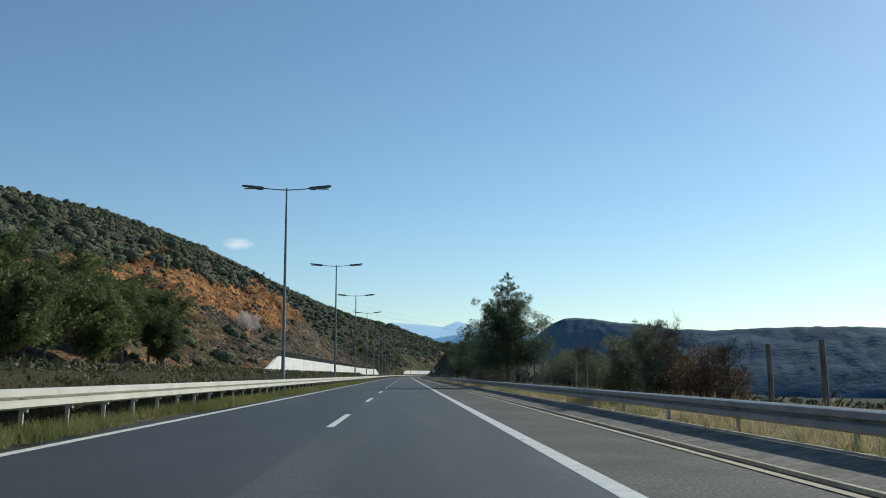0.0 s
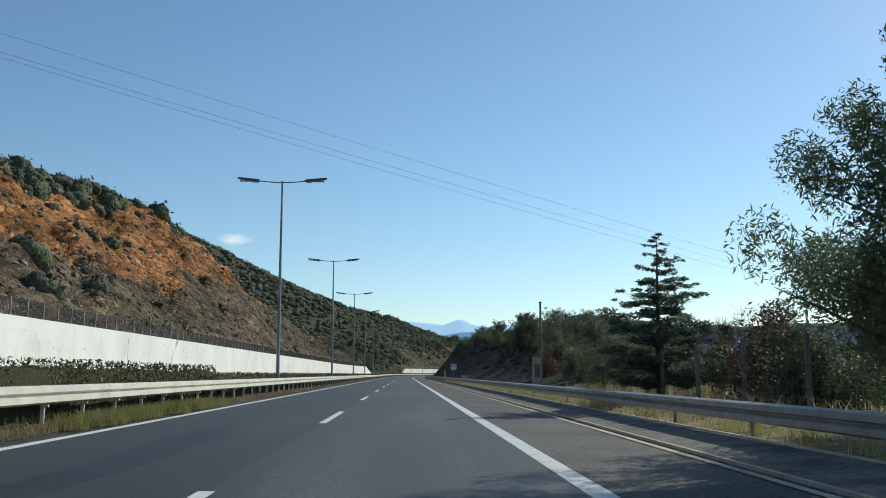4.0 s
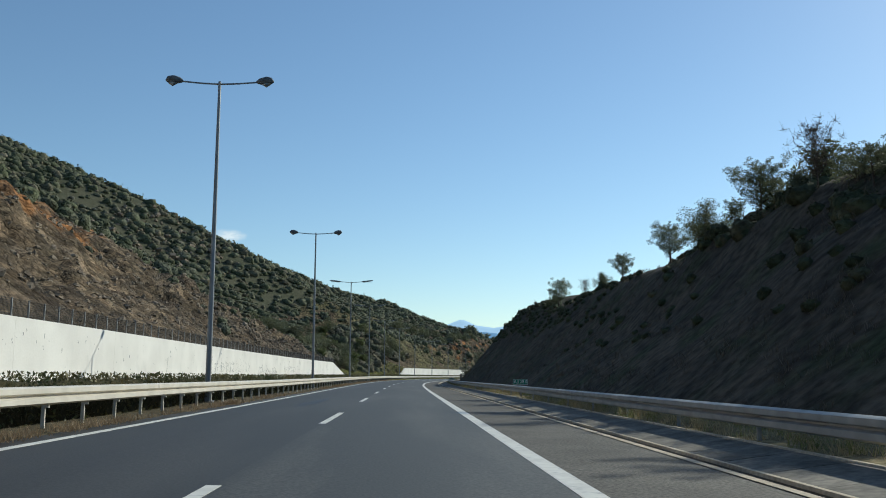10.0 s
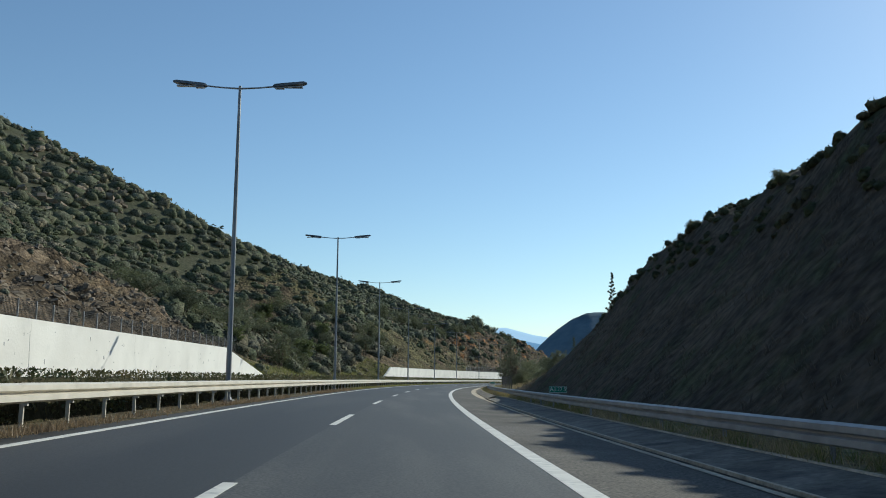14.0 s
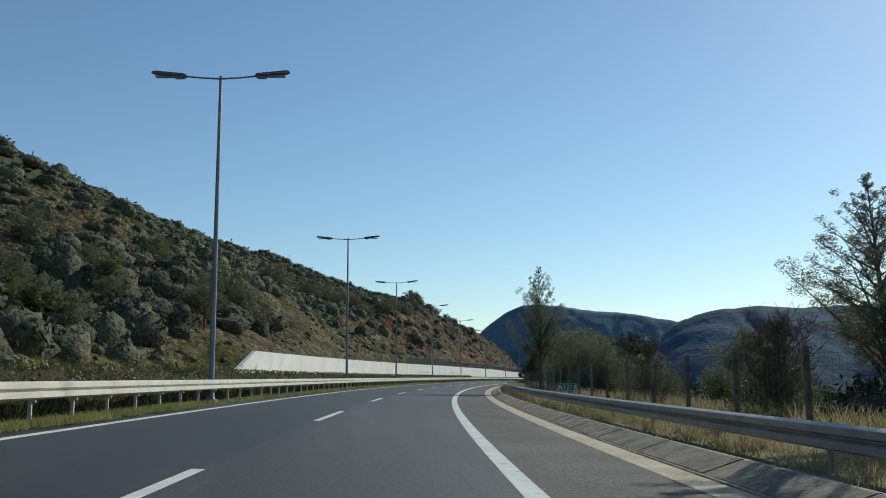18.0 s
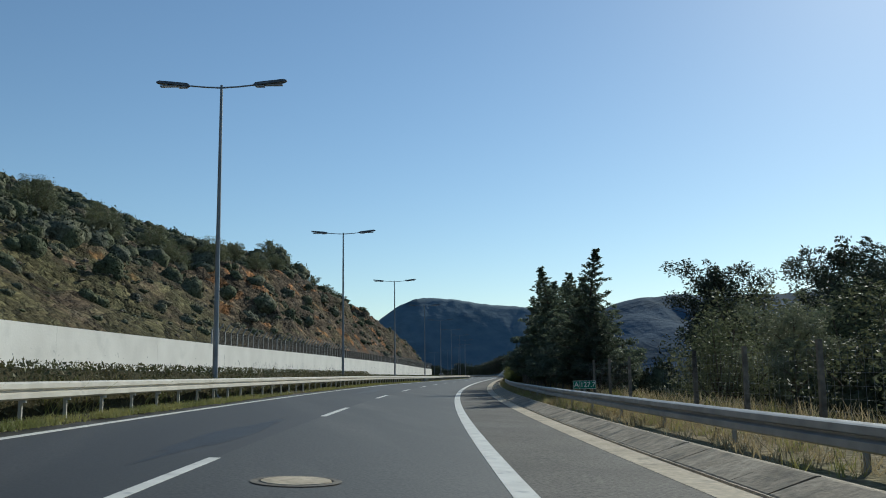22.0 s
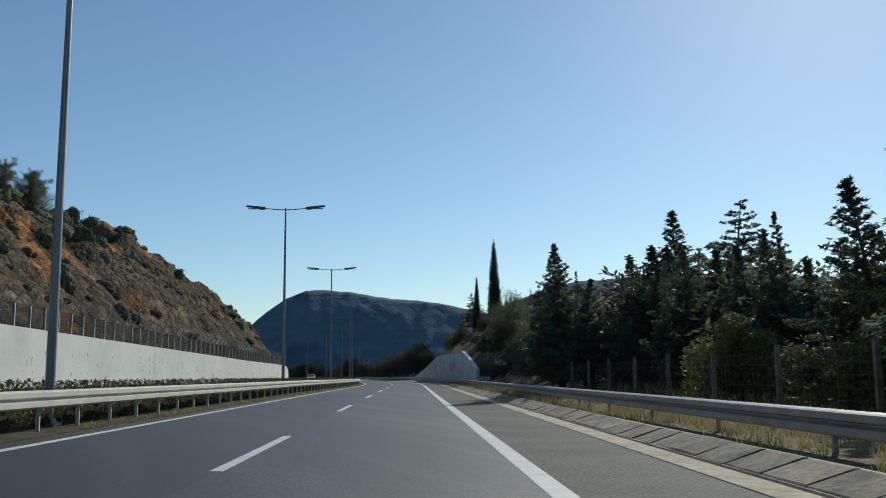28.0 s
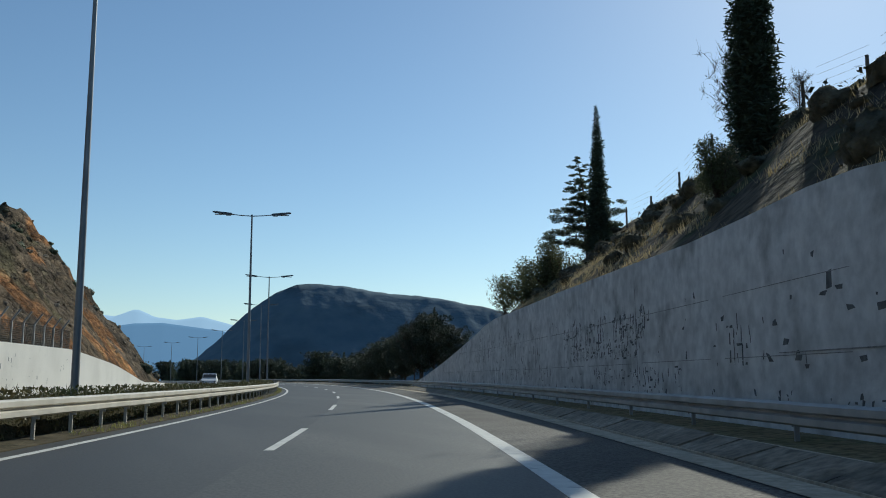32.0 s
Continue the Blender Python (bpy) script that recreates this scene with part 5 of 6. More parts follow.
# stone pines, almond and trees on the far side
for s, u, h in ((44, -23, 8.2), (50, -25.5, 8.6), (57, -23.5, 8.0), (64, -25, 8.6), (72, -23.5, 8.2), (81, -25, 8.8), (89, -24, 8.4), (37, -25, 8.4), (53, -22.5, 7.2), (61, -27, 9.2), (68, -22.8, 7.4), (77, -27, 9.0), (85, -22.6, 7.0), (93, -26, 8.2)):
    plant(("umbrella1", "umbrella2")[int(s) % 2], s, u, h, None, .95)
plant("blossom1", 152.5, -26.9, 3.6, None, 1.25)
for i in range(56):
    s = 480 + rng.uniform(0, 112)
    plant(("olive5", "darkbush5", "olive6", "darkbush6", "umbrella6")[i % 5], s, -25 - 24 * rng.uniform(0, 1) ** 1.2, rng.uniform(3.2, 5.6), None, 1.1)
for s, u, h in ((814, -41.6, 4.2), (807, -45, 4.4), (813, -42.6, 4.0), (828, -43.9, 3.6), (834, -43.1, 4.4), (836.5, -44, 3.6), (720, -38, 4), (726, -40, 4.2), (734, -38.5, 4.0), (745, -38, 3.6), (752, -42, 4.6), (762, -44, 4.5), (772, -45, 5.5), (775, -46.5, 5), (785, -45, 4.2), (793, -46, 4.2), (713, -39, 4.5), (703, -42, 4.6), (690, -46, 5.4), (680, -50, 5.5), (668, -52, 5.5), (655, -50, 5), (697, -50, 5.6), (710, -47, 5.4)):
    plant(("olive1", "darkbush2", "darkbush1")[int(s) % 3], s, u, h + (.8 if s > 800 else .1), None, 1.1)

# ---- scrub on the hillside, one joined mass a stretch ----


def bush_proto(seed, n, size, rings=6, seg=11):
    """A lumpy rounded bush of radius 1 with small leaf sprays standing out of it; vertices and quads."""
    r = np.random.default_rng(seed)
    lob = r.normal(size=(11, 3)) * (1, 1, .6) + (0, 0, .45)
    lob /= np.linalg.norm(lob, axis=1, keepdims=True)
    high = r.uniform(.16, .36, 11)
    V = []
    for i in range(rings + 1):
        e = -.75 + (math.pi / 2 + .75) * i / rings
        for k in range(seg):
            a = 2 * math.pi * (k + .5 * (i % 2)) / seg
            d = np.array([math.cos(a) * math.cos(e), math.sin(a) * math.cos(e), math.sin(e)])
            V.append(d * (.6 + max(high * np.clip(lob @ d, 0, 1) ** 14) + r.uniform(-.05, .05)) * (1, 1, .82) + (0, 0, .12))
    V = np.array(V)
    F = [(i * seg + k, i * seg + (k + 1) % seg, (i + 1) * seg + (k + 1) % seg, (i + 1) * seg + k) for i in range(rings) for k in range(seg)]
    q = V[r.integers(seg, len(V), n)] * r.uniform(.9, 1.13, (n, 1)) + r.normal(0, .09, (n, 3))
    d1, d2 = r.normal(0, size, (n, 3)) + (0, 0, size * .3), r.normal(0, size * .8, (n, 3))
    L = np.stack([q - d1, q - d2, q + d1, q + d2], 1).reshape(-1, 3)
    return np.vstack([V, L]), np.array(F + [tuple(len(V) + 4 * i + k for k in range(4)) for i in range(n)])


NEAR, FAR = [bush_proto(50 + i, 76, .055) for i in range(8)], [bush_proto(70 + i, 10, .08, 4, 8) for i in range(8)]
RICH = [bush_proto(90 + i, 420, .038) for i in range(8)]


def scrub(name, pts, material, label, sizes, protos=NEAR, tall=(.8, 1.2)):
    V, F, n = [], [], 0
    S, U = np.array([p[0] for p in pts], float), np.array([p[1] for p in pts], float)
    Z = np.where(U < 0, z_left(S, np.minimum(U, -19.4)), z_right(S, np.maximum(U, 7.5)))
    for s, u, z, r in zip(S, U, Z, sizes):
        p = at(s, u, z - .2 * r)
        a = rng.uniform(0, 6.28)
        c, d = math.cos(a), math.sin(a)
        bv, bf = protos[int(rng.integers(8))]
        b = bv * (r * rng.uniform(.85, 1.2), r, r * rng.uniform(*tall))
        V.append(np.stack([b[:, 0] * c - b[:, 1] * d + p.x, b[:, 0] * d + b[:, 1] * c + p.y, b[:, 2] + p.z], 1))
        F.append(bf + n)
        n += len(b)
    return tagged(part(name, quick_mesh(name, np.vstack(V), np.vstack(F), True), material), label, "scrub", kind="stuff")


def scatter(n, s0, s1, u0, u1, keep):
    S, U = rng.uniform(s0, s1, n), rng.uniform(u0, u1, n)
    k = keep(S, U) > rng.uniform(0, 1, n)
    return list(zip(S[k], U[k]))


dens = lambda s, u: np.clip(.95 + 1.1 * fbm(s / 45, u / 35, 3, 77), .5, 1)
for i, (a, b) in enumerate(((-60, 180), (180, 420), (420, 660), (660, 980))):
    for u0, u1, per, protos in ((-82, -43, 6.0, NEAR), (-250, -82, 17, FAR)):
        P = scatter(int((b - a) * per), a, b, u0, u1, dens)
        h = len(P) * 3 // 4
        scrub("hill_scrub", P[:h], M["bushmass"], "dense dark evergreen scrub covering the hillside", (1.0 + 2.0 * rng.uniform(0, 1, h) ** 2) * (1.0 if protos is NEAR else 1.5), protos, (.6, 1.15))
        scrub("hill_scrub", P[h:], M["drymass"], "paler grey-brown scrub on the hillside", (.9 + 1.6 * rng.uniform(0, 1, len(P) - h) ** 1.7) * (1.0 if protos is NEAR else 1.4), protos, (.6, 1.2))
# bushes on the cuttings: few on the red and rubble faces, more on the grassy ones
P = scatter(3400, 20, 960, -41, -20.6, lambda s, u: np.clip(.05 + .9 * fbm(s / 25, u / 12, 3, 91) + np.where((s < 170) | ((s > 465) & (s < 595)), .6, 0) - np.where((s > 600) & (s < 660) & (u > -34), .1, 0) + np.where((s > 655) & (s < 800), .5, 0) + np.where(s >= 800, .42, 0), .03, 1))
h = len(P) // 2
scrub("cutting_scrub", P[:h], M["bushmass"], "scattered green bushes on the cutting", .35 + 1.0 * rng.uniform(0, 1, h) ** 2)
scrub("cutting_scrub", P[h:], M["drymass"], "dry brown tufts on the cutting", .3 + .7 * rng.uniform(0, 1, len(P) - h) ** 2)
P = scatter(420, 572, 668, -37, -20.8, lambda s, u: np.clip(.35 + 1.6 * fbm(s / 9, u / 4, 3, 97), 0, 1))
scrub("cutting_scrub", P, M["bushmass"], "low dark tufts on the grassy cutting", .25 + .6 * rng.uniform(0, 1, len(P)) ** 1.6, NEAR, (.5, .9))
# the row along the top of the cuttings
P = [(s + rng.uniform(-1, 1), -41.2 - 5.5 * rng.uniform(0, 1)) for s in np.arange(100, 480, 1.5)]
scrub("crest_scrub", P, M["bushmass"], "row of rounded dark bushes along the top of the cutting", 1.0 + 1.9 * rng.uniform(0, 1, len(P)), NEAR, (.8, 1.3))
P = [(s + rng.uniform(-1, 1), -39.5 - 7 * rng.uniform(0, 1)) for s in np.arange(600, 930, 1.6) if vnoise(np.array(s / 9), np.array(.5), 4) > -.35 or s < 780]
scrub("crest_scrub", P, M["bushmass"], "rounded dark bushes on the rocky crest", np.array([1.7 + 2.0 * rng.uniform(0, 1) if p[0] < 790 else (1.0 + 1.3 * rng.uniform(0, 1)) * (1 if p[0] < 858 else .6) for p in P]), NEAR, (.9, 1.4))
P = [(480 + 112 * rng.uniform(0, 1), -24.4 - 22 * rng.uniform(0, 1)) for i in range(300)]
for i, key in enumerate(("bushmass", "drymass")):
    scrub("cutting_thicket", P[i::2], M[key], ("thicket of large rounded evergreen bushes above the road", "pale grey-green bushes in the thicket above the road")[i], 1.6 + 2.0 * rng.uniform(0, 1, len(P[i::2])), NEAR, (.8, 1.3))
BIG = [(158, -40.5, 2.0), (165, -41, 2.2), (171, -40.5, 1.8), (122, -24.4, 2.2), (119, -28.4, 2.0), (140, -27, 2), (128, -31, 1.7), (178, -30, 2.6), (185, -27, 1.9), (192, -31, 1.6), (171, -26, 2.2), (205, -35, 1.6), (218, -37, 1.7), (373, -22.8, 1.6), (377, -23.6, 1.2), (655, -29.3, 2), (648, -33, 2), (684, -32, 2.1), (690, -37, 2.4), (700, -33, 2.2), (707, -29.5, 2.9), (714, -33, 2.2), (676, -38, 2.2), (662, -42, 2.5), (721, -30.4, 1.7), (728, -35, 2.3), (735, -33, 2.0)]
BIG += [(745, -36, 2.2), (752, -33, 1.5), (760, -37, 2), (768, -31, 1.2), (782, -28, 1.3), (786, -33, 1.4), (796, -26, 1.2), (823, -33, 1.6), (846, -34.4, 1.5), (850, -36, 1.3), (806, -36, 1.6), (838, -27, 1.1), (865, -29, 1.2), (878, -33, 1.3), (712, -27, 2.0), (718, -25.5, 1.6), (694, -28, 1.9), (733, -29, 1.8), (741, -31, 1.9), (756, -29, 1.7), (764, -33, 1.9), (774, -35, 2.0), (779, -31, 1.5), (792, -37, 1.9)]
BIG += [(800, -31, 1.5), (812, -38, 2.0), (818, -36, 1.9), (827, -37, 2.1), (833, -39, 2.0), (842, -38, 1.8), (855, -31, 1.3), (871, -36, 1.4), (633, -27, 1.6), (622, -31, 1.9), (640, -24.5, 1.0), (668, -26, 1.2)]
scrub("cutting_bushes", [b[:2] for b in BIG], M["bushmass"], "large rounded dark bushes growing on the cutting", [b[2] for b in BIG], NEAR, (.9, 1.3))


P = [(28 + 88 * rng.uniform(0, 1), -21.5 - 14 * rng.uniform(0, 1)) for i in range(90)]
scrub("pine_undergrowth", P, M["bushmass"], "dark undergrowth below the stone pines", .4 + .8 * rng.uniform(0, 1, len(P)), NEAR, (.9, 1.6))
# undergrowth on the near side: behind the conifers, on the crest of the cutting, over the open fields
def belt(n, s0, s1, u0, u1):
    return [(s0 + (s1 - s0) * rng.uniform(0, 1), u0 + (u1 - u0) * rng.uniform(0, 1)) for i in range(n)]


P = belt(230, 612, 800, 11.2, 16)
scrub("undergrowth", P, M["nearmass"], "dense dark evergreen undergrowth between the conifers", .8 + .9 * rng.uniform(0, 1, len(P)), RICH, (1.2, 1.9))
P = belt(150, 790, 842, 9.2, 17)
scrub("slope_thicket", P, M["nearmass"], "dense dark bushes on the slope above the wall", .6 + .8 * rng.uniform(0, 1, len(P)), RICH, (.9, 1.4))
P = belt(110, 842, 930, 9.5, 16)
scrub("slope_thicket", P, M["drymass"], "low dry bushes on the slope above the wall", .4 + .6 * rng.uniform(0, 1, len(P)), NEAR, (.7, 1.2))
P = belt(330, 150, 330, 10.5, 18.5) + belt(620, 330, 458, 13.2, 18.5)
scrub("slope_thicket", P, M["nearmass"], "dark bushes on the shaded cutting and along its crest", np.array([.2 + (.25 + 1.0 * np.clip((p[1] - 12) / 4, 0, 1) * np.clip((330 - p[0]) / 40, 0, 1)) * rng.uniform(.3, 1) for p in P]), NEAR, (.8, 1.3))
P = belt(700, -20, 150, 16, 62) + belt(900, 455, 620, 16, 62) + belt(500, 620, 960, 18, 62)
scrub("field_scrub", P, M["bushmass"], "low scrub over the fields beyond the barrier", .6 + 1.3 * rng.uniform(0, 1, len(P)), FAR, (.7, 1.2))
P = belt(1800, -20, 700, 60, 300)
scrub("valley_scrub", P, M["bushmass"], "dark scrub spreading over the valley side", 1.5 + 2.0 * rng.uniform(0, 1, len(P)), FAR, (.7, 1.2))


P = belt(60, 44, 150, 11.5, 17) + belt(120, 458, 500, 15, 22) + belt(150, 500, 622, 13, 20)
scrub("roadside_thicket", P, M["nearmass"], "tangled grey-green thicket beyond the field fence", 1.0 + 1.0 * rng.uniform(0, 1, len(P)), RICH, (1.0, 1.6))
P = belt(160, 2, 60, 17, 46)
scrub("roadside_thicket", P, M["drymass"], "low dry scrub falling away behind the fence", .5 + .7 * rng.uniform(0, 1, len(P)), NEAR, (.8, 1.3))


# ---- loose rock on the cuttings ----
def rocks(name, n, s0, s1, u0, u1, lo, hi, label):
    V, F = [], []
    ball = np.array([(math.cos(a) * math.cos(e), math.sin(a) * math.cos(e), math.sin(e)) for e, m in ((-.9, 4), (-.1, 6), (.75, 4)) for a in np.arange(m) * 2 * math.pi / m + e] + [(0, 0, 1)])
    q = [(0, 1, 5, 4), (1, 2, 6, 5), (2, 7, 6), (2, 3, 8, 7), (3, 0, 4, 9), (3, 9, 8), (4, 5, 11, 10), (5, 6, 11), (6, 7, 12, 11), (7, 8, 13, 12), (8, 9, 13), (9, 4, 10, 13), (10, 11, 14), (11, 12, 14), (12, 13, 14), (13, 10, 14)]
    S, U = rng.uniform(s0, s1, n), rng.uniform(u0, u1, n)
    Z = z_left(S, U) if u0 < 0 else z_right(S, U)
    for i, (s, u, z) in enumerate(zip(S, U, Z)):
        r = lo + (hi - lo) * rng.uniform(0, 1) ** 3
        c = ball * rng.uniform(.72, 1.15, (15, 1)) * np.array([r * rng.uniform(.6, 1), r * rng.uniform(.9, 1.5), r * rng.uniform(.5, .8)])
        V.append(c @ np.array(Euler((rng.uniform(-.5, .5), rng.uniform(-.5, .5), rng.uniform(-.6, .6))).to_matrix()) + np.array(at(s, u, z)))
        F += [tuple(k + 15 * i for k in f) for f in q]
    me = bpy.data.meshes.new(name)
    me.from_pydata(np.vstack(V).tolist(), [], F)
    return tagged(part(name, me, M["stone"]), label, "rocks", kind="stuff")


rocks("cutting_rocks", 9000, 120, 470, -42, -20.2, .08, .45, "broken brown stones on the red cutting")
rocks("cutting_rocks", 1300, 375, 465, -32, -20.2, .1, .6, "grey broken rock along the foot of the cutting")
rocks("cutting_rocks", 1500, 640, 945, -42, -20.2, .08, .38, "weathered limestone outcrops on the cutting")
rocks("hill_rocks", 420, 300, 900, -240, -50, .3, 1.5, "pale boulders among the hillside scrub")
rocks("hill_rocks", 160, 540, 600, -135, -92, .5, 2.2, "grey rock outcrop among the hillside scrub")
rocks("hill_rocks", 260, 560, 740, -250, -205, .5, 2.0, "grey rocks along the skyline of the hill")


# ---- hedge and grass ----
def blades(name, n, s0, s1, u0, u1, zf, hgt, material, label, keep=None, width=.008, many=18):
    S, U = rng.uniform(s0, s1, n), rng.uniform(u0, u1, n)
    if keep is not None:
        k = keep(S, U) > rng.uniform(0, 1, n)
        S, U = S[k], U[k]
    S, U = np.repeat(S, many) + rng.normal(0, .13, len(S) * many), np.repeat(U, many) + rng.normal(0, .10, len(U) * many)
    x, y, hd = line(S)
    Z = zf(S, U)
    p = np.stack([x + U * np.cos(hd), y + U * np.sin(hd), Z], 1)
    n = len(p)
    a = rng.uniform(0, 6.28, n)
    w = np.stack([np.cos(a), np.sin(a), 0 * a], 1) * width
    hh = hgt * rng.uniform(.35, 1.25, n)
    t = np.stack([rng.normal(0, .45, n) * hh, rng.normal(0, .45, n) * hh, hh], 1)
    V = np.stack([p - w, p + w, p + t + w * .2, p + t - w * .2], 1).reshape(-1, 3)
    return tagged(part(name, leaf_mesh(name, V), material), label, "grass", kind="stuff")


vr = lambda s, u: z_road(s, np.full_like(s, 4.3)) + .14
vl = lambda s, u: z_road(s, np.full_like(s, -6.3)) + .03
lump = lambda k: (lambda s, u: np.clip(.55 + 1.5 * fbm(s / 7, u * 1.5, 3, k), 0, 1))
for a, b in ((0, 220), (220, 430), (430, 630), (630, 840)):
    blades("verge_grass", 3300, a, b, 5.5 if b < 440 else 5.02, 7.6, vr, .22, M["drygrass"], "dry yellow grass tufts under the barrier", lump(5))
    blades("verge_grass", 2200, a, b, 5.5 if b < 440 else 5.02, 7.6, vr, .2, M["grass"], "green-yellow weeds under the barrier", lump(6))
blades("median_grass", 4200, 120, 470, -6.3, -5.8, vl, .14, M["browngrass"], "dry brown grass along the median edge", lump(15))
blades("median_grass", 4600, 0, 135, -6.45, -5.75, vl, .25, M["grass"], "green weeds along the median edge", lump(16))
blades("median_grass", 5600, 440, 700, -6.35, -5.8, vl, .15, M["grass"], "green weeds along the median edge", lump(17))
blades("median_grass", 700, 690, 960, -6.4, -6.05, vl, .11, M["grass"], "sparse weeds along the median edge", lump(18))
blades("median_grass", 3400, 445, 640, -8.6, -6.9, lambda s, u: vl(s, u) + .05, .7, M["grass"], "tall green-yellow grass filling the median", None, .010, 12)
blades("median_grass", 1600, 445, 640, -8.6, -6.9, lambda s, u: vl(s, u) + .05, .75, M["drygrass"], "tall dry grass filling the median", None, .010, 12)
zg = lambda s, u: z_right(s, u) - .02
for a, b in ((0, 150), (455, 620), (620, 780)):
    blades("field_grass", 6000 if b < 700 else 3600, a, b, 7.5, 24, zg, .45, M["drygrass"], "tall dry grass beyond the barrier", lump(25), .013, 12)
    blades("field_grass", 3000, a, b, 7.5, 24, zg, .35, M["grass"], "green weeds beyond the barrier", lump(26), .013, 12)
blades("slope_grass", 7000, 150, 455, 7.6, 16.5, zg, .2, M["scrub2"], "thin dry grass on the shaded cutting", lump(27), .013, 10)
blades("slope_grass", 4500, 790, 930, 7.6, 17, zg, .26, M["drygrass"], "dry grass on the slope above the wall", lump(28), .012, 12)

for a, b, tall, u0 in ((-20, 140, 1.12, -7.45), (140, 440, .88, -7.45), (440, 660, 1.04, -7.45), (660, 1000, .80, -7.4)):
    ss = np.arange(a, b + .1, .45)
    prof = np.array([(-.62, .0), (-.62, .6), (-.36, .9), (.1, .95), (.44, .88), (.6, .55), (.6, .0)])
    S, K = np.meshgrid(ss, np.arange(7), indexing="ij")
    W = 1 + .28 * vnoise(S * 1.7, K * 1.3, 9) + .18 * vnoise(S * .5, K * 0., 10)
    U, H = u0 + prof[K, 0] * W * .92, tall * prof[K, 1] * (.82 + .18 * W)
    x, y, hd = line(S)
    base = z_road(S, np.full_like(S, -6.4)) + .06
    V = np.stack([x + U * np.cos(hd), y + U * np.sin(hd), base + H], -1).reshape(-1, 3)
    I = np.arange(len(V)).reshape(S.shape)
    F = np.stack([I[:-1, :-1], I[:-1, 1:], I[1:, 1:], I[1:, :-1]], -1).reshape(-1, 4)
    n = int((b - a) * 420)
    s, k = rng.uniform(a, b, n), rng.uniform(0, 6, n)
    j, f = k.astype(int), (k % 1)[:, None]
    p = prof[j] * (1 - f) + prof[np.minimum(j + 1, 6)] * f
    u, h = u0 + p[:, 0] * rng.uniform(.8, 1.12, n), tall * p[:, 1] * rng.uniform(.8, 1.16, n) + .03
    x, y, hd = line(s)
    c = np.stack([x + u * np.cos(hd), y + u * np.sin(hd), z_road(s, np.full_like(s, -6.4)) + .08 + h], 1)
    d1, d2 = rng.normal(0, .024, (n, 3)) + (0, 0, .020), rng.normal(0, .019, (n, 3))
    L = np.stack([c - d1, c - d2, c + d1, c + d2], 1).reshape(-1, 3)
    hedge = tagged(part("median_hedge", leaf_mesh("median_hedge", L), M["hedge"]), "low clipped hedge of green and brown shrubs in the median", "hedge", kind="stuff")
    # Lumpy dark sheet under the leaves, painted as the shade inside the hedge.
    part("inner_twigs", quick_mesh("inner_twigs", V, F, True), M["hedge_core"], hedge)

blades("far_verge_grass", 1700, 478, 562, -24.6, -18.9, lambda s, u: z_left(s, np.minimum(u, -19.4)), .5, M["grass"], "yellow-green grass below the thicket on the far side")
blades("far_verge_grass", 900, 20, 112, -22.5, -18.9, lambda s, u: z_left(s, np.minimum(u, -19.4)), .4, M["drygrass"], "dry grass below the stone pines on the far side")


# ---- fences ----
def wire_panel(w, h, nx, nz, t=.004):
    sh = Shape()
    for i in range(nz + 1):
        z = h * i / nz
        sh.box((-t, 0, z - t), (t, w, z + t))
    for i in range(1, nx):
        y = w * i / nx
        sh.box((-t, y - t, 0), (t, y + t, h))
    return sh.mesh("wire_mesh")


def bent_post(h, arm):
    w = .05 if arm else .035
    sh = Shape().box((-w, -w, -.1), (w, w, h))
    if arm:
        sh.add([(-w, -w, h), (w, -w, h), (w, w, h), (-w, w, h), (.38, -.045, h + arm), (.46, -.045, h + arm), (.46, .045, h + arm), (.38, .045, h + arm)],
               [(3, 2, 1, 0), (4, 5, 6, 7), (0, 1, 5, 4), (1, 2, 6, 5), (2, 3, 7, 6), (3, 0, 4, 7)])
    return sh.mesh("post")


def arm_wires(w, h, arm):
    sh = Shape()
    for k in (.3, .6, .95):
        sh.box((.42 * k - .004, 0, h + arm * k - .004), (.42 * k + .004, w, h + arm * k + .004))
    return sh.mesh("barbed_wire")


def fence(s0, s1, u, zf, pitch, post, panel, extra, material, label, category="fence", wire=None):
    th = holder("fence", on_line(s0, u, float(zf(s0))), label, category)
    inv = th.matrix_world.inverted()
    for i in range(int((s1 - s0) / pitch)):
        s = s0 + i * pitch
        m = inv @ on_line(s, u, float(zf(s)))
        part("post", post, material, th, m=m)
        dz = math.degrees(math.atan2(float(zf(s + pitch)) - float(zf(s)), pitch))
        part("wire_mesh", panel, wire or M["fence_steel"], th, m=m @ pose(0, 0, .06, dz, 0, 0))
        if extra:
            part("barbed_wire", extra, wire or M["fence_steel"], th, m=m)
    return th


low_post, low_mesh = bent_post(.95, 0), wire_panel(2.0, .85, 14, 8, .008)
tall_post, tall_mesh, barb = bent_post(1.2, .62), wire_panel(1.9, 1.16, 16, 11, .010), arm_wires(1.9, 1.2, .62)
for a, b in ((132, 300), (300, 456)):
    fence(a, b, -19.15, lambda s: wall_left(s) - .02, 2.0, low_post, low_mesh, None, M["fence_steel"], "low grey wire-mesh fence along the top of the white wall", wire=M["dark_mesh"])
fence(652.1, 896, -19.15, lambda s: wall_left(s) - .02, 1.88, tall_post, tall_mesh, barb, M["steel"], "tall wire fence with bent-over post tops on the white wall", wire=M["dark_mesh"])
pale_post = Shape().box((-.05, -.05, -.2), (.05, .05, 1.75), .85).mesh("post")
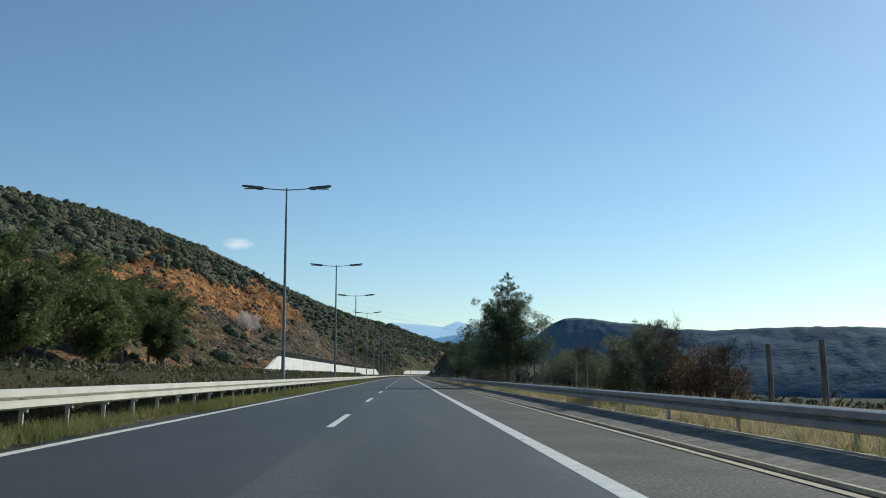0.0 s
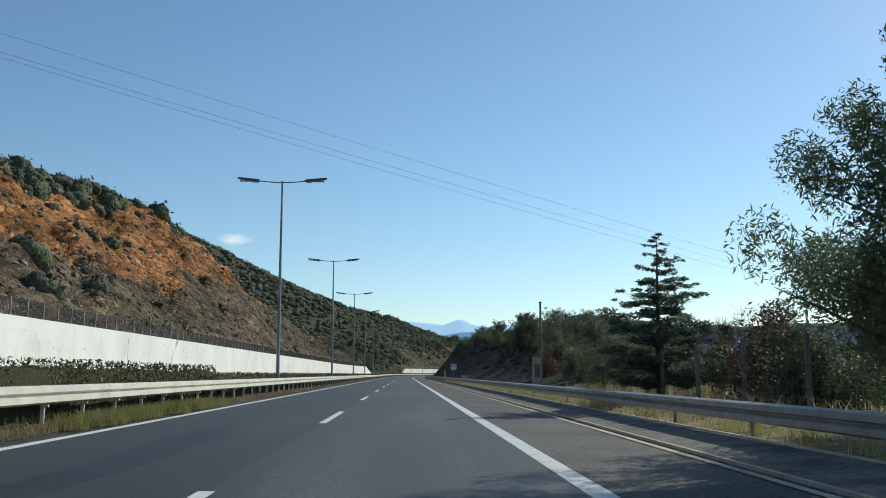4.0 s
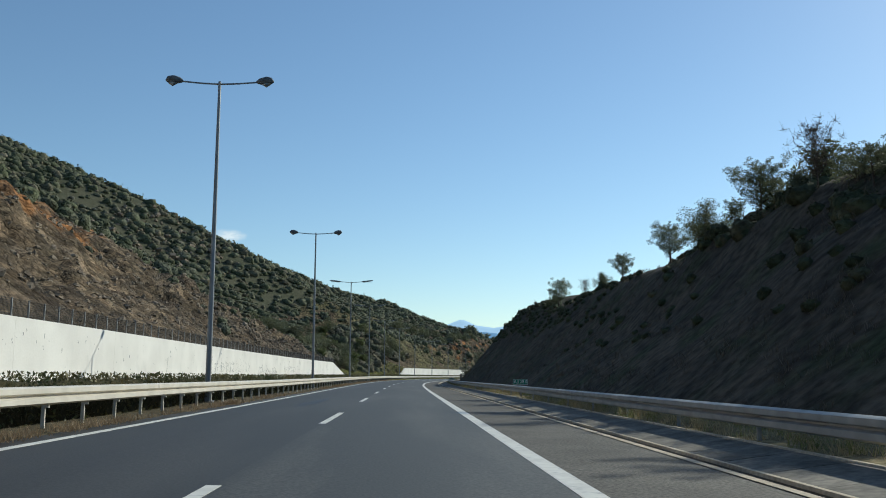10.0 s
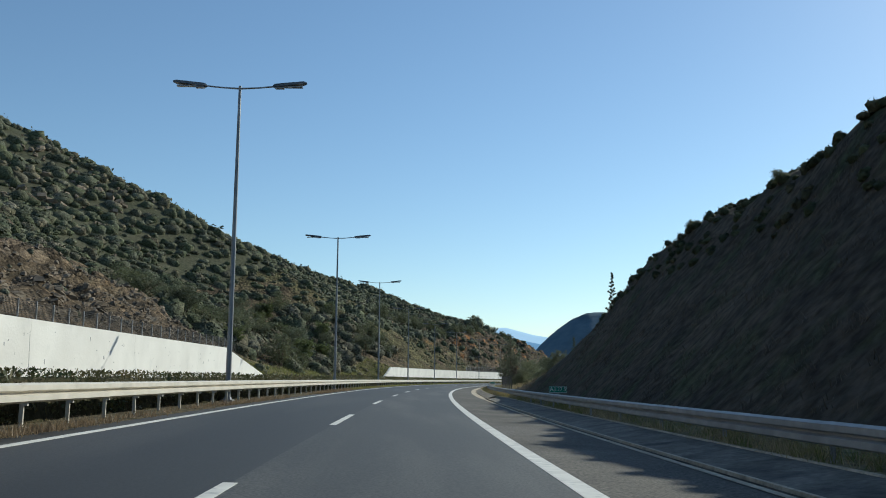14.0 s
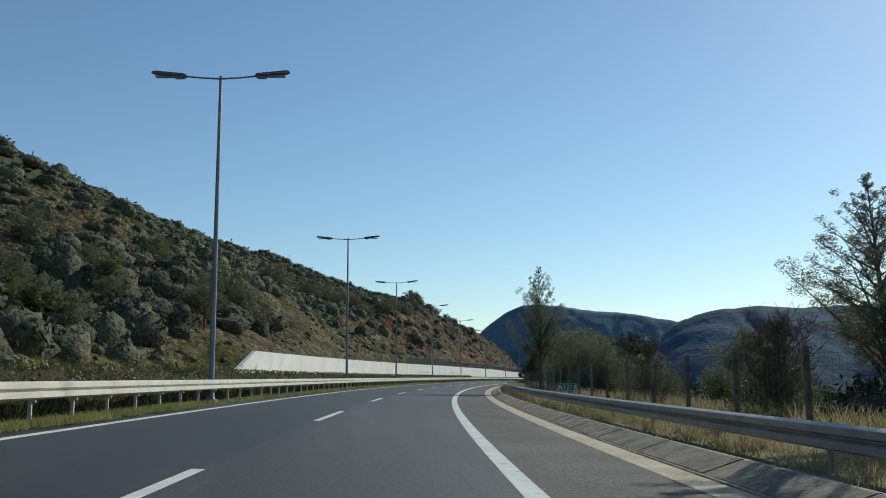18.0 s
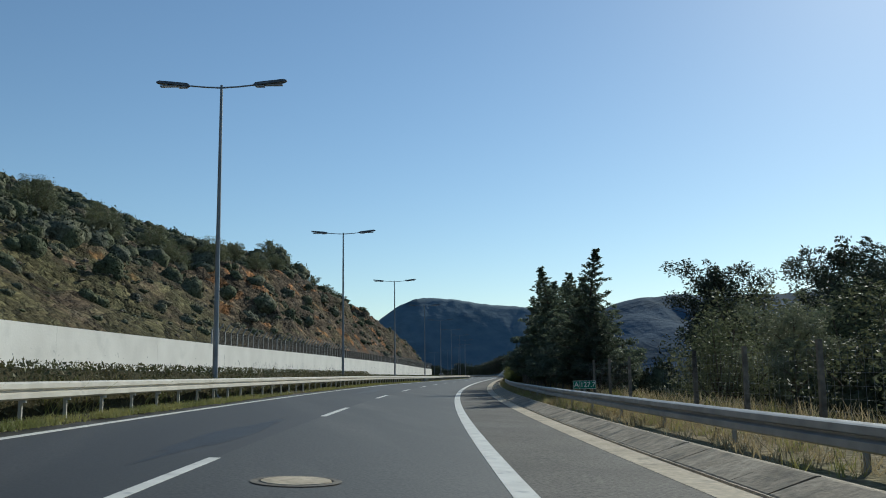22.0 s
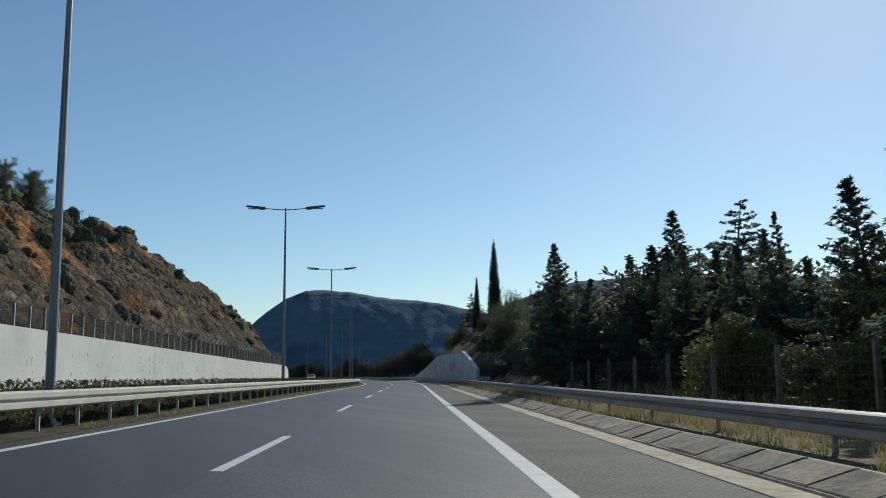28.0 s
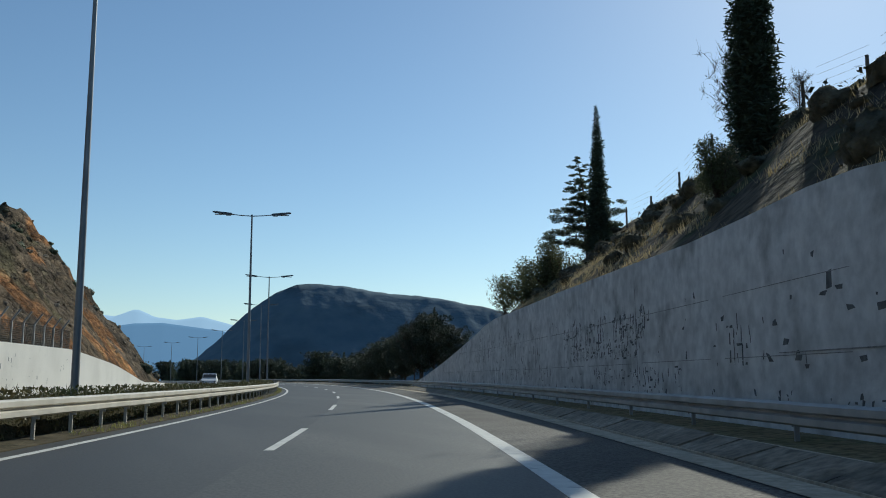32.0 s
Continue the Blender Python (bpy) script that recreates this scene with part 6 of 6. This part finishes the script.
wood_post = Shape().tube([(0, 0, -.2), (.01, 0, .8), (0, .02, 1.72)], [.07, .065, .06], 7).add([(-.04, -.04, 1.71), (.04, -.04, 1.71), (.04, .06, 1.725), (-.04, .06, 1.725)], [(0, 1, 2, 3)]).mesh("post")
strand = Shape()
for z in (.3, .6, .9, 1.2, 1.5):
    strand.box((-.004, 0, z - .003), (.003, 3.6, z + .003))
strand = strand.mesh("wire_mesh")
grid36 = wire_panel(3.6, 1.45, 14, 7, .0015)
zf_r = lambda s: z_right(np.array(s), np.array(7.5))
for a, b in ((19.4, 24.9), (43.7, 50.2)):
    fence(a, b, 8.2, lambda s: z_right(np.array(s), np.array(8.2)), 2.75, wood_post, strand, None, M["wood"], "old field fence of dark wooden posts and wire")
fence(52, 140, 7.9, lambda s: z_right(np.array(s), np.array(7.9)), 3.4, pale_post, grid36, None, M["concrete"], "field fence of pale concrete posts and wire mesh")
short_post = Shape().box((-.05, -.05, -.2), (.05, .05, 1.46), .85).mesh("post")
grid_low = wire_panel(3.7, 1.25, 14, 6, .0015)
fence(456, 606, 7.5, zf_r, 3.7, short_post, grid_low, None, M["concrete"], "field fence of pale concrete posts and wire mesh")
fence(607.7, 776, 7.4, zf_r, 3.7, short_post, grid_low, None, M["concrete"], "wire fence on pale posts before dark conifers")
fence(480, 552, -19.6, lambda s: .0, 2.4, pale_post, grid36, None, M["white_wall"], "pale-post wire fence below the scrub hillside")
fence(20, 112, -19.6, lambda s: .0, 3.6, pale_post, grid36, None, M["white_wall"], "pale-post wire fence below the pines")
crest_post = Shape().box((-.05, -.05, -.2), (.05, .05, 1.25), .9).mesh("post")
fence(826, 916, 16.2, lambda s: z_right(np.array(s), np.array(16.2)), 4.4, crest_post, strand, None, M["wood"], "thin post-and-wire fence along the slope crest")


# ---- signs and roadside things ----
def text_mesh(body, size):
    cu = bpy.data.curves.new("lettering", "FONT")
    cu.body, cu.size, cu.extrude, cu.align_x, cu.align_y = body, size, .002, "CENTER", "CENTER"
    tmp = bpy.data.objects.new("lettering", cu)
    me = bpy.data.meshes.new_from_object(tmp)
    bpy.data.objects.remove(tmp)
    me.name = "lettering"
    return me


def plate(x0, x1, z0, z1, y, t=.004):
    return Shape().box((x0, y - t, z0), (x1, y, z1))


def km_sign(s, number):
    e = holder("distance_sign", on_line(s, 6.0, zr(s, 4.3) + .15), "small green kilometre sign lettered A " + number, "road sign", "kilometre signs")
    part("post", Shape().box((-.03, 0, -.2), (.03, .04, .86)).mesh("post"), M["steel"], e)
    p = part("sign_plate", plate(-.39, .39, .58, .86, 0).mesh("sign_plate"), M["green"], e)
    b = Shape()
    for x0, x1, z0, z1 in ((-.38, .38, .845, .857), (-.38, .38, .583, .595), (-.385, -.373, .583, .857), (.373, .385, .583, .857), (-.165, -.153, .583, .857)):
        b.box((x0, -.007, z0), (x1, -.0045, z1))
    part("border", b.mesh("border"), M["white"], p)
    part("lettering", text_mesh("A", .25), M["white"], p, m=pose(-.27, -.008, .72, 90))
    part("lettering", text_mesh(number, .23), M["white"], p, m=pose(.11, -.008, .72, 90))


for s, n in ((103, "128.2"), (198, "128.1"), (311, "128.0"), (408, "127.9"), (508, "127.8"), (608.4, "127.7"), (704, "127.6"), (800.5, "127.5")):
    km_sign(s, n)

e = holder("telephone_sign", on_line(239.3, 7.0, .15), "square white emergency telephone sign with green border", "road sign")
part("post", Shape().box((-.035, 0, -.3), (.035, .07, 2.4)).mesh("post"), M["steel"], e)
p = part("sign_plate", plate(-.46, .46, 1.5, 2.42, 0, .012).mesh("sign_plate"), M["green"], e)
part("panel", plate(-.37, .37, 1.59, 2.33, -.0125, .003).mesh("panel"), M["white"], p)
part("border", Shape().box((-.46, -.016, 1.5), (.46, -.0125, 1.52)).box((-.46, -.016, 2.4), (.46, -.0125, 2.42)).box((-.46, -.016, 1.52), (-.44, -.0125, 2.4)).box((.44, -.016, 1.52), (.46, -.0125, 2.4)).mesh("border"), M["white"], p)
hs = Shape()
arc = [(-.22 + .26 * (1 - math.cos(a)), 2.16 - .30 * math.sin(a)) for a in np.linspace(0, 1.45, 8)]
V = []
for i, (x, z) in enumerate(arc):
    w = .085 if i in (0, 1, 6, 7) else .045
    V += [(x - w, -.019, z), (x + w, -.019, z + .02), (x + w, -.0165, z + .02), (x - w, -.0165, z)]
hs.add(V, [(i * 4 + j, i * 4 + (j + 1) % 4, i * 4 + 4 + (j + 1) % 4, i * 4 + 4 + j) for i in range(7) for j in range(4)] + [(3, 2, 1, 0), (28, 29, 30, 31)])
part("phone_symbol", hs.mesh("phone_symbol"), M["black"], p)
bars = Shape()
for i in range(4):
    bars.box((.02 + i * .08, -.0185, 2.05), (.08 + i * .08, -.0165, 2.16))
part("writing_bars", bars.mesh("writing_bars"), M["black"], p)

e = holder("telephone_post", on_line(250, 6.2, .1), "faded yellow emergency telephone column with a blue telephone mark", "emergency phone")
part("column", Shape().box((-.14, -.12, -.2), (.14, .12, 1.55), .96).mesh("column"), M["yellow"], e)
part("cap", Shape().box((-.145, -.125, 1.55), (.145, .125, 1.60), .9).mesh("cap"), M["yellow"], e)
part("phone_mark", Shape().box((.01, -.126, 1.16), (.045, -.118, 1.38)).box((-.05, -.126, 1.34), (.02, -.118, 1.39)).box((-.05, -.126, 1.14), (.02, -.118, 1.19)).mesh("phone_mark"), M["blue"], e, "blue telephone symbol")

e = holder("service_pillar", on_line(164.6, 8.5, .0), "pale concrete service pillar with a small steel door", "utility box")
part("body", Shape().box((-.27, -.2, -.3), (.27, .2, 2.2), .97).mesh("body"), M["edge"], e)
part("cap", Shape().box((-.32, -.25, 2.2), (.32, .25, 2.3), .9).mesh("cap"), M["concrete"], e)
part("door", Shape().box((-.17, -.222, .9), (.17, -.2, 1.7)).mesh("door"), M["lamp_grey"], e)
e = holder("utility_pole", on_line(165.4, 8.9, .0), "thin dark wooden utility pole behind the barrier", "utility pole")
part("pole", Shape().tube([(0, 0, -.4), (.01, 0, 3), (0, 0, 5.8)], [.09, .08, .065], 8).mesh("pole", True), M["wood"], e)
part("cap", Shape().box((-.09, -.09, 5.8), (.09, .09, 5.86), .7).mesh("cap"), M["lamp_grey"], e)

for s, u in ((587.2, -.5), (578.5, -.2)):
    e = holder("manhole_cover", on_line(s, u, zr(s, u)), "pale worn iron manhole cover set in the lane", "manhole cover")
    e.matrix_world = e.matrix_world @ pose(0, 0, 0, 0, math.degrees(math.atan(float(cross(s)))), 0)
    ring = [(math.cos(2 * math.pi * i / 24), math.sin(2 * math.pi * i / 24)) for i in range(24)]
    me = bpy.data.meshes.new("lid")
    me.from_pydata([(x * .36, y * .36, .016) for x, y in ring] + [(x * .37, y * .37, -.01) for x, y in ring], [], [tuple(range(24))] + [(i, i + 24, (i + 1) % 24 + 24, (i + 1) % 24) for i in range(24)])
    part("lid", me, M["edge"], e)
    sh = Shape()
    for i in range(24):
        a, b = ring[i], ring[(i + 1) % 24]
        sh.add([(a[0] * .385, a[1] * .385, .012), (b[0] * .385, b[1] * .385, .012), (b[0] * .47, b[1] * .47, .010), (a[0] * .47, a[1] * .47, .010)], [(3, 2, 1, 0)])
    part("frame", sh.mesh("frame"), M["concrete"], e)

for s in (116.5, 231, 372, 405, 455, 640, 690, 765):
    e = holder("wall_box", on_line(s, -18.85, .45), "small grey junction box on the white wall", "junction box")
    part("case", Shape().box((-.05, -.22, 0), (.06, .22, .32), .95).mesh("case"), M["lamp_grey"], e)
    part("cover", Shape().box((.06, -.18, .04), (.075, .18, .28)).mesh("cover"), M["stone"], e)


# ---- scuffs, cracks and unreadable scrawl on the walls ----
def wall_marks(parent, name, items, u, side, material):
    """items: s, z, length, height, lean. Thin plates just proud of the wall."""
    inv = parent.matrix_world.inverted()
    V, F = [], []
    for i, (s, z, l, h, lean) in enumerate(items):
        ja, jb = rng.uniform(-1, 1, 4) * min(.45, .05 / l), rng.uniform(-1, 1, 4) * min(.22, .04 / h)
        for k, du in ((0, .0), (1, .006)):
            for a, b in ((-.5 + ja[0], -.5 + jb[0]), (.5 + ja[1], -.5 + jb[1]), (.5 + ja[2], .5 + jb[2]), (-.5 + ja[3], .5 + jb[3])):
                V.append(inv @ at(s + a * l + b * h * lean, u + side * du, z + b * h))
        o = 8 * i
        F += [(o + 4, o + 5, o + 6, o + 7), (o, o + 1, o + 5, o + 4), (o + 1, o + 2, o + 6, o + 5), (o + 2, o + 3, o + 7, o + 6), (o + 3, o, o + 4, o + 7)]
    ob = part(name, quick_mesh(name, np.array(V), np.array(F)), material, parent)
    return tagged(ob, "", "", kind="stuff")


def scrawl(s0, s1, z, h, n):
    """Rows of broken strokes left by old lettering that can no longer be read."""
    out = []
    gap = 0
    for i in range(n * 2):
        s = s0 + (s1 - s0) * (i + rng.uniform(-.2, .2)) / (n * 2)
        gap = gap - 1 if gap > 0 else (int(rng.integers(1, 4)) if rng.uniform() < .12 else 0)
        if gap:
            continue
        w, lo, hi = rng.uniform(.02, .065), -.5 + .15 * rng.uniform(), .5 - .25 * rng.uniform() ** 2
        q = lo
        while q < hi:
            l = rng.uniform(.06, .42) ** 1.1
            if rng.uniform() < .6:
                out.append((s + rng.normal(0, .02), z + (q + l / 2) * h, w * rng.uniform(.6, 1.3), l * h * 1.05, rng.normal(0, .16)))
            q += l + rng.uniform(.02, .12)
        if rng.uniform() < .35:
            out.append((s + .1, z + rng.choice((-.45, 0, .45)) * h + rng.normal(0, .03), rng.uniform(.1, .26), rng.uniform(.03, .06), 0))
    return out


def specks(n, s0, s1, z0, z1, big=.3):
    return [(rng.uniform(s0, s1), rng.uniform(z0, z1), rng.uniform(.02, .07) * (1 + 2 * rng.uniform() ** 6), .03 + big * .7 * rng.uniform() ** 2.5, rng.normal(0, .25)) for _ in range(n)]


cracks = lambda ss, h: [(s, h / 2, .03, h * rng.uniform(.6, .98), rng.normal(0, .05)) for s in ss]
wall_marks(wall_a, "paint_marks", scrawl(352, 372, 1.9, 1.0, 30) + scrawl(378, 392, 1.7, .9, 22) + scrawl(398, 409, 2.0, .8, 16) + cracks((168, 226, 287, 352, 413), 3.6), -18.9, 1, M["stain"])
wall_marks(wall_a, "wall_scuffs", specks(420, 140, 450, .5, 3.4), -18.9, 1, M["scuff"])
wall_marks(wall_a, "weathering", [(s, rng.uniform(.8, 2.0), .035, 1.2, rng.normal(0, .25)) for s in (252, 281, 283, 305, 336, 383, 386)], -18.9, 1, M["stain"])
wall_marks(wall_b, "paint_marks", scrawl(664, 684, 1.75, 1.15, 40) + scrawl(700, 712, 1.8, .8, 20) + scrawl(640, 655, 1.6, .9, 18) + scrawl(560, 572, 1.6, .8, 10) + cracks((603, 655, 686.5, 742, 765, 800, 838), 3.4), -18.9, 1, M["stain"])
wall_marks(wall_b, "wall_scuffs", specks(700, 590, 895, .4, 2.6, .4), -18.9, 1, M["scuff"])
wall_marks(wall_b, "weathering", specks(160, 600, 890, .5, 1.8, .5), -18.9, 1, M["stain"])
wall_marks(wall_c, "paint_marks", scrawl(856.8, 867.4, 2.5, .75, 50) + scrawl(857.5, 866.5, 1.85, .45, 36) + scrawl(854.2, 863, 1.05, .5, 22) + scrawl(850.3, 852.2, 1.7, .9, 5) + scrawl(872, 892, 2.6, 1.3, 22) + scrawl(870, 886, 1.2, .6, 18), 6.95, -1, M["stain"])
wall_marks(wall_c, "peeling_paint", specks(260, 836, 920, .4, 3.4, .3) + specks(260, 826, 900, .25, .8, .25), 6.95, -1, M["stain"])
wall_marks(wall_c, "form_joints", [(s, z + rng.normal(0, .01), 5.2, .014, 0) for s in np.arange(849, 905, 6) for z in (1.45, 2.75)] + cracks((858, 873, 888), 3.9) + [(831, 1.25, .06, 2.2, -.12), (836, 1.45, 9, .02, 0), (845, 1.5, 8, .02, 0)], 6.95, -1, M["scuff"])
wall_marks(wall_c, "broken_plaster", [(rng.uniform(826, 850), rng.uniform(1.2, 2.6), rng.uniform(.06, .26), rng.uniform(.04, .14), rng.normal(0, .6)) for _ in range(34)], 6.95, -1, M["stain"])

# ---- a white car on the far carriageway ----
e = holder("car", on_line(936, -13.6, .12, 180), "white hatchback on the opposite carriageway", "car")


def loft(rows):
    V = [p for r in rows for p in r]
    k = len(rows[0])
    F = [(i * k + j, i * k + (j + 1) % k, (i + 1) * k + (j + 1) % k, (i + 1) * k + j) for i in range(len(rows) - 1) for j in range(k)]
    sh = Shape().add(V, F)
    return sh.add(rows[0], [tuple(range(k))[::-1]] if k == 4 else np.zeros((0, 4), int)).add(rows[-1], [tuple(range(k))] if k == 4 else np.zeros((0, 4), int))


ring4 = lambda y, w, z0, z1: [(-w, y, z0), (w, y, z0), (w * .94, y, z1), (-w * .94, y, z1)]
body = part("body", loft([ring4(-2.0, .74, .32, .62), ring4(-1.9, .84, .2, .82), ring4(-1.0, .87, .18, .92), ring4(.6, .87, .18, .92), ring4(1.6, .85, .2, .84), ring4(2.0, .74, .3, .68)]).mesh("body"), M["white"], e)
part("cabin", loft([ring4(-1.75, .78, .84, .9), ring4(-1.35, .72, .9, 1.4), ring4(.1, .72, .9, 1.46), ring4(.95, .78, .9, .96)]).mesh("cabin"), M["white"], e)
part("windscreen", Shape().add([(-.62, .2, 1.40), (.62, .2, 1.40), (.7, .9, 1.0), (-.7, .9, 1.0)], [(0, 1, 2, 3)]).mesh("windscreen"), M["black"], e)
for d in (-1, 1):
    part("side_window", Shape().add([(d * .735, -1.2, 1.0), (d * .745, .6, 1.0), (d * .70, .1, 1.36), (d * .70, -1.1, 1.34)], [(0, 1, 2, 3)]).mesh("side_window"), M["black"], e)
    part("headlight", Shape().box((d * .62 - .12, 1.93, .55), (d * .62 + .12, 2.01, .68)).mesh("headlight"), M["lamp_glass"], e)
    for y in (-1.25, 1.3):
        wh = part("wheel", Shape().tube([(d * .72, y, .3), (d * .90, y, .3)], [.3, .3], 14).mesh("wheel"), M["black"], e)
        part("rim", Shape().tube([(d * .89, y, .3), (d * .905, y, .3)], [.19, .17], 10).mesh("rim"), M["steel"], wh)

# ---- a scrap of cloud over the ridge ----
cm = bpy.data.materials.new("thin_cloud")
cm.use_nodes = True
n, l = cm.node_tree.nodes, cm.node_tree.links
n.remove(n["Principled BSDF"])
tc, gr, nz, mu, rp2 = n.new("ShaderNodeTexCoord"), n.new("ShaderNodeTexGradient"), n.new("ShaderNodeTexNoise"), n.new("ShaderNodeMath"), n.new("ShaderNodeMapRange")
gr.gradient_type = "SPHERICAL"
nz.inputs["Scale"].default_value, nz.inputs["Detail"].default_value = 2.2, 5
mp = n.new("ShaderNodeMapping")
l.new(tc.outputs["Object"], gr.inputs[0])
l.new(tc.outputs["Object"], nz.inputs["Vector"])
mu.operation = "MULTIPLY"
l.new(gr.outputs["Fac"], mu.inputs[0])
l.new(nz.outputs[0], mu.inputs[1])
rp2.inputs["From Min"].default_value, rp2.inputs["From Max"].default_value, rp2.inputs["To Max"].default_value = .08, .42, .75
l.new(mu.outputs[0], rp2.inputs[0])
tr, em, mx = n.new("ShaderNodeBsdfTransparent"), n.new("ShaderNodeEmission"), n.new("ShaderNodeMixShader")
em.inputs[0].default_value, em.inputs[1].default_value = (.80, .82, .85, 1), .85
l.new(rp2.outputs[0], mx.inputs[0])
l.new(tr.outputs[0], mx.inputs[1])
l.new(em.outputs[0], mx.inputs[2])
l.new(mx.outputs[0], n["Material Output"].inputs[0])
cl = part("cloud_backdrop", Shape().add([(-1, 0, -1), (1, 0, -1), (1, 0, 1), (-1, 0, 1)], [(0, 1, 2, 3)]).mesh("cloud_backdrop"), cm)
az = radians(-10.6)
cl.matrix_world = pose(4600 * math.sin(az), 4600 * math.cos(az), 4600 * math.tan(radians(8.15)), 0, 0, 10.6) @ Matrix.Diagonal((105, 1, 42, 1))
tagged(cl, "small faint white cloud above the ridge", "sky", kind="structure")

# ---- sloping gutter slabs, the nearest as pieces ----
SLAB = 1.5
slab_v = [(-.49, 0, -.08), (.52, 0, .035), (.52, 0, .13), (-.49, 0, .0)]
slab = Shape().add([(x, y, z) for y in (.008, SLAB - .008) for x, _, z in slab_v], [(3, 2, 1, 0), (4, 5, 6, 7), (0, 1, 5, 4), (1, 2, 6, 5), (2, 3, 7, 6), (3, 0, 4, 7)]).mesh("gutter_slab")
slab.materials.append(M["concrete"])
far_slabs = Shape()
base_v = np.array([v.co for v in slab.vertices])
base_f = np.array([p.vertices[:] for p in slab.polygons])
for i in range(-20, 287):
    s = i * SLAB
    m = on_line(s + SLAB / 2, 4.83, zr(s, 4.3) + .012) @ pose(0, -SLAB / 2, 0, float(vnoise(np.array(i * .77), np.array(.5))) * .25, 0, 0)
    a = np.array(m)
    far_slabs.add(base_v @ a[:3, :3].T + a[:3, 3], base_f)
# narrower, steeper slabs with open joints further on
LONG = 1.17
slab_v = [(-.28, -.08), (.30, .05), (.30, .185), (.24, .185), (-.26, .02), (-.28, .0)]
k = len(slab_v)
slab_f = [tuple(range(k))[::-1], tuple(range(k, 2 * k))] + [(j, (j + 1) % k, k + (j + 1) % k, k + j) for j in range(k)]


def slab_mesh(g0, g1):
    me = bpy.data.meshes.new("gutter_slab")
    me.from_pydata([(x, y, z) for y in (g0, LONG - g1) for x, z in slab_v], [], slab_f)
    me.materials.append(M["slab"])
    return me


SLABS = [slab_mesh(.03, .002), slab_mesh(.002, .002), slab_mesh(.002, .03), slab_mesh(.02, .025)]
rest = [[], []]
for i in range(368, 900):
    s = i * LONG + .8
    loose = float(np.interp(s, [640, 665], [.25, 1]))
    me = SLABS[3 if s > 652 else i % 3]
    r = [float(vnoise(np.array(i * .77 + 31 * j), np.array(.5 + j))) for j in range(4)]
    m = on_line(s + LONG / 2, 4.56 + .03 * loose * r[0], zr(s, 4.3) + .012 + .012 * loose * r[3]) @ pose(0, -LONG / 2, 0, 1.2 * loose * r[1], 4.0 * loose * r[2], 1.2 * loose * r[0])
    if 555 <= s < 862:
        part("gutter_slab", me, None, gut, m=m)
    else:
        o = len(rest[0])
        rest[0] += [m @ v.co for v in me.vertices]
        rest[1] += [tuple(o + q for q in f) for f in slab_f]
me = bpy.data.meshes.new("gutter_slabs")
me.from_pydata(rest[0], [], rest[1])
tagged(part("gutter_slabs", me, M["slab"], gut), kind="stuff")
tagged(part("gutter_slabs", far_slabs.mesh("gutter_slabs"), M["concrete"], gut), kind="stuff")
